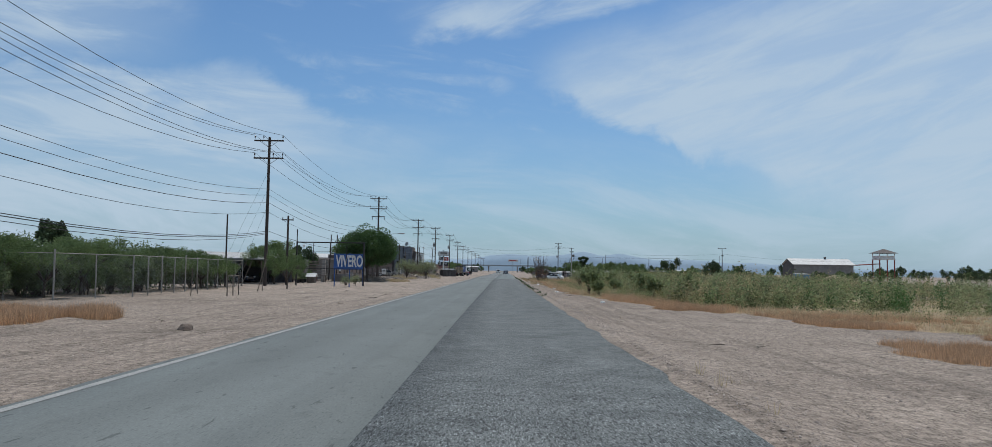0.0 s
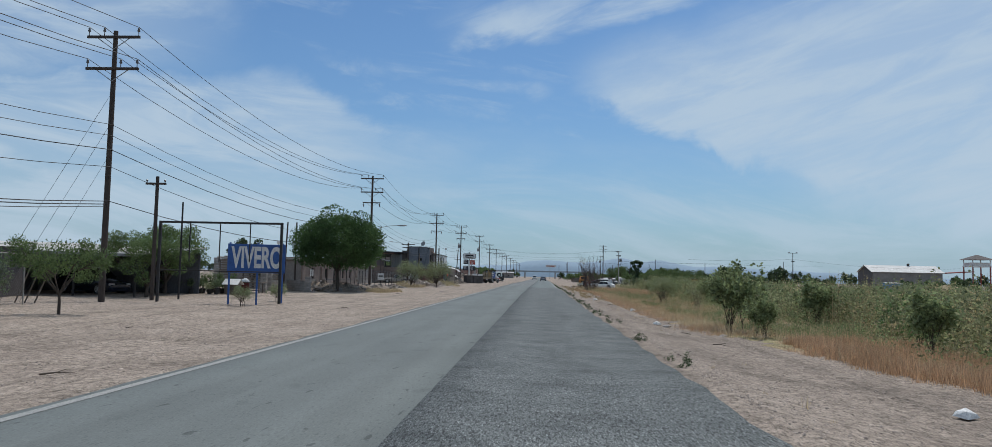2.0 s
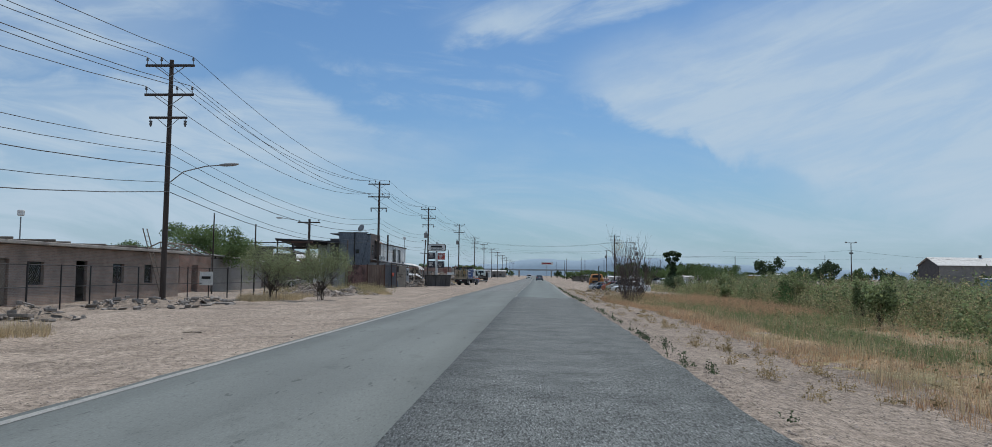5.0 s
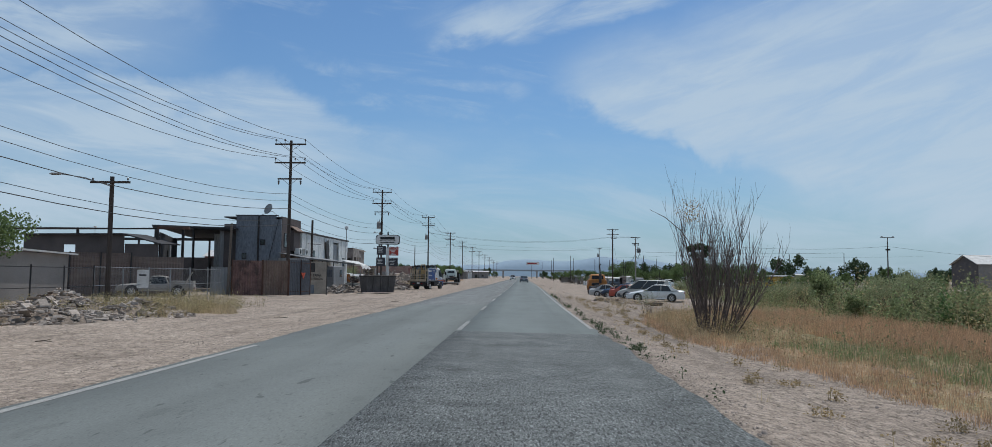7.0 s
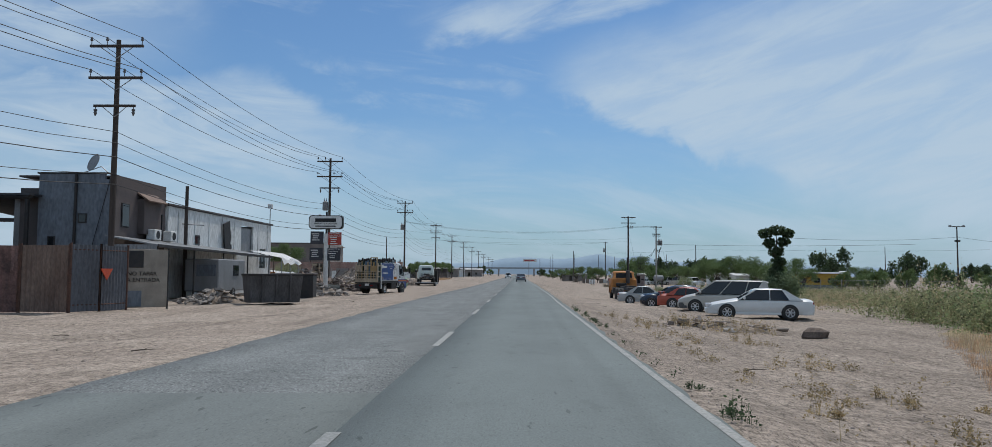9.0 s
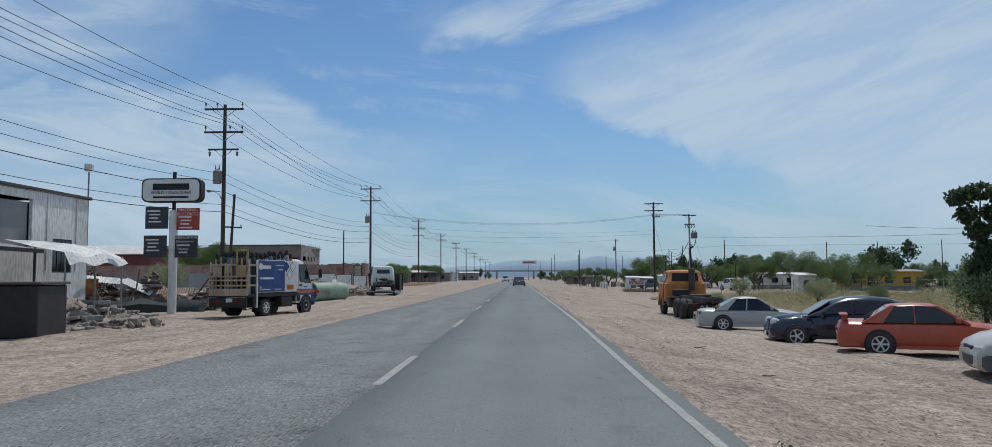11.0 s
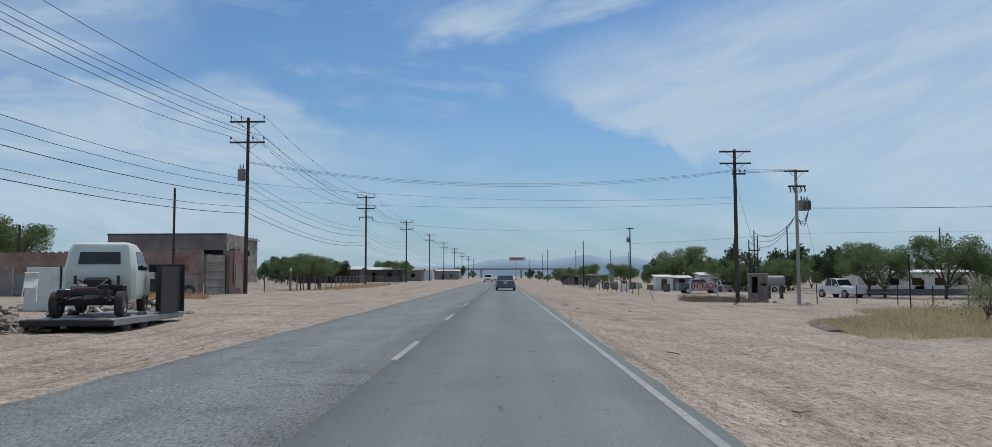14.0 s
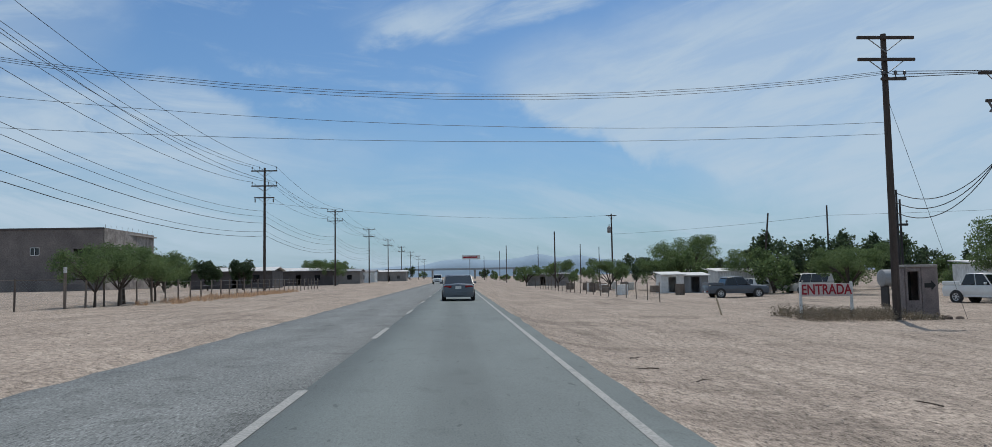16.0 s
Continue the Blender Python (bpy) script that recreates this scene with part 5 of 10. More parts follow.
P_WHITE = paint("white_car_paint", (0.72, 0.73, 0.72))
P_SAND = paint("pale_gold_car_paint", (0.50, 0.48, 0.44))
P_DUSTY = mat("dusty_grey_car_paint", (0.33, 0.315, 0.29), (0.24, 0.225, 0.20), rough=0.8, scale=1.4, fine=12)
P_RED = paint("red_car_paint", (0.42, 0.075, 0.04))
P_NAVY = paint("navy_car_paint", (0.010, 0.016, 0.034), 0.2)
P_SILVER = paint("silver_car_paint", (0.40, 0.41, 0.41))
P_GREY = paint("grey_blue_car_paint", (0.105, 0.125, 0.145))
P_SLATE = paint("slate_pickup_paint", (0.085, 0.105, 0.13))
P_ORANGE = mat("faded_orange_paint", (0.47, 0.19, 0.05), (0.30, 0.125, 0.05), rough=0.62, scale=1.6, fine=22, bump=0.1, spread=(0.46, 0.74), fine_mix=0.14, stretch=(1, 1, 0.5))
P_BLUE = paint("deep_blue_paint", (0.010, 0.05, 0.21))
P_STRIPE = paint("orange_stripe_paint", (0.55, 0.13, 0.03))
P_CREAM = paint("cream_white_paint", (0.62, 0.66, 0.60), 0.5)


def wheel(parent, x, y, z, r, w, side, rim=RIM, spokes=5, dual=False):
    """A tyre with a spoked rim; side is -1 or 1, the way its face looks."""
    t = M().lathe((0, 0, 0), (1, 0, 0), [(-w * 0.3, r * 0.62), (-w / 2, r * 0.66), (-w / 2, r * 0.9), (-w * 0.36, r), (w * 0.36, r), (w / 2, r * 0.9), (w / 2, r * 0.66), (w * 0.3, r * 0.62)], 22)
    ob = part("wheel", t, RUBBER, parent, smooth=35)
    ob.matrix_basis = pose(x, y, z)
    m = M().lathe((0, 0, 0), (side, 0, 0), [(-w * 0.1, r * 0.68), (w * 0.30, r * 0.68), (w * 0.42, r * 0.66), (w * 0.40, r * 0.58), (w * 0.12, r * 0.52), (w * 0.1, 0.02)], 22)
    for k in range(spokes):
        a = 6.283 * k / spokes
        m.box((side * w * 0.3, math.cos(a) * r * 0.33, math.sin(a) * r * 0.33), (w * 0.12, r * 0.15, r * 0.56), ch=0.01, tilt=Matrix.Rotation(a - math.pi / 2, 4, "X"))
    m.lathe((0, 0, 0), (side, 0, 0), [(w * 0.1, r * 0.16), (w * 0.38, r * 0.15), (w * 0.42, r * 0.08)], 10)
    part("rim", m, rim, ob, smooth=40)
    return ob


def ring(w, zb, zt, y, tuck=0.90, crown=0.04):
    return [(-w * tuck, y, zb), (-w * 0.985, y, zb + (zt - zb) * 0.25), (-w, y, zb + (zt - zb) * 0.55), (-w * 0.965, y, zt - (zt - zb) * 0.12), (-w * 0.86, y, zt - 0.01), (0, y, zt + crown),
            (w * 0.86, y, zt - 0.01), (w * 0.965, y, zt - (zt - zb) * 0.12), (w, y, zb + (zt - zb) * 0.55), (w * 0.985, y, zb + (zt - zb) * 0.25), (w * tuck, y, zb)]


def flowing(line, n=3):
    """The same outline with smooth in-between stations."""
    pts = [np.array(p) for p in line]
    out = []
    for i in range(len(pts) - 1):
        p0, p1, p2, p3 = pts[max(0, i - 1)], pts[i], pts[i + 1], pts[min(len(pts) - 1, i + 2)]
        for k in range(n):
            t = k / n
            h = p1 * (1 - t) + p2 * t
            h[1:] = (0.5 * (2 * p1 + (p2 - p0) * t + (2 * p0 - 5 * p1 + 4 * p2 - p3) * t * t + (3 * p1 - p0 - 3 * p2 + p3) * t ** 3))[1:]
            out.append(tuple(float(v) for v in h))
    return out + [tuple(line[-1])]


def car(name, label, at, turn, colour, L=4.6, W=1.78, H=1.42, belt=0.92, line=None, cabin=(0.9, 0.25, -1.0, -1.75), axles=(1.4, -1.3), r=0.32, doors=2, spoiler=False, pickup=False,
        tail=(0.62, 0.18, 0.42), head=(0.60, 0.16, 0.38), bumper=None, spokes=6, tumble=0.80, plate=True, category="car", group="parked cars", grille=True, trim=None, rim=RIM, zb=0.22, lean=0.0):
    """A road vehicle, nose towards local +y. line: (y, top height, half-width factor) along the lower body; cabin: y of windscreen foot, roof front, roof rear, rear window foot."""
    gx_, gy_ = at
    c = thing(name, on_land(gx_, gy_) if abs(gx_ - float(centre(gy_))) > 3.9 else (gx_, gy_, -0.02), turn, label, category, group)
    hw = W / 2
    bumper = bumper or colour
    if pickup and line is None:
        line = flowing([(-L / 2, belt - 0.14, 0.92), (-L / 2 + 0.06, belt - 0.03, 0.96), (-L / 2 + 0.3, belt, 0.99), (cabin[3], belt, 1.0), (cabin[0], belt, 1.0), (L / 2 - 0.7, belt - 0.06, 0.99), (L / 2 - 0.22, belt - 0.11, 0.97), (L / 2 - 0.05, belt - 0.18, 0.93), (L / 2, belt - 0.30, 0.88)])
    line = line or flowing([(-L / 2, belt - 0.17, 0.85), (-L / 2 + 0.05, belt - 0.05, 0.92), (-L / 2 + 0.25, belt, 0.97), (cabin[3] + 0.05, belt, 1.0), (0.0, belt, 1.01), (cabin[0], belt - 0.01, 1.0), (L / 2 - 0.75, belt - 0.12, 0.97), (L / 2 - 0.3, belt - 0.22, 0.93), (L / 2 - 0.08, belt - 0.33, 0.86), (L / 2, belt - 0.44, 0.78)])
    part("body", M().loft([ring(hw * wf, zb + (0.06 if i in (0, len(line) - 1) else 0), zt, y) for i, (y, zt, wf) in enumerate(line)]), colour, c, smooth=38)
    y0, y1, y2, y3 = cabin
    tw = hw * tumble
    bz = belt - 0.03
    ins = 0.94
    lo, hi = [(-hw * ins, y0, bz), (hw * ins, y0, bz), (hw * ins, y3, bz), (-hw * ins, y3, bz)], [(-tw, y1, H - 0.05), (tw, y1, H - 0.05), (tw, y2, H - 0.05), (-tw, y2, H - 0.05)]
    part("cabin", M().loft([[tuple(Vector(p) * 0.985 + Vector((0, 0, 0.01))) for p in lo], [tuple(Vector(p) * 0.985) for p in hi]]), DARKPLASTIC, c)
    roof = []
    ry = [y1 + 0.10, y1 - 0.05, (y1 + y2) / 2, y2 + 0.05, y2 - 0.12]
    for k, yy in enumerate(ry):
        zz = H - (0.075, 0.02, 0.0, 0.03, 0.09)[k]
        roof.append([(-tw * 1.03, yy, zz - 0.05), (-tw * 0.95, yy, zz - 0.015), (-tw * 0.5, yy, zz), (tw * 0.5, yy, zz), (tw * 0.95, yy, zz - 0.015), (tw * 1.03, yy, zz - 0.05)])
    part("roof", M().loft(roof, caps=True), colour, c, smooth=40)

    def pane(nm, a, b, d, e, lift):
        q = [Vector(p) for p in (a, b, d, e)]
        mid = sum(q, Vector()) / 4
        q = [mid + (p - mid) * 0.93 for p in q]
        nrm = (q[1] - q[0]).cross(q[2] - q[0]).normalized()
        if nrm.dot(mid - Vector((0, (y0 + y3) / 2, 0.9))) < 0:
            q.reverse()
            nrm = -nrm
        part(nm, M().slab([p + nrm * lift for p in q], 0.012), GLASS, c)

    pane("windscreen", lo[0], lo[1], hi[1], hi[0], 0.012)
    pane("rear_window", lo[3], lo[2], hi[2], hi[3], 0.012)
    for s in (0, 1):
        a, b, e, d = (lo[1], lo[2], hi[2], hi[1]) if s else (lo[0], lo[3], hi[3], hi[0])
        a, b, e, d = Vector(a), Vector(b), Vector(e), Vector(d)
        for k in range(doors):
            t0, t1 = k / doors, (k + 1) / doors
            pane("side_window", a.lerp(b, t0), a.lerp(b, t1), d.lerp(e, t1), d.lerp(e, t0), 0.010)
        for k in range(doors + 1):
            t = k / doors
            p, q = a.lerp(b, t), d.lerp(e, t)
            part("pillar", M().tube([p + Vector(((0.01 if s else -0.01), 0, -0.02)), q - Vector((0, 0, 0.015))], 0.036 if k in (0, doors) else 0.026, 6), colour, c, smooth=60)
        if not pickup:
            o_ = Vector((0.022 if s else -0.022, 0, 0))
            qp = [b + o_, b.lerp(a, 0.20) + o_, e.lerp(d, 0.07) + o_, e + o_]
            part("quarter_panel", M().slab(qp if s else qp[::-1], 0.012), colour, c)
        sx = 1 if s else -1
        part("door_handle", M().box((sx * hw * 0.992, (y0 + y3) / 2 - 0.25, belt - 0.17), (0.03, 0.16, 0.035)), colour, c)
        part("mirror", M().box((sx * (hw + 0.09), y0 - 0.28, belt + 0.06), (0.2, 0.1, 0.13), ch=0.04), colour if trim is None else trim, c)
        part("sill", M().box((sx * hw * 0.955, 0.05, zb + 0.03), (0.05, axles[0] - axles[1] - 2.2 * r, 0.09), ch=0.02), bumper if trim is None else trim, c)
        for ya in axles:
            part("wheel_arch", M().lathe((sx * hw * 0.90, ya, r), (sx, 0, 0), [(0, r * 1.18), (hw * 0.102, r * 1.17), (hw * 0.108, r * 1.05)], 20), DARKPLASTIC, c, smooth=40)
            wheel(c, sx * (hw - 0.055), ya, r, r, 0.21, sx, rim, spokes)
        part("headlight", M().box((sx * hw * 0.66, L / 2 - 0.14, head[0]), (head[2], 0.22, head[1]), turn=-sx * 14, ch=0.04), CLEARLENS, c)
        part("tail_light", M().box((sx * (hw * 0.90 - tail[2] / 2), -L / 2 + 0.062, tail[0] - 0.05), (tail[2], 0.13, tail[1] * 0.85), turn=sx * 10, ch=0.03), REDLENS, c)
    part("front_bumper", M().loft([[(x, L / 2 - d2 - 0.13 * (abs(x) / hw) ** 2, z) for x in (-hw * 0.93, -hw * 0.6, -hw * 0.2, hw * 0.2, hw * 0.6, hw * 0.93)] + [(x, L / 2 - 0.5, z) for x in (hw * 0.93, -hw * 0.93)] for z, d2 in ((zb + 0.02, 0.03), (zb + 0.1, -0.03), (zb + 0.26, -0.035), (zb + 0.30, 0.02))]), bumper, c, smooth=40)
    part("rear_bumper", M().loft([[(x, -L / 2 + d2 + 0.10 * (abs(x) / hw) ** 2, z) for x in (hw * 0.95, hw * 0.6, hw * 0.2, -hw * 0.2, -hw * 0.6, -hw * 0.95)] + [(x, -L / 2 + 0.5, z) for x in (-hw * 0.95, hw * 0.95)] for z, d2 in ((zb + 0.03, 0.04), (zb + 0.1, -0.03), (zb + 0.28, -0.035), (zb + 0.32, 0.02))]), bumper, c, smooth=40)
    if grille:
        part("grille", M().box((0, L / 2 - 0.035, head[0] - 0.02), (hw * 0.7, 0.06, 0.14), ch=0.02), BLACKPAINT, c)
    if plate:
        part("number_plate", M().box((0, -L / 2 - 0.02, tail[0] - 0.1), (0.34, 0.02, 0.16), ch=0.004), WHITEPAINT, c)
    if spoiler:
        sp = part("spoiler", M().box((0, -L / 2 + 0.16, belt + 0.16), (W * 0.82, 0.2, 0.035), ch=0.012), colour, c)
        for s in (-1, 1):
            part("strut", M().box((s * hw * 0.6, -L / 2 + 0.18, belt + 0.08), (0.05, 0.12, 0.16)), colour, sp)
    if pickup:
        b0, b1 = cabin[3] - 0.06, -L / 2 + 0.04
        part("load_bed", M().box((0, (b0 + b1) / 2, belt - 0.05), (W * 0.80, b0 - b1 - 0.12, 0.02)), BLACKPAINT, c)
        for s in (-1, 1):
            part("bed_side", M().box((s * hw * 0.93, (b0 + b1) / 2, belt + 0.07), (0.09, b0 - b1, 0.24), ch=0.03), colour, c)
        part("tailgate", M().box((0, b1 + 0.03, belt + 0.05), (W * 0.86, 0.07, 0.28), ch=0.03), colour, c)
    return c


def retro_hatchback(at, turn):
    """Tall-roofed hatchback with an arched cabin, narrow bonnet, bulging wings and a slatted upright grille."""
    c = thing("hatchback", on_land(*at), turn, "dark navy retro hatchback with arched roof and bulging wings", "car", "parked cars")
    hull = ((-2.13, 0.80, 0.70), (-2.05, 0.96, 0.78), (-1.6, 1.0, 0.84), (-0.4, 1.0, 0.85), (0.55, 0.99, 0.83), (0.85, 0.98, 0.74), (1.3, 0.95, 0.60), (1.75, 0.88, 0.48), (2.02, 0.78, 0.40))
    part("body", M().loft([ring(w, 0.24, z, y, 0.95) for y, z, w in hull]), P_NAVY, c, smooth=45)
    arch = ((0.92, 0.97, 0.66), (0.55, 1.20, 0.62), (0.2, 1.40, 0.58), (-0.25, 1.52, 0.57), (-0.9, 1.56, 0.57), (-1.5, 1.50, 0.56), (-1.85, 1.36, 0.55), (-2.06, 1.08, 0.60), (-2.12, 0.95, 0.66))
    rings_ = []
    for y, z, w in arch:
        q = z - 0.93
        rings_.append([(-0.80, y, 0.93), (-0.80 + (0.80 - w) * 0.5, y, 0.93 + q * 0.6), (-w, y, z - min(0.08, q * 0.3)), (-w * 0.6, y, z - 0.01), (w * 0.6, y, z - 0.01), (w, y, z - min(0.08, q * 0.3)), (0.80 - (0.80 - w) * 0.5, y, 0.93 + q * 0.6), (0.80, y, 0.93)])
    part("cabin", M().loft(rings_), P_NAVY, c, smooth=50)
    part("windscreen", M().slab([(-0.64, 0.93, 1.0), (0.64, 0.93, 1.0), (0.53, 0.26, 1.40), (-0.53, 0.26, 1.40)], -0.03), GLASS, c)
    part("rear_window", M().slab([(0.52, -2.06, 1.12), (-0.52, -2.06, 1.12), (-0.48, -1.87, 1.36), (0.48, -1.87, 1.36)], -0.03), GLASS, c)
    for s in (-1, 1):
        for y0, y1, t0, t1 in ((0.50, -0.32, 0.08, -0.30), (-0.40, -1.18, -0.40, -1.16), (-1.26, -1.88, -1.24, -1.66)):
            q = [(s * 0.815, y0, 1.0), (s * 0.815, y1, 1.0), (s * 0.66, t1, 1.40 if t1 > -1.3 else 1.33), (s * 0.66, t0, 1.33 if t0 > 0 else 1.40)]
            part("side_window", M().slab(q if s < 0 else q[::-1], -0.02), GLASS, c)
        part("front_wing", M().loft([[(s * (0.60 + w * math.cos(a)), y, 0.50 + h * math.sin(a)) for a in (k * 0.5236 for k in range(12))] for y, w, h in ((0.55, 0.10, 0.20), (0.85, 0.24, 0.38), (1.25, 0.28, 0.44), (1.65, 0.26, 0.38), (1.98, 0.20, 0.22), (2.08, 0.10, 0.12))]), P_NAVY, c, smooth=60)
        part("rear_wing", M().loft([[(s * (0.62 + w * math.cos(a)), y, 0.48 + h * math.sin(a)) for a in (k * 0.5236 for k in range(12))] for y, w, h in ((-0.6, 0.16, 0.20), (-1.0, 0.25, 0.40), (-1.35, 0.27, 0.44), (-1.75, 0.25, 0.38), (-2.08, 0.14, 0.22))]), P_NAVY, c, smooth=60)
        part("headlight", M().lathe((s * 0.58, 1.94, 0.74), (s * 0.35, 1, 0.25), [(-0.12, 0.13), (0.02, 0.13), (0.08, 0.09), (0.10, 0.03)], 14), CLEARLENS, c, smooth=60)
        part("tail_light", M().box((s * 0.72, -2.08, 0.95), (0.12, 0.08, 0.30), ch=0.03), REDLENS, c)
        part("mirror", M().box((s * 0.92, 0.50, 1.02), (0.18, 0.10, 0.13), ch=0.04), P_NAVY, c)
        for y in (-0.2, -1.05):
            part("door_handle", M().box((s * 0.86, y, 0.87), (0.04, 0.18, 0.04), ch=0.012), CHROME, c)
        part("door_seam", M().tube([(s * 0.853, -0.36, 0.34), (s * 0.862, -0.36, 0.65), (s * 0.82, -0.36, 0.98)], 0.006, 4), BLACKPAINT, c)
        part("sill", M().box((s * 0.82, 0.0, 0.28), (0.06, 1.7, 0.10), ch=0.02), DARKPLASTIC, c)
        for y in (1.32, -1.29):
            part("wheel_arch", M().lathe((s * 0.80, y, 0.33), (s, 0, 0), [(0, 0.37), (0.105, 0.365), (0.11, 0.2)], 20), DARKPLASTIC, c, smooth=40)
            wheel(c, s * 0.845, y, 0.33, 0.33, 0.20, s, RIM, 5)
    grille = part("grille", M().loft([[(-0.36, y, 0.46), (0.36, y, 0.46), (0.26, y - 0.05, 0.80), (-0.26, y - 0.05, 0.80)] for y in (1.9, 2.08)]), BLACKPAINT, c)
    for k in range(5):
        part("grille_bar", M().box((0, 2.085 - 0.008 * k, 0.52 + 0.055 * k), (0.66 - 0.045 * k, 0.03, 0.02), ch=0.006), CHROME, grille)
    for y, sgn in ((2.10, 1), (-2.14, -1)):
        part("front_bumper" if sgn > 0 else "rear_bumper", M().loft([[(x, y - sgn * (d + 0.16 * (abs(x) / 0.8) ** 2), z) for x in (-0.8, -0.5, -0.2, 0.2, 0.5, 0.8)] + [(x, y - sgn * 0.5, z) for x in (0.8, -0.8)] for z, d in ((0.22, 0.06), (0.28, 0.0), (0.46, 0.0), (0.50, 0.05))]), P_NAVY, c, smooth=45)
    part("number_plate", M().box((0, 2.12, 0.36), (0.32, 0.02, 0.15), ch=0.004), WHITEPAINT, c)
    return c


# the row of cars on the open dirt
car("sedan", "white four-door sedan parked on the dirt", (12.25, 177.6), 79, P_WHITE, L=4.72, W=1.78, H=1.40, belt=0.90, cabin=(0.95, 0.15, -1.05, -1.85), axles=(1.42, -1.30), spoiler=False, tail=(0.78, 0.17, 0.36))
car("minivan", "pale gold minivan with dark glass parked on dirt", (12.3, 183.6), 72, P_SAND, L=4.8, W=1.92, H=1.74, belt=1.02, cabin=(1.45, 0.45, -2.15, -2.32), axles=(1.45, -1.45), r=0.33, doors=3, tumble=0.84, tail=(0.95, 0.4, 0.16), bumper=mat("grey_bumper", (0.10, 0.10, 0.10), rough=0.7),
    line=[(-2.4, 0.98, 0.90), (-2.35, 1.02, 0.95), (-2.0, 1.02, 1.0), (0.6, 1.0, 1.0), (1.45, 0.98, 0.99), (2.0, 0.86, 0.95), (2.3, 0.72, 0.88), (2.4, 0.55, 0.78)])
car("coupe", "red sporty coupe with a rear spoiler, backed in", (12.1, 189.6), 249, P_RED, L=4.45, W=1.74, H=1.34, belt=0.88, cabin=(0.75, 0.05, -0.95, -1.65), axles=(1.33, -1.25), spoiler=True, doors=2, tail=(0.72, 0.16, 0.46))
retro_hatchback((11.53, 194.25), 80)
car("coupe", "silver two-door coupe parked with its tail towards the road", (11.07, 201.3), 261, P_SILVER, L=4.44, W=1.72, H=1.38, belt=0.88, cabin=(0.85, 0.10, -0.75, -1.6), axles=(1.33, -1.28), doors=2, tail=(0.78, 0.20, 0.40))
# the traffic, at rest
car("sedan", "dark grey-blue sedan ahead in the lane", (1.75, 287.8 + 2.3), 0, P_GREY, L=4.6, W=1.82, H=1.50, belt=0.96, cabin=(1.0, 0.25, -1.0, -1.85), axles=(1.4, -1.3), tail=(0.86, 0.14, 0.44), group="cars on the road")
car("pickup_truck", "white pickup with a black front on the road", (-2.0, 396.0), 180, P_WHITE, L=4.9, W=1.82, H=1.82, belt=1.12, cabin=(0.9, 0.35, -0.9, -1.2), axles=(1.45, -1.45), r=0.38, doors=2, pickup=True, tumble=0.80, bumper=BLACKPAINT, trim=BLACKPAINT, head=(0.98, 0.14, 0.24), group="cars on the road", category="pickup", zb=0.38)
# beyond the entrance
car("pickup_truck", "slate-grey double-cab pickup parked beyond the entrance", (25.6, 309.5), 270, P_SLATE, L=5.3, W=1.9, H=1.82, belt=1.12, cabin=(1.0, 0.35, -0.95, -1.25), axles=(1.65, -1.6), r=0.39, doors=2, pickup=True, tumble=0.82, category="pickup", zb=0.40)
car("pickup_truck", "white double-cab pickup parked by the trees", (34.6, 290.3), 200, P_WHITE, L=5.0, W=1.8, H=1.88, belt=1.18, cabin=(0.8, 0.25, -0.9, -1.2), axles=(1.5, -1.5), r=0.38, doors=2, pickup=True, category="pickup", zb=0.40)
car("hatchback", "small white hatchback among the sheds", (31.0, 320.0), 20, P_WHITE, L=3.9, W=1.68, H=1.5, belt=0.95, cabin=(0.95, 0.35, -1.3, -1.8), axles=(1.2, -1.2))
car("van", "old white and grey van with open panels", (36.0, 318.0), 100, P_SAND, L=4.6, W=1.8, H=1.9, belt=1.1, cabin=(1.7, 1.2, -2.0, -2.2), axles=(1.5, -1.4), doors=3, category="van")
car("pickup_truck", "dusty pale grey old pickup behind the wire fence", (-23.8, 165.3), 108, P_DUSTY, L=4.9, W=1.75, H=1.42, belt=0.88, cabin=(0.6, 0.2, -0.6, -0.85), axles=(1.45, -1.45), r=0.36, doors=1, pickup=True, category="pickup", zb=0.38)
car("suv", "dark estate car under the nursery carport", (-27.0, 80.5), 250, P_NAVY, L=4.7, W=1.8, H=1.65, belt=1.0, cabin=(0.9, 0.3, -1.9, -2.2), axles=(1.4, -1.4), doors=3, category="car")


GREASY = mat("greasy_chassis", (0.085, 0.075, 0.07), (0.05, 0.042, 0.04), rough=0.75, scale=2.2, fine=16)


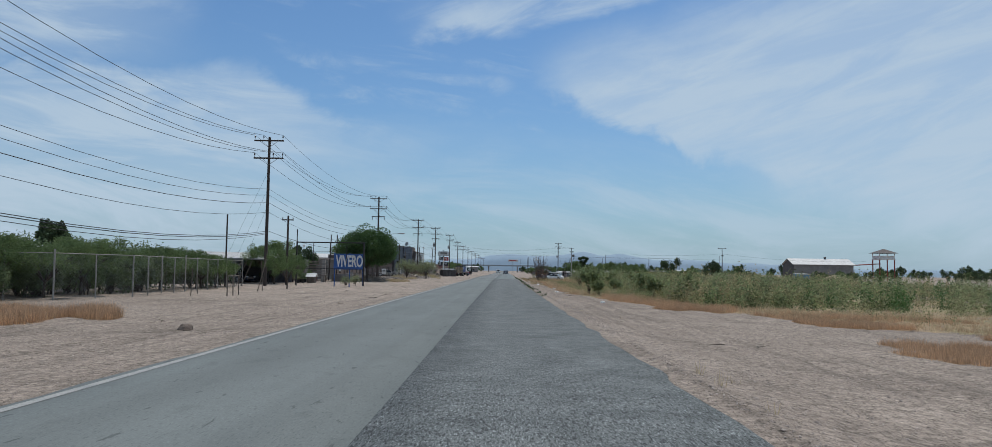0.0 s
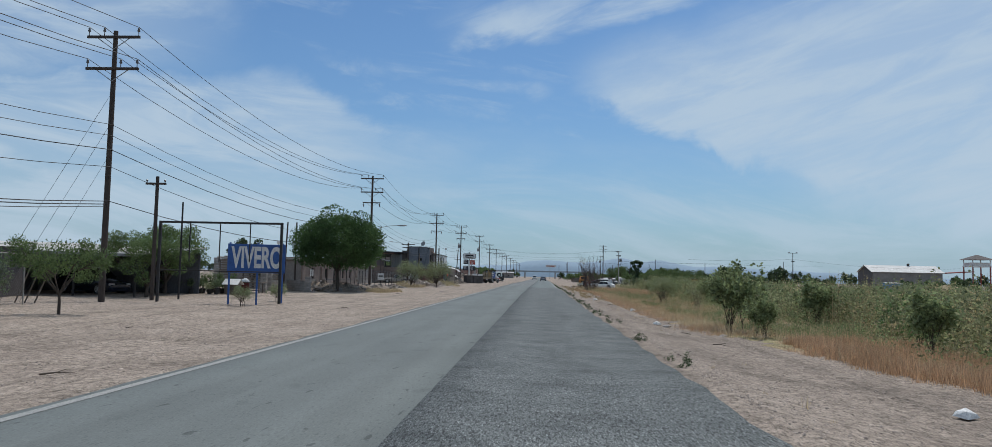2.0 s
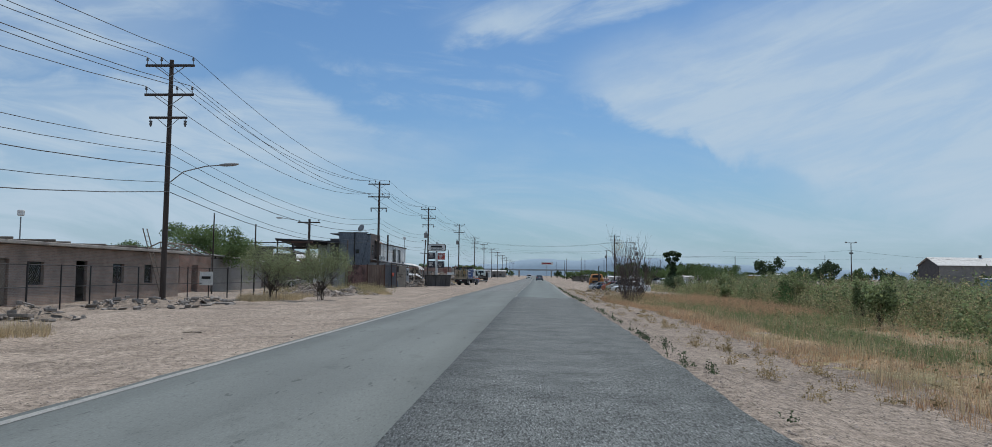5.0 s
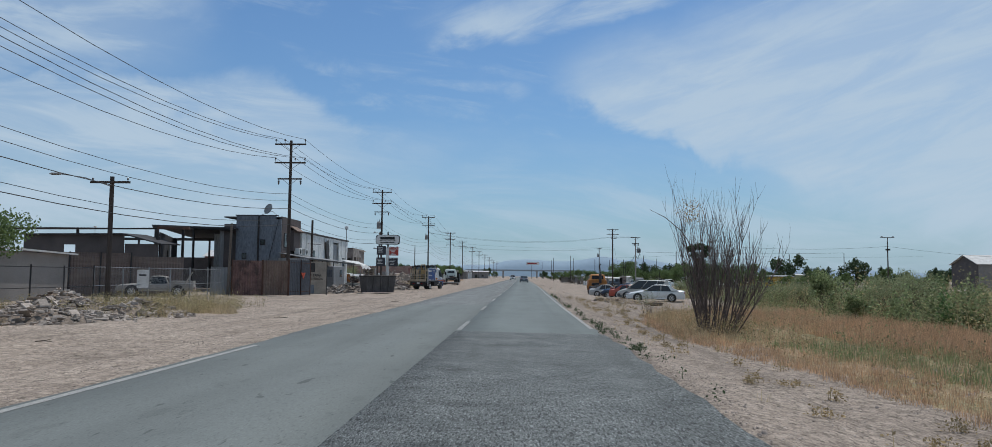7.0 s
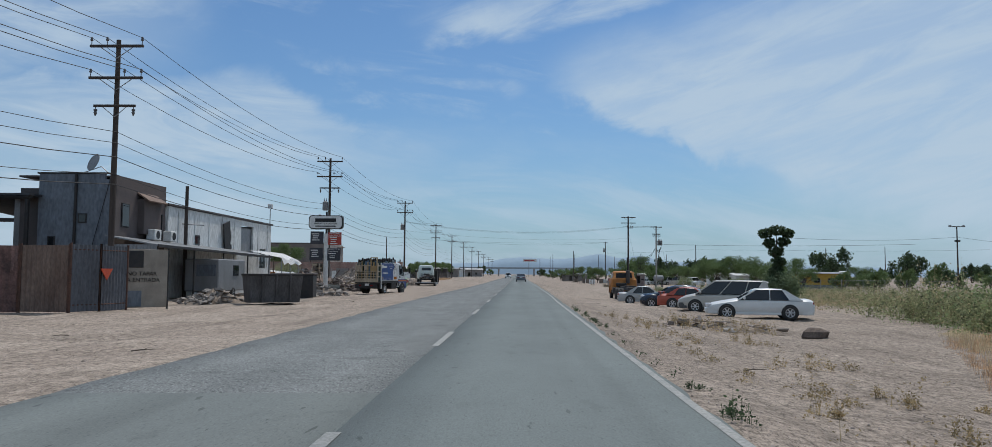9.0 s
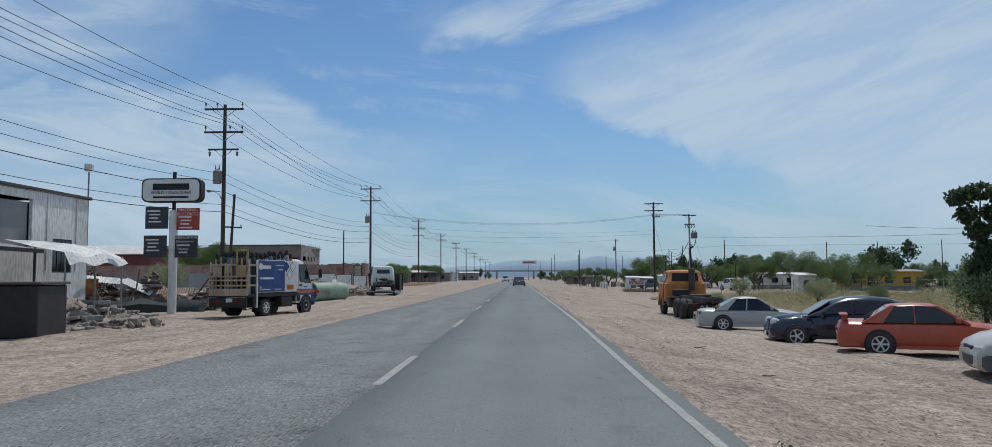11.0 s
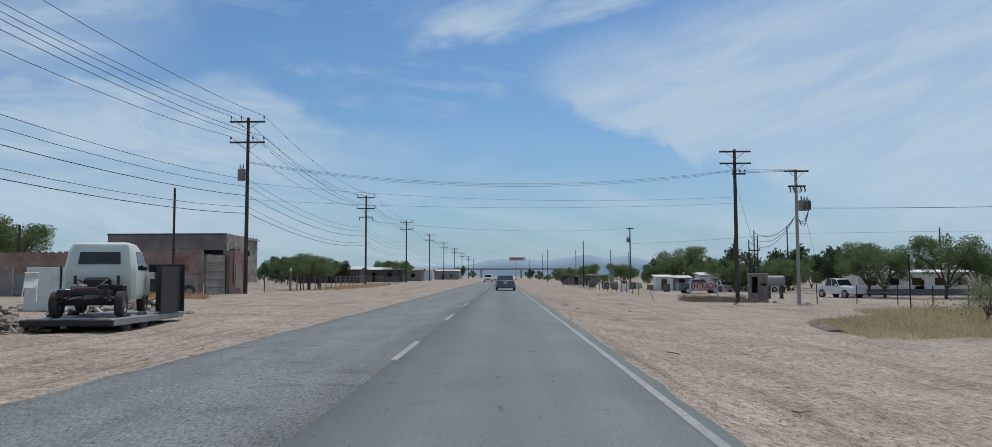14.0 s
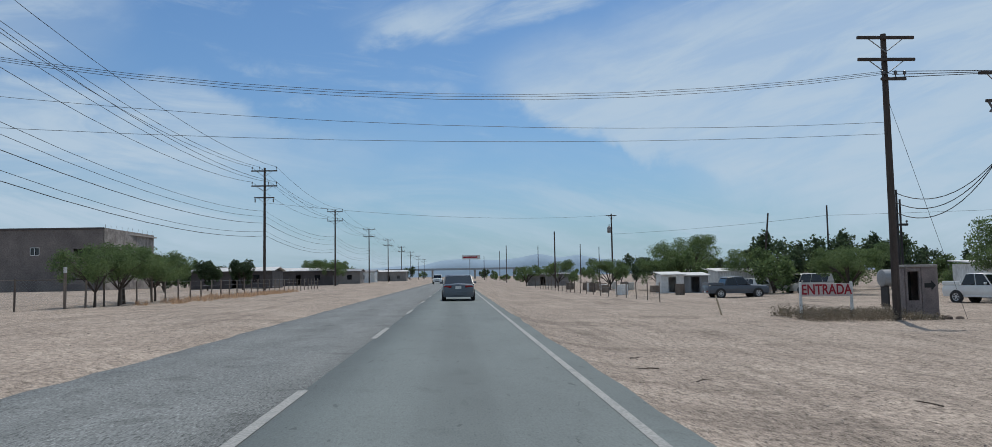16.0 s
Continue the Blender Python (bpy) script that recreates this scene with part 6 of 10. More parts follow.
def orange_lorry():
    c = thing("lorry", on_land(11.0, 213.7), 0, "faded orange cab-over lorry with bare rusty chassis", "lorry")
    w = 1.12
    cab = []
    for z, a, b, k in ((0.72, 2.0, 0.05, 0.93), (0.85, 2.1, 0.0, 1.0), (1.35, 2.12, 0.0, 1.0), (1.72, 2.08, -0.02, 0.98), (1.80, 2.02, 0.06, 0.90), (2.28, 1.72, 0.22, 0.80), (2.40, 1.6, 0.32, 0.74), (2.46, 1.3, 0.6, 0.6)):
        cab.append([(-w * k, b + 0.08, z), (-w * k, a - 0.15, z), (-w * k * 0.85, a, z), (w * k * 0.85, a, z), (w * k, a - 0.15, z), (w * k, b + 0.08, z), (w * k * 0.92, b, z), (-w * k * 0.92, b, z)])
    part("cab", M().loft(cab), P_ORANGE, c, smooth=35)
    part("rear_window", M().slab([(-0.66, 0.075, 1.92), (0.66, 0.075, 1.92), (0.62, 0.165, 2.24), (-0.62, 0.165, 2.24)], 0.03), GLASS, c)
    part("window_rubber", M().slab([(-0.74, 0.06, 1.87), (0.74, 0.06, 1.87), (0.68, 0.17, 2.29), (-0.68, 0.17, 2.29)], 0.02), BLACKPAINT, c)
    for s in (-1, 1):
        f = [(s * 0.985, 0.5, 1.86), (s * 0.985, 1.7, 1.86), (s * 0.90, 1.55, 2.26), (s * 0.90, 0.55, 2.26)]
        part("door_window", M().slab(f if s < 0 else f[::-1], -0.02 if s > 0 else 0.02), GLASS, c)
        part("corner_window", M().slab([(s * 0.985, 0.14, 1.88), (s * 0.985, 0.40, 1.88), (s * 0.905, 0.44, 2.24), (s * 0.905, 0.26, 2.24)][::s], 0.03), GLASS, c)
        part("window_frame", M().tube([(s * 0.995, 0.46, 1.84), (s * 0.995, 1.74, 1.84), (s * 0.91, 1.58, 2.28), (s * 0.91, 0.50, 2.28), (s * 0.995, 0.46, 1.84)], 0.022, 5, False), P_ORANGE, c)
        part("vent_bar", M().tube([(s * 0.995, 1.34, 1.84), (s * 0.91, 1.30, 2.28)], 0.018, 5), P_ORANGE, c)
        part("door_seam", M().tube([(s * 1.125, 0.42, 0.95), (s * 1.125, 0.42, 1.35), (s * 1.10, 0.42, 1.72), (s * 1.0, 0.44, 1.84)], 0.016, 5), BLACKPAINT, c)
        part("door_handle", M().box((s * 1.125, 0.62, 1.55), (0.04, 0.16, 0.05), ch=0.015), CHROME, c)
        part("roof_gutter", M().tube([(s * 0.90, 0.30, 2.33), (s * 0.90, 1.60, 2.33)], 0.02, 5), P_ORANGE, c)
        part("mirror", M().box((s * 1.36, 1.74, 2.0), (0.05, 0.16, 0.42), ch=0.02), BLACKMETAL, c)
        part("step", M().box((s * 1.02, 0.15, 0.62), (0.22, 0.5, 0.05), ch=0.01), GREASY, c)
        arch = M()
        arch.tube([(s * (w + 0.03), 1.0 + 0.62 * math.cos(math.pi * k / 12), 0.55 + 0.62 * math.sin(math.pi * k / 12)) for k in range(13)], 0.045, 6)
        part("wheel_arch", arch, P_ORANGE, c, smooth=60)
        part("arch_liner", M().lathe((s * (w - 0.16), 1.0, 0.55), (s, 0, 0), [(0, 0.60), (0.12, 0.58), (0.122, 0.2)], 20), BLACKPAINT, c)
        wheel(c, s * (w - 0.12), 1.0, 0.50, 0.50, 0.26, s, RUST, 0)
        for ya in (-2.75, -4.05):
            wheel(c, s * (w - 0.10), ya, 0.50, 0.50, 0.26, s, RUST, 0)
            wheel(c, s * (w - 0.40), ya, 0.50, 0.50, 0.26, s, RUST, 0)
        part("chassis_rail", M().box((s * 0.42, -2.6, 0.98), (0.09, 6.6, 0.28)), GREASY, c)
        part("mirror_arm", M().tube([(s * 0.95, 1.7, 2.2), (s * 1.35, 1.75, 2.25), (s * 1.35, 1.75, 1.75), (s * 1.0, 1.7, 1.7)], 0.015, 5), BLACKMETAL, c)
        part("tail_lamp_board", M().box((s * 0.75, -5.25, 0.72), (0.62, 0.05, 0.2)), BLACKPAINT, c)
        part("tail_lamp", M().lathe((s * 0.75, -5.28, 0.72), (0, -1, 0), [(0, 0.075), (0.02, 0.07)], 12), REDLENS, c)
    for ya in (-0.3, -1.5, -2.75, -4.05, -5.3):
        part("cross_member", M().box((0, ya, 0.98), (0.84, 0.12, 0.2)), GREASY, c)
    for ya in (-2.75, -4.05):
        part("axle", M().tube([(-0.9, ya, 0.5), (0.9, ya, 0.5)], 0.11, 8), BLACKMETAL, c)
    part("fuel_tank", M().box((-0.86, -0.75, 0.72), (0.5, 0.95, 0.5), ch=0.08), BLACKMETAL, c)
    part("tank_step", M().box((-0.86, -0.75, 1.0), (0.56, 1.0, 0.05)), GREASY, c)
    part("fuel_tank", M().box((0.86, -0.75, 0.72), (0.5, 0.95, 0.5), ch=0.08), BLACKMETAL, c)
    part("battery_box", M().box((-0.3, -0.35, 1.25), (0.9, 0.4, 0.32), ch=0.03), BLACKMETAL, c)
    part("silencer", M().lathe((0.30, -0.22, 1.35), (0, 0, 1), [(0, 0.08), (0.05, 0.17), (1.15, 0.17), (1.2, 0.08)], 14), GREASY, c, smooth=40)
    part("exhaust_pipe", M().tube([(0.30, -0.22, 2.5), (0.28, -0.22, 3.0), (0.24, -0.22, 3.5), (0.27, -0.25, 3.66), (0.40, -0.3, 3.74)], 0.055, 9), BLACKMETAL, c, smooth=60)
    part("front_bumper", M().box((0, 2.28, 0.62), (2.2, 0.14, 0.26), ch=0.04), BLACKMETAL, c)
    part("fifth_wheel", M().box((0, -3.4, 1.17), (0.9, 1.0, 0.08), ch=0.03), GREASY, c)
    part("cab_light", M().box((0, 1.35, 2.47), (0.5, 0.08, 0.06), ch=0.02), ORANGELENS, c)
    c.matrix_basis = c.matrix_basis @ Matrix.Diagonal((1.04, 1.04, 1.04, 1))
    return c


orange_lorry()


def gas_lorry():
    """Small delivery lorry with a caged load of gas cylinders."""
    rx, ry, fx, fy = -9.52, 202.8, -8.62, 205.7
    ang = math.degrees(math.atan2(-(fx - rx), fy - ry))
    mx, my = (rx + fx) / 2, (ry + fy) / 2
    # the wheels' right side is known; the lorry's middle lies 0.85 m to its left
    lx, ly = -math.cos(radians(ang)), -math.sin(radians(ang))
    c = thing("lorry", on_land(mx + lx * 0.85, my + ly * 0.85), ang, "white and blue delivery lorry carrying caged gas cylinders", "lorry")
    w = 0.98
    f, r_ = 1.55, -1.5
    cab = []
    for z, a, b, k in ((0.50, f + 0.66, f - 0.74, 0.95), (0.62, f + 0.74, f - 0.74, 1.0), (1.32, f + 0.74, f - 0.74, 1.0), (1.46, f + 0.68, f - 0.74, 0.99), (2.26, f + 0.22, f - 0.72, 0.92), (2.44, f + 0.02, f - 0.66, 0.86), (2.52, f - 0.14, f - 0.5, 0.7)):
        cab.append([(-w * k, b, z), (-w * k, a - 0.18, z), (-w * k * 0.84, a, z), (w * k * 0.84, a, z), (w * k, a - 0.18, z), (w * k, b, z)])
    part("cab", M().loft(cab), P_WHITE, c, smooth=35)
    for s in (-1, 1):
        q = [(s * 0.985, f - 0.50, 1.50), (s * 0.985, f + 0.06, 1.42), (s * 0.985, f + 0.40, 1.42), (s * 0.93, f + 0.02, 2.28), (s * 0.925, f - 0.46, 2.28)]
        win = part("door_window", M().slab(q if s > 0 else q[::-1], 0.02), GLASS, c)
        rim = [Vector(p) + Vector((s * 0.008, 0, 0)) for p in q]
        part("window_seal", M().tube(rim + [rim[0]], 0.018, 5, False), BLACKPAINT, win)
        part("door_seam", M().tube([(s * 0.986, f - 0.60, 0.82), (s * 0.986, f - 0.60, 1.4), (s * 0.93, f - 0.56, 2.34)], 0.008, 4), BLACKPAINT, c)
        part("door_seam", M().tube([(s * 0.986, f + 0.50, 0.86), (s * 0.986, f + 0.50, 1.4)], 0.008, 4), BLACKPAINT, c)
        part("door_lettering_bar", M().box((s * 0.99, f - 0.05, 1.24), (0.012, 0.30, 0.05), ch=0.003), BLUEPAINT, c)
        part("blue_band", M().box((s * 0.985, f, 0.91), (0.03, 1.46, 0.10), ch=0.005), P_BLUE, c)
        part("blue_fender", M().box((s * 0.985, f + 0.58, 0.70), (0.03, 0.30, 0.32), ch=0.01), P_BLUE, c)
        part("blue_fender", M().box((s * 0.985, f - 0.61, 0.72), (0.03, 0.24, 0.28), ch=0.01), BLACKMETAL, c)
        part("orange_stripe", M().box((s * 0.99, f, 1.03), (0.03, 1.46, 0.12), ch=0.005), P_STRIPE, c)
        part("blue_stripe", M().box((s * 0.988, f, 1.12), (0.03, 1.46, 0.05), ch=0.005), P_BLUE, c)
        part("door_handle", M().box((s * 1.0, f - 0.46, 1.32), (0.03, 0.20, 0.09), ch=0.02), BLACKPAINT, c)
        part("mirror", M().box((s * 1.34, f + 0.66, 1.86), (0.17, 0.07, 0.40), ch=0.03), BLACKPAINT, c)
        part("mirror_arm", M().tube([(s * 0.9, f + 0.5, 1.5), (s * 1.34, f + 0.66, 1.62), (s * 1.34, f + 0.66, 2.1)], 0.014, 5), BLACKPAINT, c)
        part("wheel_arch", M().lathe((s * 0.80, f, 0.42), (s, 0, 0), [(0, 0.47), (0.20, 0.47), (0.202, 0.3)], 20), BLACKPAINT, c)
        wheel(c, s * 0.925, f, 0.38, 0.38, 0.2, s, WHITEPAINT, 6)
        wheel(c, s * 0.87, r_, 0.38, 0.38, 0.2, s, WHITEPAINT, 6)
        wheel(c, s * 0.62, r_, 0.38, 0.38, 0.2, s, WHITEPAINT, 0)
        part("chassis_rail", M().box((s * 0.36, -0.8, 0.66), (0.08, 4.0, 0.18)), BLACKMETAL, c)
        part("side_box", M().box((s * 0.75, 0.05, 0.60), (0.45, 0.85, 0.46), ch=0.03), BLACKMETAL, c)
        part("rear_box", M().box((s * 0.78, -2.25, 0.62), (0.40, 0.34, 0.42), ch=0.03), BLACKMETAL, c)
        part("mudflap", M().box((s * 0.78, -1.98, 0.45), (0.42, 0.03, 0.5), ch=0.01), BLACKPAINT, c)
        part("headlight", M().box((s * 0.72, f + 0.72, 0.80), (0.36, 0.08, 0.2), ch=0.03), CLEARLENS, c)
        part("tail_lamp", M().box((s * 0.5, -2.86, 0.66), (0.22, 0.05, 0.1)), REDLENS, c)
        side = part("side_board", M().box((s * 0.97, -0.72, 1.73), (0.05, 2.98, 1.40), ch=0.01), WHITEPAINT, c)
        part("blue_panel", M().box((s * 1.0, -1.20, 1.74), (0.02, 1.98, 1.36), ch=0.004), P_BLUE, side, "blue painted advertising panel")
        part("pale_mark", M().box((s * 1.012, -1.60, 2.12), (0.01, 0.66, 0.15), ch=0.003), WHITEPAINT, side)
        part("pale_mark", M().box((s * 1.012, -1.55, 1.64), (0.01, 0.98, 0.08), ch=0.003), WHITEPAINT, side)
        part("pale_mark", M().box((s * 1.012, -0.62, 2.20), (0.01, 0.62, 0.03), ch=0.002), WHITEPAINT, side)
        part("pale_mark", M().box((s * 1.012, -0.55, 2.02), (0.01, 0.32, 0.05), ch=0.002), WHITEPAINT, side)
        part("pale_mark", M().box((s * 1.012, -1.62, 1.16), (0.01, 0.62, 0.035), ch=0.002), WHITEPAINT, side)
        part("pale_mark", M().box((s * 1.012, -0.72, 1.16), (0.01, 0.52, 0.03), ch=0.002), WHITEPAINT, side)
        part("pale_mark", M().lathe((s * 1.008, -2.0, 2.14), (s, 0, 0), [(0, 0.15), (0.008, 0.14)], 14), WHITEPAINT, side)
        part("dark_picture", M().box((s * 1.012, -0.98, 1.70), (0.01, 0.18, 0.62), ch=0.003), BLUEPAINT, side)
        part("dark_picture", M().box((s * 1.012, -0.70, 1.58), (0.01, 0.24, 0.42), ch=0.003), BLUEPAINT, side)
        part("tan_mark", M().box((s * 1.012, -2.0, 1.22), (0.01, 0.16, 0.20), ch=0.003), PALEWOOD, side)
        for k, (yy, zz) in enumerate(((-0.10, 2.16), (0.40, 2.16), (0.16, 1.80))):
            part("warning_diamond", M().box((s * 1.0, yy, zz), (0.012, 0.34, 0.34), ch=0.002, tilt=Matrix.Rotation(radians(45), 4, "X")), BLACKPAINT if k == 0 else GREYSHEET, side)
            part("diamond_face", M().box((s * 1.004, yy, zz), (0.014, 0.28, 0.28), ch=0.002, tilt=Matrix.Rotation(radians(45), 4, "X")), P_BLUE if k == 0 else WHITEPAINT, side)
        part("orange_label", M().box((s * 1.0, 0.24, 1.24), (0.012, 0.52, 0.22), ch=0.003), ORANGELENS, side)
        part("corner_post", M().box((s * 0.99, -2.24, 1.40), (0.09, 0.07, 2.0), ch=0.01), WHITEPAINT, c)
        part("gap_board", M().box((s * 0.8, f - 0.84, 1.05), (0.3, 0.10, 0.9), ch=0.02), BLACKMETAL, c)
    part("windscreen", M().slab([(-0.8, f + 0.73, 1.46), (0.8, f + 0.73, 1.46), (0.74, f + 0.28, 2.24), (-0.74, f + 0.28, 2.24)][::-1], 0.02), GLASS, c)
    part("load_bed", M().box((0, -0.98, 0.92), (1.96, 3.75, 0.16), ch=0.01), BLACKMETAL, c)
    part("front_bumper", M().box((0, f + 0.74, 0.50), (1.96, 0.16, 0.26), ch=0.04), P_BLUE, c)
    part("rear_frame", M().box((0, -2.84, 0.62), (1.9, 0.08, 0.40), ch=0.01), BLACKMETAL, c)
    part("number_plate", M().box((0.1, -2.90, 0.72), (0.32, 0.02, 0.16), ch=0.004), WHITEPAINT, c)
    part("warning_flag", M().slab([(1.05, f + 0.75, 0.82), (1.05, f + 1.15, 0.98), (1.05, f + 0.75, 1.16)], 0.02), REDPAINT, c)
    # the timber cage at the back
    cage = part("rear_rack", M().box((0, -2.84, 1.06), (1.94, 0.06, 0.30), ch=0.01), PALEWOOD, c, "pale wooden tail rack")
    for z in (1.34, 1.56, 1.72):
        part("rail", M().box((0, -2.86, z), (1.94, 0.05, 0.07)), PALEWOOD, cage)
    for x in (-0.95, -0.02, 0.95):
        part("upright", M().box((x, -2.83, 1.42), (0.08, 0.06, 1.0)), PALEWOOD, cage)
    YELLOW = mat("yellow_brown_timber", (0.42, 0.30, 0.14), (0.30, 0.21, 0.11), rough=0.8, scale=3)
    for x, z1 in ((-0.95, 2.35), (-0.68, 2.45), (-0.42, 2.55), (-0.2, 2.3), (0.1, 2.5), (0.34, 2.86), (0.62, 2.5), (0.86, 2.86), (0.97, 2.4)):
        part("slat", M().box((x, -2.78 + 0.05 * (z1 > 2.8), (z1 + 0.98) / 2), (0.09, 0.04, z1 - 0.98)), PALEWOOD if z1 < 2.5 else YELLOW, cage)
    part("slat", M().box((-0.3, -2.80, 2.22), (1.3, 0.04, 0.08)), PALEWOOD, cage)
    part("slat", M().box((0.6, -2.73, 2.83), (0.6, 0.04, 0.07)), YELLOW, cage)
    part("wooden_panel", M().box((-0.05, -2.76, 2.05), (0.36, 0.03, 0.42), ch=0.005), PALEWOOD, cage)
    part("wooden_panel", M().box((0.6, -2.80, 1.95), (0.5, 0.03, 0.5), ch=0.005), YELLOW, cage)
    part("wooden_panel", M().box((-0.62, -2.80, 1.93), (0.4, 0.03, 0.45), ch=0.005), PALEWOOD, cage)
    for s in (-1, 1):
        for z in (1.35, 1.75, 2.2):
            part("side_rail", M().box((s * 0.97, -2.55, z), (0.05, 0.55, 0.08)), PALEWOOD, cage)
    tops = (mat("dark_green_cylinder", (0.02, 0.04, 0.03), rough=0.5), mat("orange_cylinder", (0.4, 0.12, 0.04), rough=0.5), mat("grey_cylinder", (0.25, 0.27, 0.28), rough=0.5), mat("blue_grey_cylinder", (0.10, 0.15, 0.20), rough=0.5))
    CAP = mat("dark_valve_cap", (0.03, 0.025, 0.022), rough=0.7)
    g = random.Random(3)
    for i in range(6):
        for j in range(11):
            x, y = -0.8 + i * 0.32, -2.58 + j * 0.31
            if (abs(x) < 0.5 and 2 < j < 9 and g.random() < 0.5) or (j > 8 and i < 2):
                continue
            h = 1.62 + g.uniform(-0.10, 0.06) + (0.08 if j > 7 else 0)
            cyl = part("gas_cylinder", M().lathe((x, y, 1.0), (0, 0, 1), [(0, 0.11), (0.03, 0.125), (h - 0.25, 0.125), (h - 0.1, 0.09), (h - 0.03, 0.045)], 9), tops[1 if (j > 9 or (j == 1 and i == 3)) else g.choice((0, 3, 0, 2, 3, 2, 3, 2, 0))], c, smooth=40)
            part("valve_cap", M().lathe((x, y, 1.0 + h - 0.05), (0, 0, 1), [(0, 0.06), (0.02, 0.075), (0.16, 0.07), (0.21, 0.04)], 8), CAP, cyl, smooth=40)
    return c


gas_lorry()


def stripped_cab():
    """White cab with a bare axle frame standing on a low trailer."""
    t = thing("flatbed_trailer", on_land(-9.9, 235.4), 2, "low flat steel trailer with a tall dark front board", "trailer")
    part("deck", M().box((0, 0.75, 0.30), (2.2, 4.9, 0.10), ch=0.02), STEEL, t)
    for s in (-1, 1):
        part("side_rail", M().box((s * 1.12, 0.75, 0.24), (0.08, 4.9, 0.18)), GREYSHEET, t)
        for y in (-0.6, 0.5):
            wheel(t, s * 0.98, y, 0.16, 0.30, 0.18, s, STEEL, 0)
    part("tail_beam", M().box((0, -1.75, 0.24), (2.4, 0.12, 0.16), ch=0.02), BLACKMETAL, t)
    part("front_board", M().box((0.85, 2.9, 1.1), (0.9, 0.06, 1.5), ch=0.01), BLACKMETAL, t, "tall dark steel board")
    part("front_board", M().box((1.18, 2.1, 1.05), (0.05, 1.6, 1.4), ch=0.01), BLACKMETAL, t, "tall dark steel board")
    c = thing("van_cab", (0, 0, 0), 0, "cream-white van cab with its rear axle bare", "van")
    bx, by, bz = on_land(-9.8, 235.4)
    c.matrix_basis = pose(bx - 0.15, by, bz + 0.36, 0, 0, 13) @ Matrix.Diagonal((1.12, 1.12, 1.12, 1))
    w = 0.86
    cab = []
    for z, a, b, k in ((0.38, 1.9, 0.12, 0.95), (0.5, 1.98, 0.05, 1.0), (1.0, 1.95, 0.0, 1.0), (1.15, 1.75, 0.02, 0.99), (1.65, 1.15, 0.12, 0.90), (1.80, 0.95, 0.2, 0.82), (1.86, 0.75, 0.35, 0.66)):
        cab.append([(-w * k, b + 0.12, z), (-w * k, a - 0.2, z), (-w * k * 0.8, a, z), (w * k * 0.8, a, z), (w * k, a - 0.2, z), (w * k, b + 0.12, z), (w * k * 0.88, b, z), (-w * k * 0.88, b, z)])
    part("cab", M().loft(cab), P_CREAM, c, smooth=35)
    part("rear_window", M().slab([(-0.5, 0.015, 1.30), (0.5, 0.015, 1.30), (0.47, 0.10, 1.60), (-0.47, 0.10, 1.60)], 0.03), GLASS, c)
    for s in (-1, 1):
        q = [(s * 0.86, 0.35, 1.14), (s * 0.86, 1.45, 1.14), (s * 0.79, 1.05, 1.62), (s * 0.79, 0.4, 1.62)]
        part("door_window", M().slab(q if s > 0 else q[::-1], 0.02), GLASS, c)
        part("mirror", M().box((s * 1.02, 1.35, 1.2), (0.2, 0.08, 0.22), ch=0.03), BLACKPAINT, c)
        wheel(c, s * 0.76, 1.35, 0.3, 0.30, 0.18, s, STEEL, 5)
        wheel(c, s * 0.72, -0.75, 0.3, 0.32, 0.2, s, STEEL, 5)
        part("frame_rail", M().box((s * 0.42, -0.6, 0.55), (0.08, 1.6, 0.14)), BLACKMETAL, c)
        part("roll_post", M().tube([(s * 0.5, -0.15, 0.55), (s * 0.5, -0.15, 1.0)], 0.035, 6), BLACKMETAL, c)
    part("axle", M().tube([(-0.72, -0.75, 0.32), (-0.2, -0.75, 0.36), (0.2, -0.75, 0.36), (0.72, -0.75, 0.32)], [0.05, 0.09, 0.09, 0.05], 8), BLACKMETAL, c)
    for k, (x, y, z, sx, sy, sz) in enumerate(((-0.3, -0.55, 0.66, 0.3, 0.4, 0.24), (0.32, -0.75, 0.7, 0.22, 0.3, 0.2), (0.0, -1.05, 0.64, 0.5, 0.16, 0.16), (-0.5, -1.0, 0.62, 0.16, 0.5, 0.12), (0.55, -0.3, 0.66, 0.14, 0.5, 0.22))):
        part("bracket", M().box((x, y, z), (sx, sy, sz), 12 * k, 0.03), (STEEL, BLACKMETAL, RUST)[k % 3], c)
    for s in (-1, 1):
        part("spring", M().tube([(s * 0.55, -1.25, 0.5), (s * 0.55, -0.75, 0.40), (s * 0.55, -0.25, 0.5)], 0.035, 5), RUST, c)
        part("hose", M().tube([(s * 0.25, -0.1, 0.8), (s * 0.35, -0.5, 0.9), (s * 0.2, -0.9, 0.72)], 0.018, 5), BLACKPAINT, c)
    part("gear_case", M().box((0.05, -0.4, 0.52), (0.5, 0.6, 0.3), ch=0.08), STEEL, c)
    part("rear_beam", M().box((0, -1.3, 0.6), (1.1, 0.1, 0.12)), BLACKMETAL, c)
    part("engine_cover", M().box((0, -0.05, 0.8), (0.6, 0.35, 0.3), ch=0.06), BLACKMETAL, c)
    return c


stripped_cab()

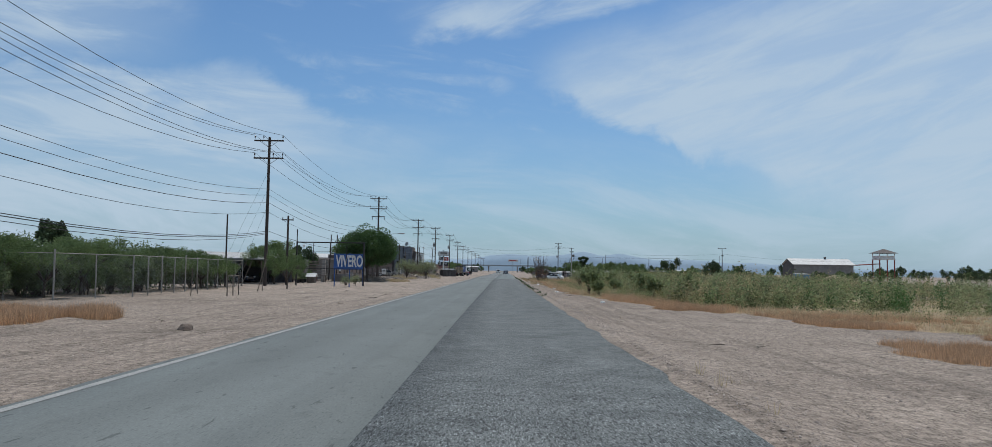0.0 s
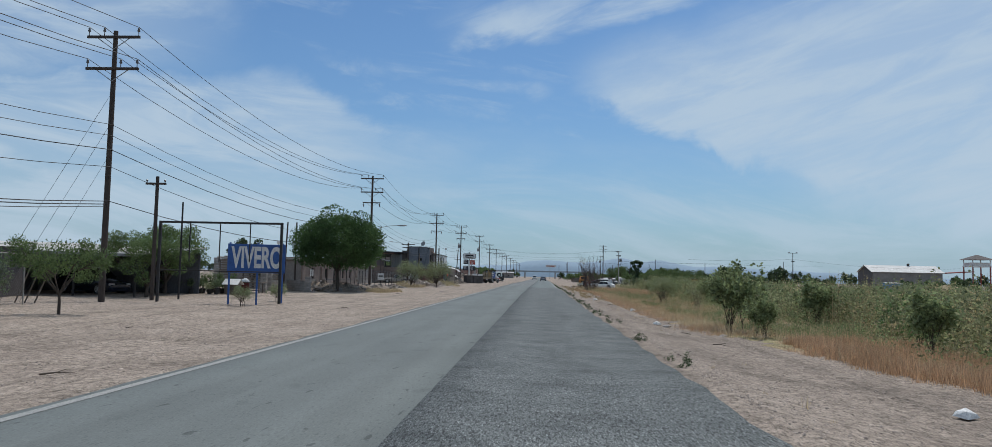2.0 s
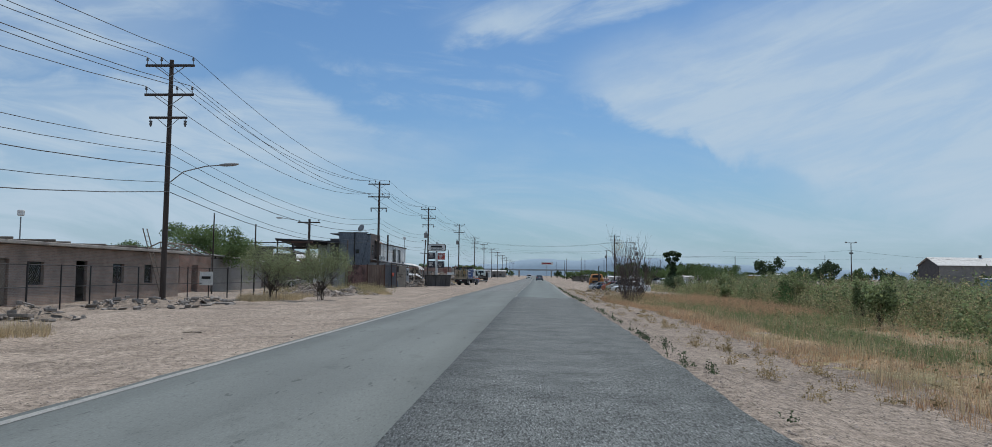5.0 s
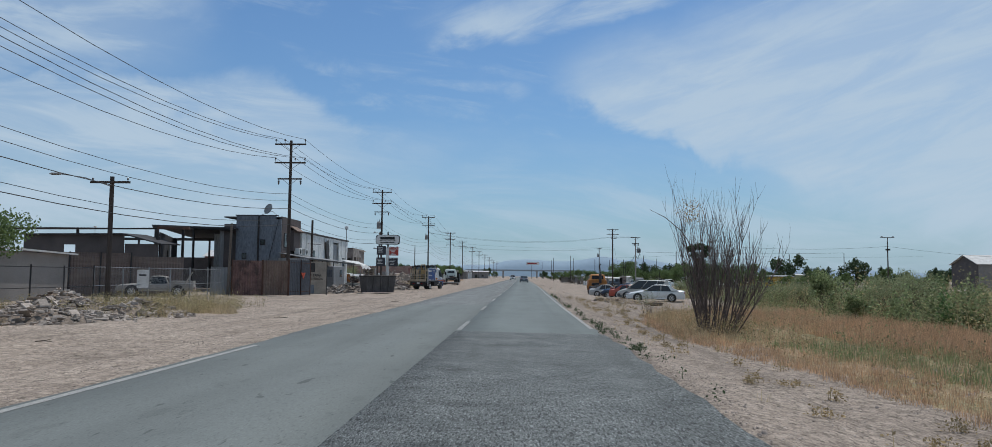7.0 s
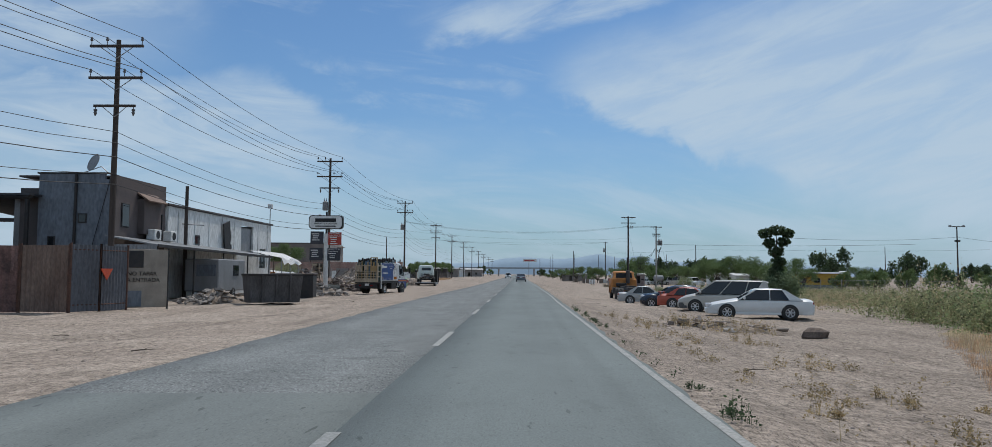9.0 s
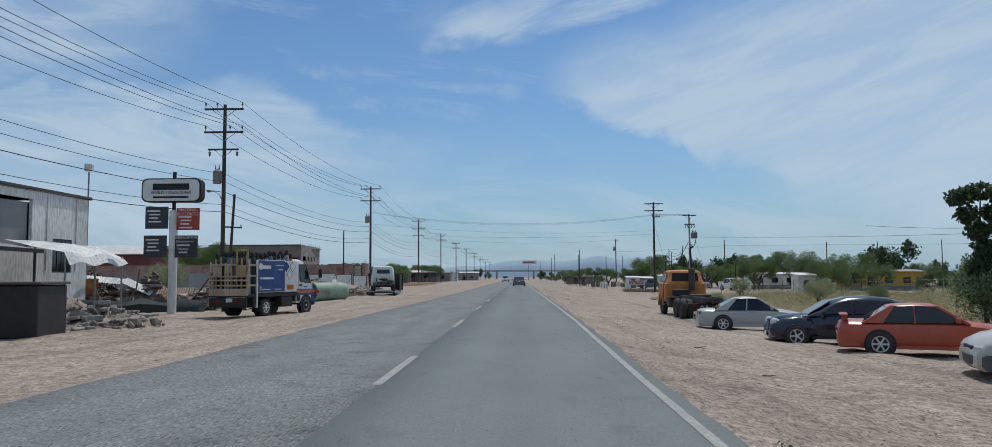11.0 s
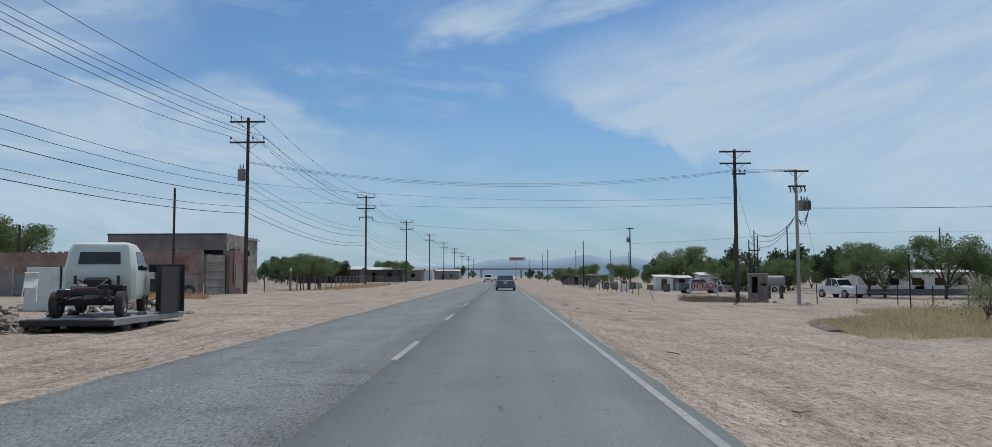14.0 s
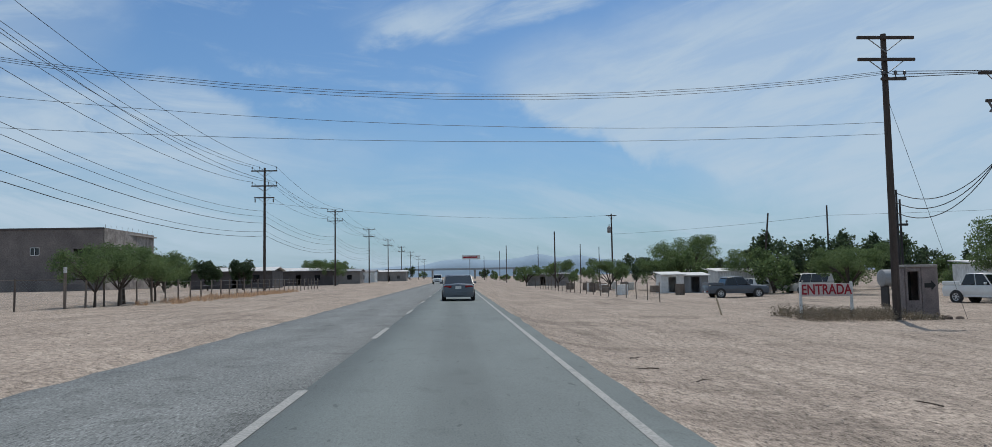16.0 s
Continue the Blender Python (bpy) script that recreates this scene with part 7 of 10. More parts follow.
# ---------------------------------------------------------------- building helpers
def brick_mat(name, c1, c2, mortar, wide=0.25, high=0.075, bump=0.4):
    """Courses at true size on upright walls, whichever way they face."""
    m = bpy.data.materials.new(name)
    m.use_nodes = True
    n, l = m.node_tree.nodes, m.node_tree.links
    b = n["Principled BSDF"]
    b.inputs["Roughness"].default_value = 0.95
    tc, sp, cb, ad = n.new("ShaderNodeTexCoord"), n.new("ShaderNodeSeparateXYZ"), n.new("ShaderNodeCombineXYZ"), n.new("ShaderNodeMath")
    l.new(tc.outputs["Object"], sp.inputs[0])
    l.new(sp.outputs[0], ad.inputs[0])
    l.new(sp.outputs[1], ad.inputs[1])
    l.new(ad.outputs[0], cb.inputs[0])
    l.new(sp.outputs[2], cb.inputs[1])
    t = n.new("ShaderNodeTexBrick")
    t.inputs["Scale"].default_value = 1.0
    t.inputs["Brick Width"].default_value, t.inputs["Row Height"].default_value, t.inputs["Mortar Size"].default_value = wide, high, 0.012
    t.inputs["Color1"].default_value, t.inputs["Color2"].default_value, t.inputs["Mortar"].default_value = (*c1, 1), (*c2, 1), (*mortar, 1)
    l.new(cb.outputs[0], t.inputs[0])
    ns = n.new("ShaderNodeTexNoise")
    ns.inputs["Scale"].default_value, ns.inputs["Detail"].default_value = 0.9, 7
    l.new(tc.outputs["Object"], ns.inputs["Vector"])
    hs, mr = n.new("ShaderNodeHueSaturation"), n.new("ShaderNodeMapRange")
    l.new(ns.outputs[0], mr.inputs[0])
    mr.inputs[1].default_value, mr.inputs[2].default_value, mr.inputs[3].default_value, mr.inputs[4].default_value = 0.3, 0.7, 0.72, 1.25
    l.new(mr.outputs[0], hs.inputs["Value"])
    l.new(t.outputs[0], hs.inputs["Color"])
    l.new(hs.outputs[0], b.inputs["Base Color"])
    bp = n.new("ShaderNodeBump")
    bp.inputs["Strength"].default_value, bp.inputs["Distance"].default_value = bump, 0.015
    bp.invert = True
    l.new(t.outputs["Fac"], bp.inputs["Height"])
    l.new(bp.outputs[0], b.inputs["Normal"])
    return m


BRICKWALL = brick_mat("brick_courses", (0.26, 0.135, 0.10), (0.17, 0.10, 0.08), (0.22, 0.19, 0.165))
BLOCKWALL = brick_mat("block_courses", (0.31, 0.28, 0.255), (0.25, 0.225, 0.205), (0.19, 0.17, 0.155), 0.4, 0.2)
PALEBRICK = brick_mat("dusty_brick_courses", (0.30, 0.21, 0.17), (0.22, 0.16, 0.135), (0.27, 0.235, 0.205))


def wall_run(m, a, b, h, thick=0.15, holes=(), z0=-0.2):
    """A straight wall from a to b; holes are (from, to, sill, head) along it."""
    a, b = Vector((*a, 0)), Vector((*b, 0))
    d = b - a
    length, ang = d.length, math.degrees(math.atan2(d.y, d.x))
    u = d.normalized()

    def piece(s0, s1, q0, q1):
        if s1 - s0 > 0.02 and q1 - q0 > 0.02:
            c = a + u * (s0 + s1) / 2
            m.box((c.x, c.y, (q0 + q1) / 2), (s1 - s0, thick, q1 - q0), ang, 0.006)
    if not holes:
        piece(0.0, length, z0, h)
        return m
    # one connected shell with the openings cut through it
    ss = sorted({0.0, length, *(min(max(k, 0.0), length) for q in holes for k in q[:2])})
    zs = sorted({z0, h, *(min(max(k, z0), h) for q in holes for k in q[2:])})

    def solid(i, k):
        if not (0 <= i < len(ss) - 1 and 0 <= k < len(zs) - 1):
            return False
        sc, zc = (ss[i] + ss[i + 1]) / 2, (zs[k] + zs[k + 1]) / 2
        return not any(q[0] < sc < q[1] and q[2] < zc < q[3] for q in holes)
    ids, nv = {}, Vector((-u.y, u.x, 0)) * thick / 2

    def vid(i, k, side):
        if (i, k, side) not in ids:
            ids[i, k, side] = len(m.v)
            p = a + u * ss[i] + nv * side
            m.v.append((p.x, p.y, zs[k]))
        return ids[i, k, side]
    for i in range(len(ss) - 1):
        for k in range(len(zs) - 1):
            if not solid(i, k):
                continue
            m.f.append((vid(i, k, -1), vid(i + 1, k, -1), vid(i + 1, k + 1, -1), vid(i, k + 1, -1)))
            m.f.append((vid(i, k, 1), vid(i, k + 1, 1), vid(i + 1, k + 1, 1), vid(i + 1, k, 1)))
            for di, dk, p, q in ((-1, 0, (i, k + 1), (i, k)), (1, 0, (i + 1, k), (i + 1, k + 1)), (0, -1, (i, k), (i + 1, k)), (0, 1, (i + 1, k + 1), (i, k + 1))):
                if not solid(i + di, k + dk):
                    m.f.append((vid(*p, -1), vid(*p, 1), vid(*q, 1), vid(*q, -1)))
    return m


def four_walls(parent, x0, y0, x1, y1, h, material, thick=0.15, holes=()):
    """Four walls of a plain house, each a part of its own; the openings are in the one facing -y."""
    t = thick / 2
    part("wall", wall_run(M(), (x0, y0), (x1, y0), h, thick, holes), material, parent)
    part("wall", wall_run(M(), (x0, y1), (x1, y1), h, thick), material, parent)
    part("wall", wall_run(M(), (x0 + t, y0 + t + 0.002), (x0 + t, y1 - t - 0.002), h, thick), material, parent)
    part("wall", wall_run(M(), (x1 - t, y0 + t + 0.002), (x1 - t, y1 - t - 0.002), h, thick), material, parent)


def spot(parent_at, name, label, category, group="", turn=0.0):
    return thing(name, on_land(*parent_at), turn, label, category, group)


def corrugated(a, b, z0, z1, depth=0.02, pitch=0.18):
    """A ribbed sheet standing from a to b."""
    a, b = Vector((*a, 0)), Vector((*b, 0))
    n = max(4, int((b - a).length / pitch) * 2)
    side = (b - a).normalized().cross(Vector((0, 0, 1)))
    front, back = [], []
    for k in range(n + 1):
        p = a.lerp(b, k / n) + side * (depth if k % 2 else -depth)
        front.append((p.x, p.y, z0))
        back.append((p.x, p.y, z1))
    m = M()
    off = side * 0.012
    f2 = [tuple(Vector(p) - off) for p in front]
    b2 = [tuple(Vector(p) - off) for p in back]
    m.loft([front, back, b2, f2, front], closed=False, caps=False)
    return m


def wire_fence(name, label, pts, h, gap=2.8, material=STEEL, mesh=True, rails=1, group="", r=0.03, wires=0, cell=0.16):
    x0, y0 = pts[0]
    z0 = float(land(x0, y0))
    fence = thing(name, (x0, y0, z0), 0, label, "fence", group)
    for a, b in zip(pts[:-1], pts[1:]):
        a, b = Vector((a[0] - x0, a[1] - y0, 0)), Vector((b[0] - x0, b[1] - y0, 0))
        L_ = (b - a).length
        n = max(1, round(L_ / gap))
        zz = [float(land(a.x + x0 + (b.x - a.x) * k / n, a.y + y0 + (b.y - a.y) * k / n)) - z0 for k in range(n + 1)]
        for k in range(n + 1):
            p = a.lerp(b, k / n)
            hh = h * R.uniform(0.95, 1.06)
            part("post", M().tube([(p.x, p.y, zz[k] - 0.2), (p.x + R.uniform(-0.03, 0.03), p.y + R.uniform(-0.03, 0.03), zz[k] + hh)], r * R.uniform(0.9, 1.1), 7), material, fence)
        for k in range(rails):
            q = h * (0.97 if k == 0 else 0.5)
            part("rail", M().tube([(a.x, a.y, q + zz[0]), (b.x, b.y, q + zz[-1])], 0.018, 5), material, fence)
        for k in range(wires):
            q = h * (0.2 + 0.75 * k / max(1, wires - 1))
            part("wire", M().tube([(a.x, a.y, q + zz[0]), (b.x, b.y, q + zz[-1])], 0.006, 3), STEEL, fence)
        if mesh:
            vs, fs = [], []
            u = (b - a).normalized()
            for s in (-1, 1):
                k = -h
                while k < L_ + h:
                    q0, q1 = k, k + s * h
                    t0, t1 = 0.0, 1.0
                    lo, hi = (q0, q1) if q0 < q1 else (q1, q0)
                    if hi > 0 and lo < L_:
                        def at(q):
                            return (q - q0) / (q1 - q0)
                        cl = sorted((max(0.0, min(1.0, at(0))), max(0.0, min(1.0, at(L_)))))
                        t0, t1 = cl
                        if t1 - t0 > 0.02:
                            for t, w in ((t0, -0.004), (t0, 0.004), (t1, 0.004), (t1, -0.004)):
                                p = a + u * (q0 + (q1 - q0) * t + w)
                                vs.append((p.x, p.y + 0.01 * s, 0.03 + h * 0.96 * t))
                            fs.append(tuple(range(len(vs) - 4, len(vs))))
                    k += cell
            part("wire_mesh", big_mesh("wire_mesh", vs, fs, STEEL), STEEL, fence)
    return fence


def plain_pole(x, y, h, r=0.08, label="thin dark wooden pole", bar=None, lean=0.0, material=POLE, turn=0.0, name="pole"):
    p = thing(name, on_land(x, y), turn, label, "pole", "lesser poles")
    p.matrix_basis = pose(*on_land(x, y), 0, lean, turn)
    part("shaft", M().tube([(0, 0, -0.4), (0, 0, h * 0.6), (0, 0, h)], [r, r * 0.9, r * 0.8], 8), material, p, smooth=40)
    if bar:
        z, w = bar
        part("crossarm", M().box((0, -r - 0.04, z), (w, 0.09, 0.11)), material, p)
        for s in (-1, 1):
            part("insulator", M().lathe((s * w * 0.44, -r - 0.04, z + 0.05), (0, 0, 1), [(0, 0.02), (0.06, 0.02), (0.07, 0.05), (0.14, 0.05), (0.17, 0.02)], 7), CERAMIC, p)
    return p


def heap(at, rx, ry, h, n, size, label, material=GRAVEL, seed=1, chunk=None, group="rubble heaps"):
    """A mound of dirt with broken lumps lying over it."""
    g = random.Random(seed)
    hp = thing("rubble_heap", on_land(*at), 0, label, "rubble", group)
    rings = []
    ph = g.uniform(0, 6)
    for t in (1.0, 0.82, 0.6, 0.38, 0.15):
        rings.append([(rx * t * math.cos(a) * (1 + 0.16 * math.sin(3 * a + ph)), ry * t * math.sin(a) * (1 + 0.16 * math.sin(3 * a + ph)),
                       -0.12 + h * (1 - t) ** 0.8 * (1 + 0.35 * math.sin(2 * a + ph + 3 * t)) + g.uniform(-0.04, 0.04)) for a in (k * 0.2618 for k in range(24))])
    part("mound", M().loft(rings), DIRT, hp, smooth=60)
    vs, fs = [], []
    for k in range(n):
        a, t = g.uniform(0, 6.283), math.sqrt(g.random())
        x, y = rx * t * math.cos(a), ry * t * math.sin(a)
        z = h * (1 - t) ** 0.8 * (1 + 0.35 * math.sin(2 * a + ph + 3 * t)) - 0.05
        m = M().box((x, y, z + 0.03), tuple(size * (0.25 + 1.6 * g.random() ** 2.2) * g.uniform(0.7, 1.4) * q for q in (1.3, 0.9, 0.45)), ch=0.015, tilt=Matrix.Rotation(g.uniform(0, 6.28), 4, "Z") @ Matrix.Rotation(g.uniform(-0.7, 0.7), 4, "X"))
        o = len(vs)
        vs += m.v
        fs += [tuple(i + o for i in q) for q in m.f]
    me = bpy.data.meshes.new("rubble")
    me.from_pydata(vs, [], fs)
    tagged(part("rubble", me, chunk or GRAVEL, hp), kind="stuff")
    return hp


def window(parent, x, y, z, w, h, turn=0.0, trim=BLACKMETAL, bars=0, pane=GLASS):
    """A framed window lying on a wall: centre, width, height."""
    f = part("window", M().box((0, 0, 0), (w + 0.12, 0.06, h + 0.12), ch=0.01), trim, parent)
    f.matrix_basis = pose(x, y, z, 0, 0, turn)
    part("pane", M().box((0, -0.015, 0), (w, 0.05, h), ch=0.004), pane, f)
    for k in range(bars):
        part("bar", M().box((-w / 2 + w * (k + 1) / (bars + 1), -0.045, 0), (0.035, 0.03, h), ch=0.004), trim, f)
    return f


# ---------------------------------------------------------------- left: the plant nursery
wire_fence("nursery_fence", "rusty wire-mesh fence with thin posts before the nursery", [(-23.5, 34.6), (-19.2, 35.0), (-18.0, 40.0), (-19.2, 49.5), (-19.9, 57), (-20.6, 64.5)], 2.2, 2.2, PALEPOLE, True, 1, r=0.035)
wire_fence("rail_fence", "low weathered rail on short posts before the nursery", [(-13.9, 42.2), (-14.5, 45.8)], 1.15, 1.8, WOOD, False, 2, r=0.035)
for k, (x, y) in enumerate(((-15.2, 51.5), (-15.0, 51.9), (-16.6, 44.0), (-17.0, 46.0))):
    plain_pole(x, y, (2.2, 2.0, 1.6, 1.3)[k], 0.03, "thin leaning wooden stake before the nursery", lean=(14, -3, 2, -4)[k], material=WOOD, name="stake")
plain_pole(-21.2, 62.2, 5.8, 0.075, "thin dark pole at the nursery fence")
plain_pole(-19.2, 72.6, 6.5, 0.11, "dark pole with a single crossarm beside the nursery", (6.1, 1.1))
plain_pole(-19.0, 75.2, 5.4, 0.06, "thin black steel pole by the nursery gate", material=BLACKMETAL)
for k in range(3):
    st = cable("guy_wire", [(-20.3, 70.1, 7.2 + 1.6 * k), (-21.8 - 0.9 * k, 66.0, -0.25)], 0.0, "taut steel guy wire staying the pole", 0.008, "guy wires", 2, "guy wire")
for k in range(3):
    plain_pole(-22.2 + 0.45 * k, 66.3, 2.6, 0.035, "leaning pale stay post beside the pole", lean=22, material=WOOD, name="stay_post")

cp = spot((-27.0, 80.0), "carport", "open carport with a pale corrugated roof and dark walls", "shed")
wall_run(m := M(), (-6.0, 4.0), (5.2, 4.0), 2.7)
SLATE = mat("slate_sheet", (0.115, 0.12, 0.135), (0.08, 0.082, 0.092), rough=0.75, scale=0.8, fine=12, stretch=(1, 1, 0.4))
part("back_wall", m, SLATE, cp)
wall_run(m := M(), (-6.0, -4.0), (-6.0, 4.0), 2.7)
part("side_wall", m, SLATE, cp)
rf = M().slab([(-6.6, -4.4, 2.62), (5.4, -4.4, 2.42), (5.4, 4.4, 3.1), (-6.6, 4.4, 3.25)], 0.06)
part("roof", rf, WHITEROOF, cp, "pale corrugated sheet roof")
for k in range(30):
    t = k / 29
    part("roof_rib", M().tube([(-6.6 + 12 * t, -4.42, 2.645 - 0.2 * t), (-6.6 + 12 * t, 4.4, 3.275 - 0.15 * t)], 0.02, 4), WHITEROOF, cp)
for x in (-6.3, -2.4, 1.5, 5.1):
    part("post", M().box((x, -4.1, 1.2), (0.1, 0.1, 2.5)), BLACKMETAL, cp)
part("fascia", M().box((-0.6, -4.38, 2.44), (11.9, 0.06, 0.16), tilt=Matrix.Rotation(0.0167, 4, "Y")), STEEL, cp)
for x, y, w, h, lb in ((-31, 72, 7.5, 2.6, "low white-roofed nursery shed behind the shrubs"), (-41, 63, 9.0, 2.8, "low white-roofed nursery shed among the plants")):
    sh = spot((x, y), "shed", lb, "shed", "nursery sheds")
    four_walls(sh, -w / 2, -2, w / 2, 2, h, DARKSHEET)
    part("roof", M().slab([(-w / 2 - 0.3, -2.4, h), (w / 2 + 0.3, -2.4, h), (w / 2 + 0.3, 2.4, h + 0.35), (-w / 2 - 0.3, 2.4, h + 0.35)], 0.06), WHITEROOF, sh)

vs_ = spot((-13.0, 70.7), "nursery_sign", "blue board on three posts lettered in white", "sign")
vs_.matrix_basis = pose(*on_land(-13.0, 70.7, 0.16), 0, 0, 12)
part("board", M().box((0, 0, 2.12), (2.75, 0.08, 1.42), ch=0.01), BLUEPAINT, vs_, "blue painted board")
writing("VIVERO", 1.42, WHITEPAINT, vs_, (0.03, -0.055, 2.12), 0, 0.012, wide=0.50, bold=0.045, label="white painted capital letters")
for x in (-1.28, 0.05, 1.25):
    part("post", M().tube([(x, 0.06, -0.4), (x, 0.06, 2.9)], 0.05, 7), BLUEPAINT, vs_)
gf = spot((-14.6, 70.0), "sign_gantry", "tall dark steel gantry without a board behind the sign", "gantry")
for x in (-3.0, 3.05):
    part("post", M().box((x, 0, 1.8), (0.12, 0.12, 4.4)), BLACKMETAL, gf)
part("top_beam", M().box((0.02, 0, 3.95), (6.1, 0.1, 0.1)), BLACKMETAL, gf)
part("middle_beam", M().box((0.02, 0, 1.6), (6.1, 0.05, 0.05)), BLACKMETAL, gf)
for x in (-1.5, 0.0, 1.5):
    part("hanger", M().box((x, 0, 3.0), (0.05, 0.05, 1.9)), BLACKMETAL, gf)
kn = spot((-19.9, 85.0), "kennel", "small pale garden kennel with a pitched roof", "kennel")
part("body", M().box((0, 0, 0.35), (0.8, 0.9, 0.7)), WOOD, kn)
part("roof", M().slab([(-0.55, -0.55, 0.68), (0.55, -0.55, 0.68), (0.55, 0.05, 1.05), (-0.55, 0.05, 1.05)], 0.04).slab([(-0.55, 0.05, 1.05), (0.55, 0.05, 1.05), (0.55, 0.6, 0.68), (-0.55, 0.6, 0.68)], 0.04), WHITEPAINT, kn)

# potted stock set out on the ground before the carport
POT = mat("black_nursery_pot", (0.03, 0.03, 0.032), (0.05, 0.047, 0.045), rough=0.7, scale=5)


def potted_plant(h, n, material, seed, label):
    p = thing("potted_plant", (0, 0, 0), 0, label, "potted plant", "nursery pots")
    part("pot", M().lathe((0, 0, 0), (0, 0, 1), [(0, 0.13), (0.28, 0.17), (0.30, 0.185), (0.33, 0.185), (0.32, 0.15), (0.28, 0.14)], 12), POT, p, smooth=40)
    part("stem", M().tube([(0, 0, 0.25), (0.03, 0.02, h * 0.6), (0.0, 0.05, h)], [0.018, 0.012, 0.005], 5), BARK, p)
    v, f = leaves(crown_points([(0, 0, h * 0.75, 0.32, h * 0.22), (0.15, 0.1, h * 0.55, 0.25, h * 0.16), (-0.15, -0.05, h * 0.6, 0.25, h * 0.18)], n, seed, 0.2), 0.045, seed)
    part("foliage", big_mesh("foliage", v, f, material), material, p)
    return p


STOCK = [potted_plant(1.1, 420, LEAF_HEDGE, 611, "green shrub in a black nursery pot"), potted_plant(0.8, 320, LEAF_GREY, 613, "small grey-green shrub in a black nursery pot"), potted_plant(1.5, 520, LEAF_MESQ, 615, "tall green sapling in a black nursery pot")]
g = random.Random(617)
for k in range(30):
    x, y = -25.2 + 0.5 * (k % 10) + g.uniform(-0.15, 0.15), 84.0 + 1.3 * (k // 10) + g.uniform(-0.3, 0.3)
    m_ = pose(*on_land(x, y), 0, 0, g.uniform(0, 360))
    if k < 3:
        STOCK[k].matrix_basis = m_
    else:
        copy_thing(STOCK[g.choice((0, 0, 1, 2))], m_)
bench = spot((-21.5, 89.0), "potting_bench", "long low weathered potting bench", "bench")
part("top", M().box((0, 0, 0.72), (4.6, 0.9, 0.06), ch=0.01), WOOD, bench)
for x in (-2.1, 0.0, 2.1):
    for y in (-0.38, 0.38):
        part("leg", M().box((x, y, 0.34), (0.09, 0.09, 0.74)), WOOD, bench)

# ---------------------------------------------------------------- left: block pillars, gates and the shade tree's yard
block_me = None


def pillar(x, y, h, w=0.42):
    global block_me
    p = spot((x, y), "gate_pillar", "square grey concrete-block gate pillar", "pillar", "gate pillars")
    if block_me is None:
        block_me = M().box((0, 0, 0), (0.42, 0.42, 0.19), ch=0.014).mesh("block")
    for k in range(int(h / 0.2)):
        part("block", block_me, BLOCK, p).matrix_basis = pose(R.uniform(-0.006, 0.006), R.uniform(-0.006, 0.006), 0.1 + 0.2 * k, 0, 0, 90 * (k % 2))
    return p


PILLARS = [(-22.4, 92.6), (-20.2, 91.8), (-21.0, 95.2), (-21.7, 99.6)]
for x, y in PILLARS:
    pillar(x, y, 2.6)
pillar(-17.3, 93.6, 1.3)
pillar(-24.6, 93.4, 2.6)


def slat_gate(a, b, h, low, label):
    a, b = Vector((*a, 0)), Vector((*b, 0))
    mid = (a + b) / 2
    L_ = (b - a).length - 0.45
    g_ = spot((mid.x, mid.y), "slatted_gate", label, "gate", "slatted gates", math.degrees(math.atan2((b - a).y, (b - a).x)))
    if low:
        k = 0
        while k * 0.2 < low - 0.05:
            n = int(L_ / 0.4)
            for j in range(n):
                part("block", block_me, BLOCK, g_).matrix_basis = pose(-L_ / 2 + (j + 0.5) * L_ / n, 0, 0.1 + 0.2 * k) @ Matrix.Diagonal((0.92, 0.45, 1, 1))
            k += 1
    z = low + 0.12
    while z < h:
        part("slat", M().box((0, 0, z), (L_, 0.03, 0.10), ch=0.004), WOOD, g_)
        z += 0.19
    for s in (-1, 1):
        part("stile", M().box((s * (L_ / 2 - 0.04), 0.04, (low + h) / 2), (0.06, 0.05, h - low)), BLACKMETAL, g_)


slat_gate(PILLARS[0], PILLARS[1], 2.4, 0.0, "dark slatted metal gate between block pillars")
slat_gate((-24.6, 93.4), PILLARS[0], 2.4, 0.0, "dark slatted metal gate between block pillars")
slat_gate(PILLARS[2], PILLARS[3], 2.4, 0.8, "dark slatted fence above a low block wall")
lw = spot((-19.4, 97.6), "low_wall", "low grey block wall beside the gates", "wall", turn=-52)
part("wall", wall_run(M(), (-2.4, 0), (2.4, 0), 0.85, 0.16), BLOCKWALL, lw)
bn = spot((-20.7, 89.3), "rubbish_bin", "dark red plastic bin stuffed with a white sack", "bin")
bn.matrix_basis = bn.matrix_basis @ Matrix.Diagonal((0.72, 0.72, 0.8, 1))
part("drum", M().lathe((0, 0, 0), (0, 0, 1), [(0, 0.36), (0.05, 0.4), (0.55, 0.44), (0.9, 0.43), (0.95, 0.45)], 18), mat("dark_red_plastic", (0.15, 0.02, 0.025), rough=0.5), bn, smooth=40)
part("sack", M().lathe((0, 0, 0.93), (0, 0, 1), [(0, 0.42), (0.14, 0.44), (0.28, 0.34), (0.36, 0.18), (0.42, 0.1)], 14), WHITEPAINT, bn, "white rubbish sack", smooth=60)
plain_pole(-21.4, 99.9, 5.9, 0.08, "slender dark pole above the gates", lean=2)
plain_pole(-20.5, 100.2, 5.9, 0.08, "slender dark pole above the gates")
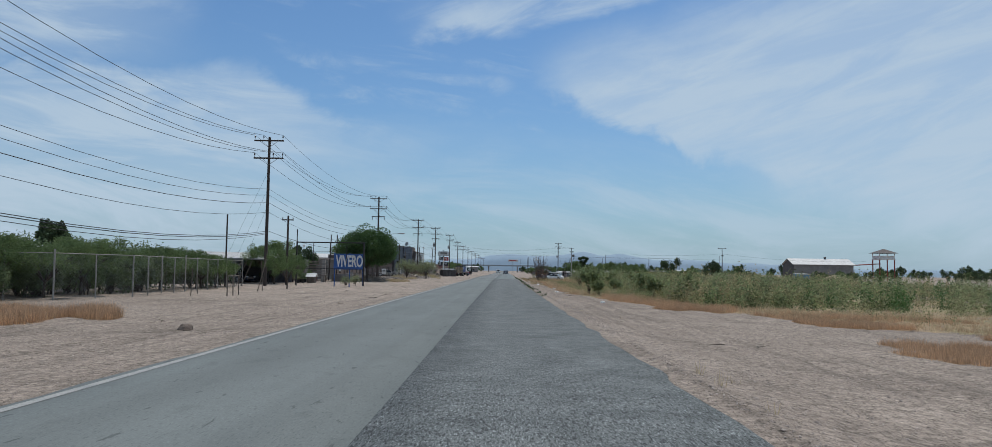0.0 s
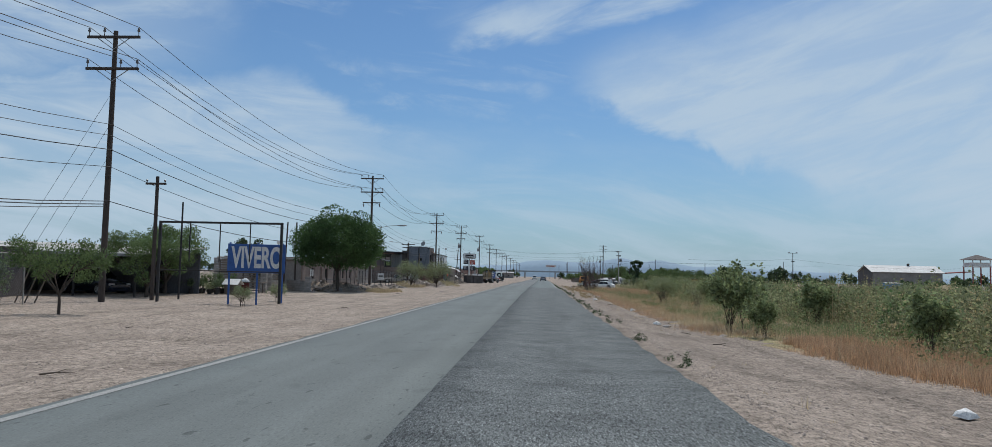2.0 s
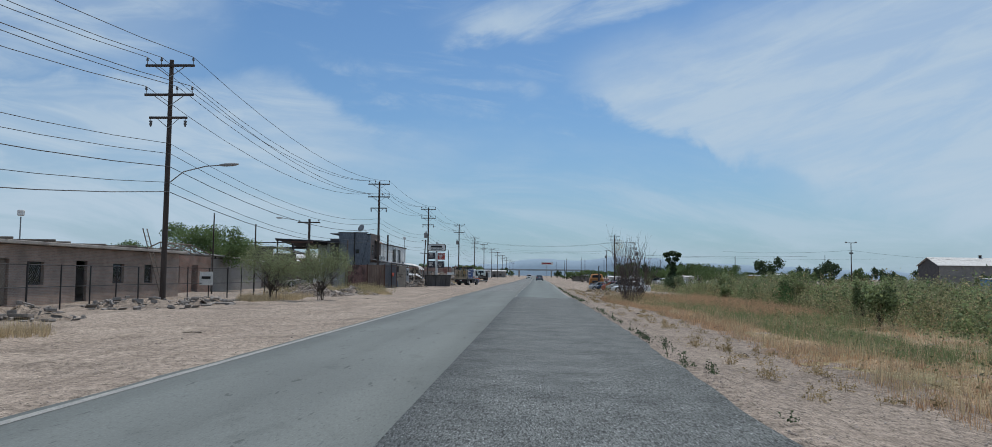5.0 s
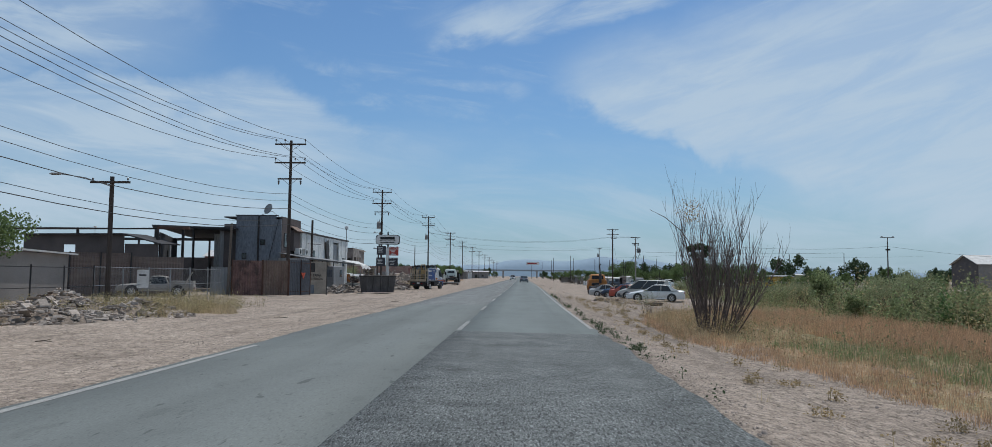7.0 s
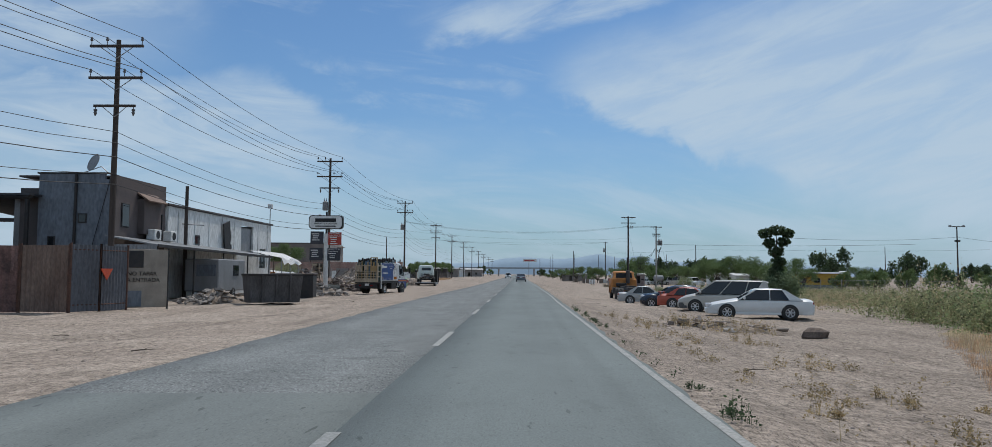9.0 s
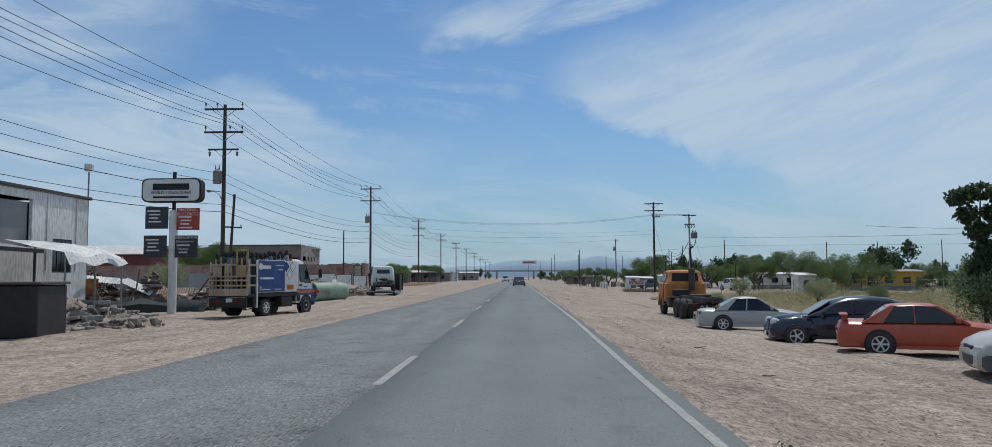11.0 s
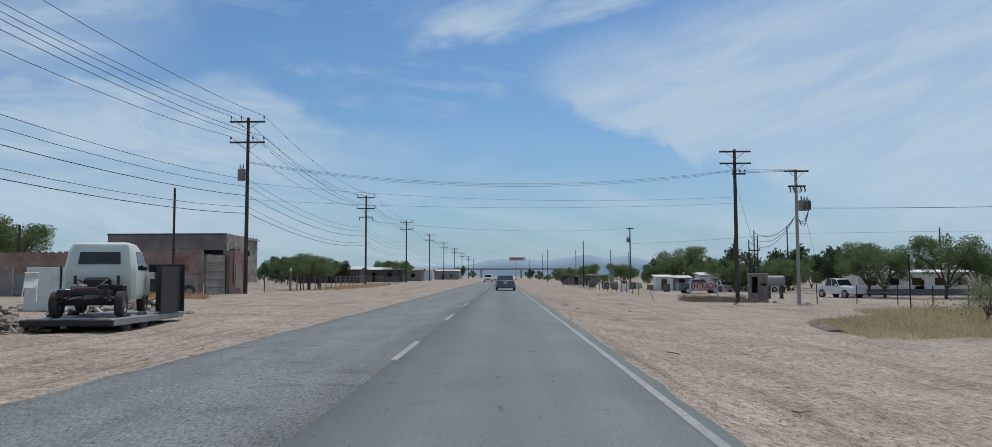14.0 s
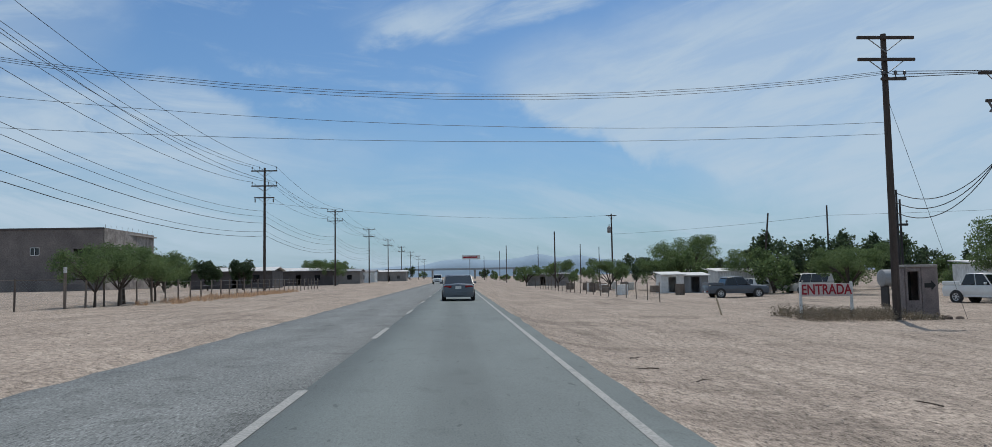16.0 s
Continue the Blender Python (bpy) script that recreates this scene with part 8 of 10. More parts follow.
for k, (x, y, rx, ry, h) in enumerate(((-16.0, 99.5, 2.4, 1.6, 0.8), (-18.8, 102.0, 1.8, 1.3, 0.9), (-16.5, 107.5, 2.6, 1.6, 0.5), (-17.0, 117.0, 2.4, 2.6, 0.45), (-16.0, 121.5, 1.8, 2.0, 0.4))):
    heap((x, y), rx, ry, h, 90, 0.22, "heap of broken concrete and brick by the yard", seed=20 + k, chunk=BLOCK)
wire_fence("yard_fence", "rusty wire fence with thin dark posts before the yards", [(-18.6, 103.5), (-18.9, 112), (-19.4, 121.5), (-18.6, 131), (-19.3, 142), (-19.7, 150)], 1.9, 2.7, BLACKMETAL, True, 2, r=0.035)
wire_fence("workshop_fence", "grey steel mesh fence with pipe rails before the workshop", [(-19.7, 150), (-19.9, 156), (-19.75, 164), (-20.9, 169.2)], 1.95, 2.7, STEEL, True, 2, r=0.04, cell=0.13)
prop = spot((-20.4, 160.6), "leaning_pole", "pale pole leaning against the workshop fence", "pole")
part("pole", M().tube([(0, 0, 0), (0.5, 0.1, 0.85), (0.98, 0.15, 1.7)], 0.045, 6), PALEPOLE, prop)
nb = spot((-19.9, 155.2), "notice_board", "small white notice board wired to the fence", "sign")
part("board", M().box((0.12, -0.08, 1.25), (0.6, 0.03, 1.0), ch=0.008, turn=35), WHITEPAINT, nb)
part("dark_bar", M().box((0.12, -0.11, 1.45), (0.38, 0.012, 0.09), turn=35), BLACKPAINT, nb)
nb2 = spot((-18.75, 128.0), "notice_board", "small white notice board with a dark bar on the fence", "sign")
part("board", M().box((0.1, -0.08, 1.25), (0.75, 0.03, 0.8), ch=0.008, turn=25), WHITEPAINT, nb2)
part("dark_bar", M().box((0.1, -0.11, 1.3), (0.5, 0.012, 0.16), turn=25), BLACKPAINT, nb2)

# low houses behind the yards
h1 = spot((-26.0, 121.0), "low_house", "low unfinished brick and block house with a flat roof", "house")
front = wall_run(M(), (3.2, -11.5), (3.2, 12.0), 2.75, 0.16, [(3.0, 4.1, 0.9, 2.0), (6.0, 6.9, 0.0, 2.1), (8.2, 9.4, 0.9, 2.0), (12.0, 13.0, 0.0, 2.1), (15.5, 16.7, 0.9, 2.0), (19.0, 20.0, 0.9, 2.0)])
part("front_wall", front, PALEBRICK, h1)
part("end_wall", wall_run(M(), (-5, -11.5), (3.12, -11.5), 2.75, 0.16), PLASTER, h1)
part("end_wall", wall_run(M(), (-5, 12.0), (3.12, 12.0), 2.75, 0.16), PLASTER, h1)
part("back_wall", wall_run(M(), (-5, -11.4), (-5, 11.9), 2.75, 0.16), PLASTER, h1)
part("roof", M().box((-0.8, 0.2, 2.86), (9.0, 24.4, 0.16), ch=0.02), CONC, h1)
for k in range(9):
    part("roof_timber", M().box((-0.6 + R.uniform(-0.5, 0.5), -10.5 + 2.6 * k, 3.0), (8.6, 0.1, 0.12), turn=R.uniform(-4, 4)), WOOD, h1)
part("door", M().box((3.12, -5.05, 1.05), (0.05, 0.85, 2.05)), WOOD, h1)
for y in (-7.95, -2.7, 4.6, 8.0):
    window(h1, 3.12, y, 1.45, 1.0, 1.0, 90)
for k, y in enumerate((-8.9, -8.2)):
    part("hung_cloth", M().box((3.35, y, 1.5), (0.05, 0.35, 0.7), ch=0.02), WHITEPAINT, h1)
ld = spot((-22.3, 128.5), "ladder", "wooden ladder leaning against the roof", "ladder")
for s in (-1, 1):
    part("rail", M().tube([(0.8, 0.25 * s, 0), (-0.5, 0.25 * s, 4.2)], 0.035, 5), WOOD, ld)
for k in range(11):
    t = (k + 0.7) / 12
    part("rung", M().tube([(0.8 - 1.3 * t, -0.25, 4.2 * t), (0.8 - 1.3 * t, 0.25, 4.2 * t)], 0.022, 5), WOOD, ld)

h2 = spot((-29.0, 141.0), "ruined_house", "roofless brick house with bare timber trusses", "house")
part("front_wall", wall_run(M(), (2.6, -5.5), (2.6, 5.5), 2.9, 0.16, [(1.2, 2.2, 0.0, 2.1), (4.0, 5.4, 0.8, 2.1), (7.4, 8.6, 0.0, 2.2)]), BRICKWALL, h2)
part("end_wall", wall_run(M(), (-5, -5.5), (2.52, -5.5), 2.9, 0.16, [(2.0, 3.2, 0.9, 2.0)]), BRICKWALL, h2)
part("back_wall", wall_run(M(), (-5, -5.42), (-5, 5.5), 2.9, 0.16), PLASTER, h2)
part("end_wall", wall_run(M(), (-4.92, 5.5), (2.52, 5.5), 2.9, 0.16), BRICKWALL, h2)
for k in range(7):
    y = -5.2 + 1.75 * k
    t = part("truss", M().box((-1.2, y, 2.98), (8.2, 0.08, 0.12)), WOOD, h2)
    if k > 2:
        part("rafter", M().tube([(2.9, y, 3.0), (1.0, y, 3.9)], 0.05, 5), WOOD, t)
        part("rafter", M().tube([(-0.9, y, 3.0), (1.0, y, 3.9)], 0.05, 5), WOOD, t)
        part("web", M().tube([(1.0, y, 3.0), (1.0, y, 3.9)], 0.035, 5), WOOD, t)
part("ridge", M().tube([(1.0, 0, 3.9), (1.0, 5.4, 3.9)], 0.05, 5), WOOD, h2)
part("sheet_roof", M().slab([(-5.4, -5.8, 3.12), (0.2, -5.8, 3.10), (0.2, -1.0, 3.12), (-5.4, -1.0, 3.14)], 0.05), WHITEROOF, h2)

h3 = spot((-29.5, 153.0), "shed", "long grey shed with a sloping pale-edged sheet roof", "shed")
part("front_wall", wall_run(M(), (2.8, -5.5), (2.8, 6.5), 2.7, 0.15), PLASTER, h3)
part("end_wall", wall_run(M(), (-4, -5.5), (2.72, -5.5), 2.9, 0.15), PLASTER, h3)
part("roof", M().slab([(-4.2, -6.0, 3.55), (3.2, -6.0, 3.1), (3.2, 7.0, 2.75), (-4.2, 7.0, 3.3)], 0.1), WHITEROOF, h3)
for k, (x, y, rx, ry, h, n) in enumerate(((-14.8, 137.8, 3.8, 2.4, 0.62, 300), (-16.8, 142.5, 3.4, 3.2, 0.75, 340), (-13.0, 141.0, 2.0, 2.2, 0.55, 160))):
    heap((x, y), rx, ry, h, n * 2, 0.17, "long heap of broken concrete and rubble", seed=40 + k, chunk=RUBBLE)
lp = plain_pole(-19.2, 150.4, 6.4, 0.13, "dark pole with a crossarm and a street lamp", (6.1, 2.0))
if lp is not None:
    part("lamp_arm", M().tube([(0, 0, 5.9), (-1.2, -0.3, 6.3), (-2.3, -0.6, 6.45)], 0.025, 6), STEEL, lp)
    part("lamp_head", M().loft([[(-2.2 - q, -0.6 + w * math.cos(a), 6.45 + 0.5 * w * math.sin(a)) for a in (k * 0.785 for k in range(8))] for q, w in ((0, 0.05), (0.15, 0.13), (0.5, 0.13), (0.62, 0.04))][::-1]), GREYSHEET, lp, smooth=50)
plain_pole(-22.4, 146.0, 5.6, 0.07, "thin dark pole in the yards")
plain_pole(-23.2, 139.5, 6.0, 0.06, "thin dark pole in the yards")
for x, y, z in ((-33.0, 132.0, 5.5), (-20.6, 208.5, 7.6), (-70, 240, 9.0)):
    sl = thing("floodlight_mast", on_land(x, y), 0, "thin mast carrying a pale floodlight box", "floodlight", "floodlight masts")
    part("mast", M().tube([(0, 0, -0.3), (0, 0, z - 0.4)], 0.04, 6), STEEL, sl)
    part("lamp_box", M().box((0, 0, z - 0.15), (0.42, 0.25, 0.4), ch=0.05), WHITEPAINT, sl)

# open steel-framed workshop
# near-black colour stands in for the shade under and inside the workshop
SHADESHEET = mat("shade_darkened_sheet", (0.05, 0.05, 0.055), (0.032, 0.032, 0.036), rough=0.85, scale=0.8)
ws = spot((-30.0, 186.0), "open_workshop", "open steel-framed workshop with a dark sheet roof", "workshop")
part("roof", M().slab([(-4.6, 0.6, 6.25), (5.6, -5.1, 5.68), (5.6, 10.2, 5.45), (-4.6, 10.4, 5.5)], 0.12), SHADESHEET, ws)
part("roof_beam", M().tube([(-4.5, 0.7, 6.05), (5.5, -4.9, 5.5)], 0.13, 4), BLACKMETAL, ws)
part("roof_beam", M().box((-3.5, 10.0, 5.25), (18, 0.16, 0.28)), BLACKMETAL, ws)
for x, y, h in ((-2.7, 10.0, 5.4), (2.4, 10.0, 5.4), (-10.5, 10.0, 5.4), (-4.3, 0.8, 6.1), (5.2, -4.7, 5.5), (0.6, -1.9, 5.75)):
    part("post", M().box((x, y, h / 2 - 0.1), (0.17, 0.17, h)), BLACKMETAL, ws)
part("back_wall", wall_run(M(), (-13, 10.2), (6, 10.2), 3.3, 0.08), DARKSHEET, ws)
part("side_wall", wall_run(M(), (1.7, -11.0), (-3.0, 2.6), 4.9, 0.1), SHADESHEET, ws)
part("loose_panel", M().box((-0.05, -5.2, 3.5), (0.05, 1.1, 1.3), turn=19), GREYSHEET, ws, "pale loose panel")
# the flat canopy before it, with a thin sheet roof on posts
part("canopy_roof", M().slab([(-13.0, -9.6, 5.22), (3.1, -9.7, 5.34), (3.1, -7.8, 5.40), (-13.0, -7.6, 5.28)], 0.07), DARKSHEET, ws)
for x, y, h in ((3.0, -9.6, 5.3), (1.7, -11.4, 5.2), (-6.0, -9.5, 5.25)):
    part("post", M().box((x, y, h / 2 - 0.1), (0.18, 0.18, h)), BLACKMETAL, ws)
part("beam_end", M().box((2.3, -9.9, 5.32), (2.6, 0.3, 0.22), turn=4), RUST, ws, "bent rusty beam end")
part("canopy_edge", M().tube([(-13.0, -9.7, 5.2), (-8.0, -9.75, 5.26), (-2.0, -9.7, 5.25), (3.0, -9.75, 5.33)], 0.06, 5), BLACKMETAL, ws)
# the lean-to before that
part("lean_roof", M().slab([(-8.0, -13.8, 4.58), (0.1, -13.8, 4.66), (0.1, -10.0, 4.72), (-8.0, -10.0, 4.66)], 0.1), SHADESHEET, ws)
part("lean_roof", M().slab([(0.1, -13.8, 4.66), (3.0, -13.5, 3.88), (3.0, -10.0, 3.95), (0.1, -10.0, 4.72)], 0.09), SHADESHEET, ws)
part("lean_wall", wall_run(M(), (-8.0, -13.4), (0.0, -13.4), 4.5, 0.1, [(3.2, 4.15, 3.1, 3.75)]), DARKSHEET, ws)
part("lean_wall", wall_run(M(), (0.06, -13.35), (2.7, -13.3), 3.85, 0.1), DARKSHEET, ws)
# the board wall at the front
BOARDWALL = mat("weathered_board_wall", (0.20, 0.155, 0.135), (0.13, 0.10, 0.09), rough=0.9, scale=1.2, fine=20, stretch=(0.3, 0.3, 3), spread=(0.35, 0.65))
part("board_wall", corrugated((4.0, -19.9), (7.0, -18.4), -0.2, 2.72), BOARDWALL, ws)
part("board_wall", corrugated((-4.5, -24.0), (4.0, -19.9), -0.2, 2.95), BOARDWALL, ws)
for k in range(6):
    t_ = k / 5
    part("board_rail", M().tube([(-4.5 + 8.5 * t_ - 0.03, -24.12 + 4.1 * t_, -0.1), (-4.5 + 8.5 * t_, -24.1 + 4.1 * t_, 3.0)], 0.05, 5), BLACKMETAL, ws)

# the two-storey workshop building
b1 = spot((-22.7, 185.0), "workshop_building", "two-storey workshop clad in blue-grey and brown sheet", "building")
part("front_cladding", M().box((-0.1, -3.0, 3.35), (3.6, 0.16, 7.0), ch=0.01), BLUESHEET, b1)
part("corner_sheet", M().box((1.95, -3.0, 3.2), (0.5, 0.2, 6.7), ch=0.01), BLUESHEET, b1)
part("left_cladding", M().box((-2.5, -2.6, 3.0), (1.3, 0.16, 6.2), ch=0.01), DARKSHEET, b1)
part("left_strip", M().box((-3.35, -2.4, 2.9), (0.5, 0.12, 5.9), ch=0.01), GREYSHEET, b1)
part("road_wall", wall_run(M(), (2.15, -2.9), (2.15, 3.0), 6.8, 0.16), mat("brown_render", (0.13, 0.105, 0.10), (0.09, 0.075, 0.072), rough=0.9, scale=0.7), b1)
part("back_wall", wall_run(M(), (-3.2, 3.0), (2.1, 3.0), 6.6, 0.16), DARKSHEET, b1)
part("roof", M().box((-0.5, 0.1, 6.72), (5.2, 6.1, 0.1)), DARKSHEET, b1)
part("parapet", M().box((-0.05, -3.02, 6.88), (3.9, 0.22, 0.08)), BLACKMETAL, b1)
part("downpipe", M().tube([(0.15, -3.14, 0), (0.15, -3.14, 6.8)], 0.08, 8), BLACKMETAL, b1)
window(b1, 0.55, -3.1, 4.45, 0.35, 0.4)
window(b1, -1.1, -3.1, 3.2, 0.3, 0.45)
part("bay", M().box((2.35, 0.6, 4.75), (0.5, 2.1, 2.0), ch=0.02), MATS["brown_render"], b1, "projecting upper bay")
part("tile_hood", M().slab([(2.2, -0.6, 6.15), (2.2, 1.8, 6.15), (2.95, 1.8, 5.65), (2.95, -0.6, 5.65)][::-1], 0.08), RUSTPALE, b1, "rust-red tiled hood")
window(b1, 2.25, -1.9, 4.7, 0.7, 1.2, 90)
window(b1, 2.25, 2.3, 4.3, 0.35, 1.5, 90)
for y in (0.5, 2.6):
    ac = part("air_conditioner", M().box((2.75, y, 3.75), (0.5, 0.85, 0.62), ch=0.03), WHITEPAINT, b1, "white air-conditioning unit")
    part("fan_grille", M().lathe((3.0, y, 3.75), (1, 0, 0), [(0, 0.24), (0.02, 0.22)], 14), DARKPLASTIC, ac)
for s in (-1, 1):
    part("dish_pole", M().tube([(-0.5 + 2.4 * max(0, s), -2.6, 6.7), (1.2, -2.6, 7.3)], 0.025, 5), STEEL, b1)
dish = part("satellite_dish", M().lathe((0.95, -2.75, 7.45), (-0.5, -0.8, 0.35), [(0, 0.05), (0.02, 0.25), (0.08, 0.42), (0.14, 0.5), (0.12, 0.5)], 18), GREYSHEET, b1, "grey satellite dish", smooth=50)
part("loose_cable", M().tube([(2.0, -3.12, 6.6), (1.2, -3.15, 3.2), (0.9, -3.15, 1.0)], 0.02, 4), WIRE, b1)

b3 = spot((-23.0, 198.0), "white_building", "long white sheet-clad workshop with a flat roof", "building")
part("road_wall", wall_run(M(), (2.6, -9.9), (2.6, 10.0), 5.75, 0.16, [(12.6, 15.4, 2.9, 5.3), (17.0, 18.6, 2.0, 3.6)]), WHITESHEET, b3)
part("end_wall", wall_run(M(), (-6, 10.0), (2.5, 10.0), 5.6, 0.16), WHITESHEET, b3)
part("end_wall", wall_run(M(), (-6, -9.9), (2.5, -9.9), 5.75, 0.16), WHITESHEET, b3)
part("back_wall", wall_run(M(), (-6, -9.8), (-6, 9.9), 5.6, 0.16), WHITESHEET, b3)
part("roof", M().box((-1.7, 0.05, 5.78), (9.0, 20.3, 0.12)), DARKSHEET, b3)
part("roof_edge", M().box((2.72, 0.05, 5.76), (0.1, 20.3, 0.14)), BLACKMETAL, b3)
for y in (-8.5, -6.0, -3.6, -1.2, 1.2, 6.6, 9.0):
    part("seam", M().box((2.70, y, 3.9), (0.05, 0.06, 3.6)), WHITESHEET, b3)
window(b3, 2.62, 7.85, 2.8, 1.45, 1.5, 90, BLACKMETAL, 3)
window(b3, 2.70, -5.6, 3.6, 0.7, 0.9, 90)
part("balcony_door", M().box((2.45, 4.1, 4.0), (0.06, 2.7, 2.3)), GREYSHEET, b3, "grey recessed upper door")
aw = part("leaning_panel", M().box((2.85, -0.6, 4.25), (0.08, 1.25, 2.1), tilt=Matrix.Rotation(radians(14), 4, "X")), BLACKMETAL, b3, "dark slanted panel with a white triangle")
part("triangle", M().slab([(2.92, -0.1, 3.7), (2.92, 0.75, 3.7), (2.92, 0.25, 4.9)], 0.03), WHITEPAINT, aw)
part("lamp_bracket", M().tube([(2.7, -8.0, 4.7), (3.9, -7.4, 4.65)], 0.04, 5), STEEL, b3)
plain_pole(-19.6, 189.0, 7.0, 0.13, "dark wooden pole before the white building")
aw = spot((-19.2, 189.5), "awning", "rusty lean-to sheet awning on posts", "awning")
part("roof_sheet", M().slab([(-1.2, -8.5, 3.55), (1.6, -8.5, 3.05), (1.6, 10.5, 2.85), (-1.2, 10.5, 3.35)], 0.07), GREYSHEET, aw)
part("edge_board", M().box((1.62, 1.0, 2.9), (0.05, 19.0, 0.16), tilt=Matrix.Rotation(-0.0105, 4, "X")), BLACKMETAL, aw)
part("gable_sheet", corrugated((-1.2, -8.5), (1.55, -8.5), 2.0, 3.05), GREYSHEET, aw)
for y in (-8.2, -3.5, 1.0, 5.5, 10.2):
    part("post", M().tube([(1.45, y, -0.2), (1.45, y, 2.95)], 0.05, 6), BLACKMETAL, aw)
cv = spot((-18.6, 203.0), "canvas_canopy", "striped pale canvas canopy, torn and sagging", "canopy")
part("sheet", M().loft([[(-1.0, y, 3.4 - 0.02 * abs(y)), (0.2, y, 3.15 + 0.12 * math.sin(y * 3)), (1.5, y, 2.75 + 0.10 * math.sin(y * 2.3)), (1.75, y, 2.35 + 0.08 * math.sin(y * 3.1))] for y in [-2.4 + 0.3 * k for k in range(17)]], closed=False, caps=False), WHITESHEET, cv)
for y in (-2.3, 0, 2.3):
    part("post", M().tube([(1.5, y, -0.2), (1.5, y, 2.75)], 0.04, 6), STEEL, cv)
tr = spot((-18.2, 190.5), "site_trailer", "grey box trailer parked beneath the awning", "trailer")
part("body", M().box((0, 0, 1.45), (2.1, 4.6, 2.0), ch=0.06), GREYSHEET, tr)
part("hatch", M().box((0.3, -2.32, 1.75), (1.2, 0.04, 0.7), ch=0.01), BLUESHEET, tr)
window(tr, 1.06, 0.6, 1.75, 0.8, 0.6, 90)
part("drawbar", M().tube([(0, -2.2, 0.45), (0, -3.2, 0.45)], 0.05, 6), BLACKMETAL, tr)
for s in (-1, 1):
    wheel(tr, s * 1.0, 0.2, 0.33, 0.33, 0.2, s, STEEL, 5)

# sheet-metal gates
def sheet_gate(pts, h, material, label, name="sheet_gate", trim=RUST):
    (x0, y0) = pts[0]
    g_ = spot((x0, y0), name, label, "gate", "sheet gates")
    for a, b in zip(pts[:-1], pts[1:]):
        a2, b2 = (a[0] - x0, a[1] - y0), (b[0] - x0, b[1] - y0)
        part("sheet", corrugated(a2, b2, 0.03, h), material, g_)
        for q in (a2, b2):
            part("post", M().tube([(*q, -0.2), (*q, h + 0.06)], 0.05, 6), trim, g_)
        for z in (0.3, h - 0.2):
            part("rail", M().tube([(a2[0], a2[1] + 0.05, z), (b2[0], b2[1] + 0.05, z)], 0.03, 5), trim, g_)
    return g_


sheet_gate([(-21.9, 169.9), (-20.6, 170.4)], 2.1, GREYSHEET, "blue-grey corrugated sheet gate in the fence", trim=STEEL)
sheet_gate([(-20.5, 170.3), (-18.5, 171.2)], 2.65, mat("patched_rust", (0.20, 0.115, 0.10), (0.085, 0.055, 0.05), rough=0.85, scale=1.1, fine=14, spread=(0.40, 0.58), bump=0.4, marks=((3.0, 3.0, 0.60, 0.63, -0.7, 3),)), "rust-brown patched sheet gate")
sheet_gate([(-18.45, 171.2), (-16.5, 171.2)], 2.65, RUSTPALE, "brown rusty corrugated sheet gate")
g_ = sheet_gate([(-16.45, 171.2), (-15.9, 172.4), (-15.6, 174.0)], 2.7, mat("slate_sheet", (0.17, 0.175, 0.185), (0.12, 0.12, 0.13), rough=0.65, scale=1.0, stretch=(1, 1, 0.4)), "dark grey corrugated sheet gate with a red triangle")
part("red_triangle", M().slab([(0.62, 1.1, 1.75), (0.78, 1.75, 1.75), (0.72, 1.42, 1.28)][::-1], 0.03), mat("red_orange_reflector", (0.6, 0.08, 0.03), rough=0.4), g_)
e2 = spot((-15.7, 175.4), "entrance_gate", "pale sheet entrance gate lettered in black", "gate", "sheet gates")
e2.matrix_basis = pose(*on_land(-15.7, 175.4), 0, 0, 45)
part("sheet", M().box((0.15, 0, 1.35), (2.05, 0.05, 2.6), ch=0.01), mat("faded_cream_sheet", (0.34, 0.30, 0.25), (0.22, 0.19, 0.16), rough=0.8, scale=1.3), e2)
part("open_panel", M().box((-0.35, -0.03, 2.2), (0.9, 0.03, 0.75)), BLACKMETAL, e2)
part("blue_panel", M().box((-0.35, -0.035, 0.45), (0.8, 0.03, 0.7)), BLUESHEET, e2)
writing("NO TAPAR", 0.26, BLACKPAINT, e2, (0.05, -0.045, 1.55), 0, 0.01)
writing("LA ENTRADA", 0.26, BLACKPAINT, e2, (0.05, -0.045, 1.27), 0, 0.01)
for x in (-0.9, 1.2):
    part("post", M().tube([(x, 0, -0.2), (x, 0, 2.7)], 0.04, 6), BLACKMETAL, e2)
part("bracket_post", M().tube([(-1.2, -0.2, -0.2), (-1.2, -0.2, 2.5)], 0.03, 6), STEEL, e2)

plain_pole(-20.7, 170.1, 5.4, 0.11, "rough brown timber post beside the rusty gate", material=WOOD, lean=1.5)
dm = spot((-11.5, 180.9), "skip", "dark grey weathered open steel rubbish skip", "skip", turn=30)
shell = []
for z, w, l in ((0.08, 1.22, 0.80), (1.5, 1.34, 0.98), (1.5, 1.26, 0.90), (0.3, 1.14, 0.72)):
    shell.append([(-w, -l, z), (w, -l, z), (w, l, z), (-w, l, z)])
SKIPSTEEL = mat("weathered_dark_steel", (0.105, 0.10, 0.10), (0.06, 0.057, 0.058), rough=0.75, scale=1.6, fine=18, stretch=(1, 1, 0.4), bump=0.4, spread=(0.38, 0.62))
part("shell", M().loft(shell), SKIPSTEEL, dm)
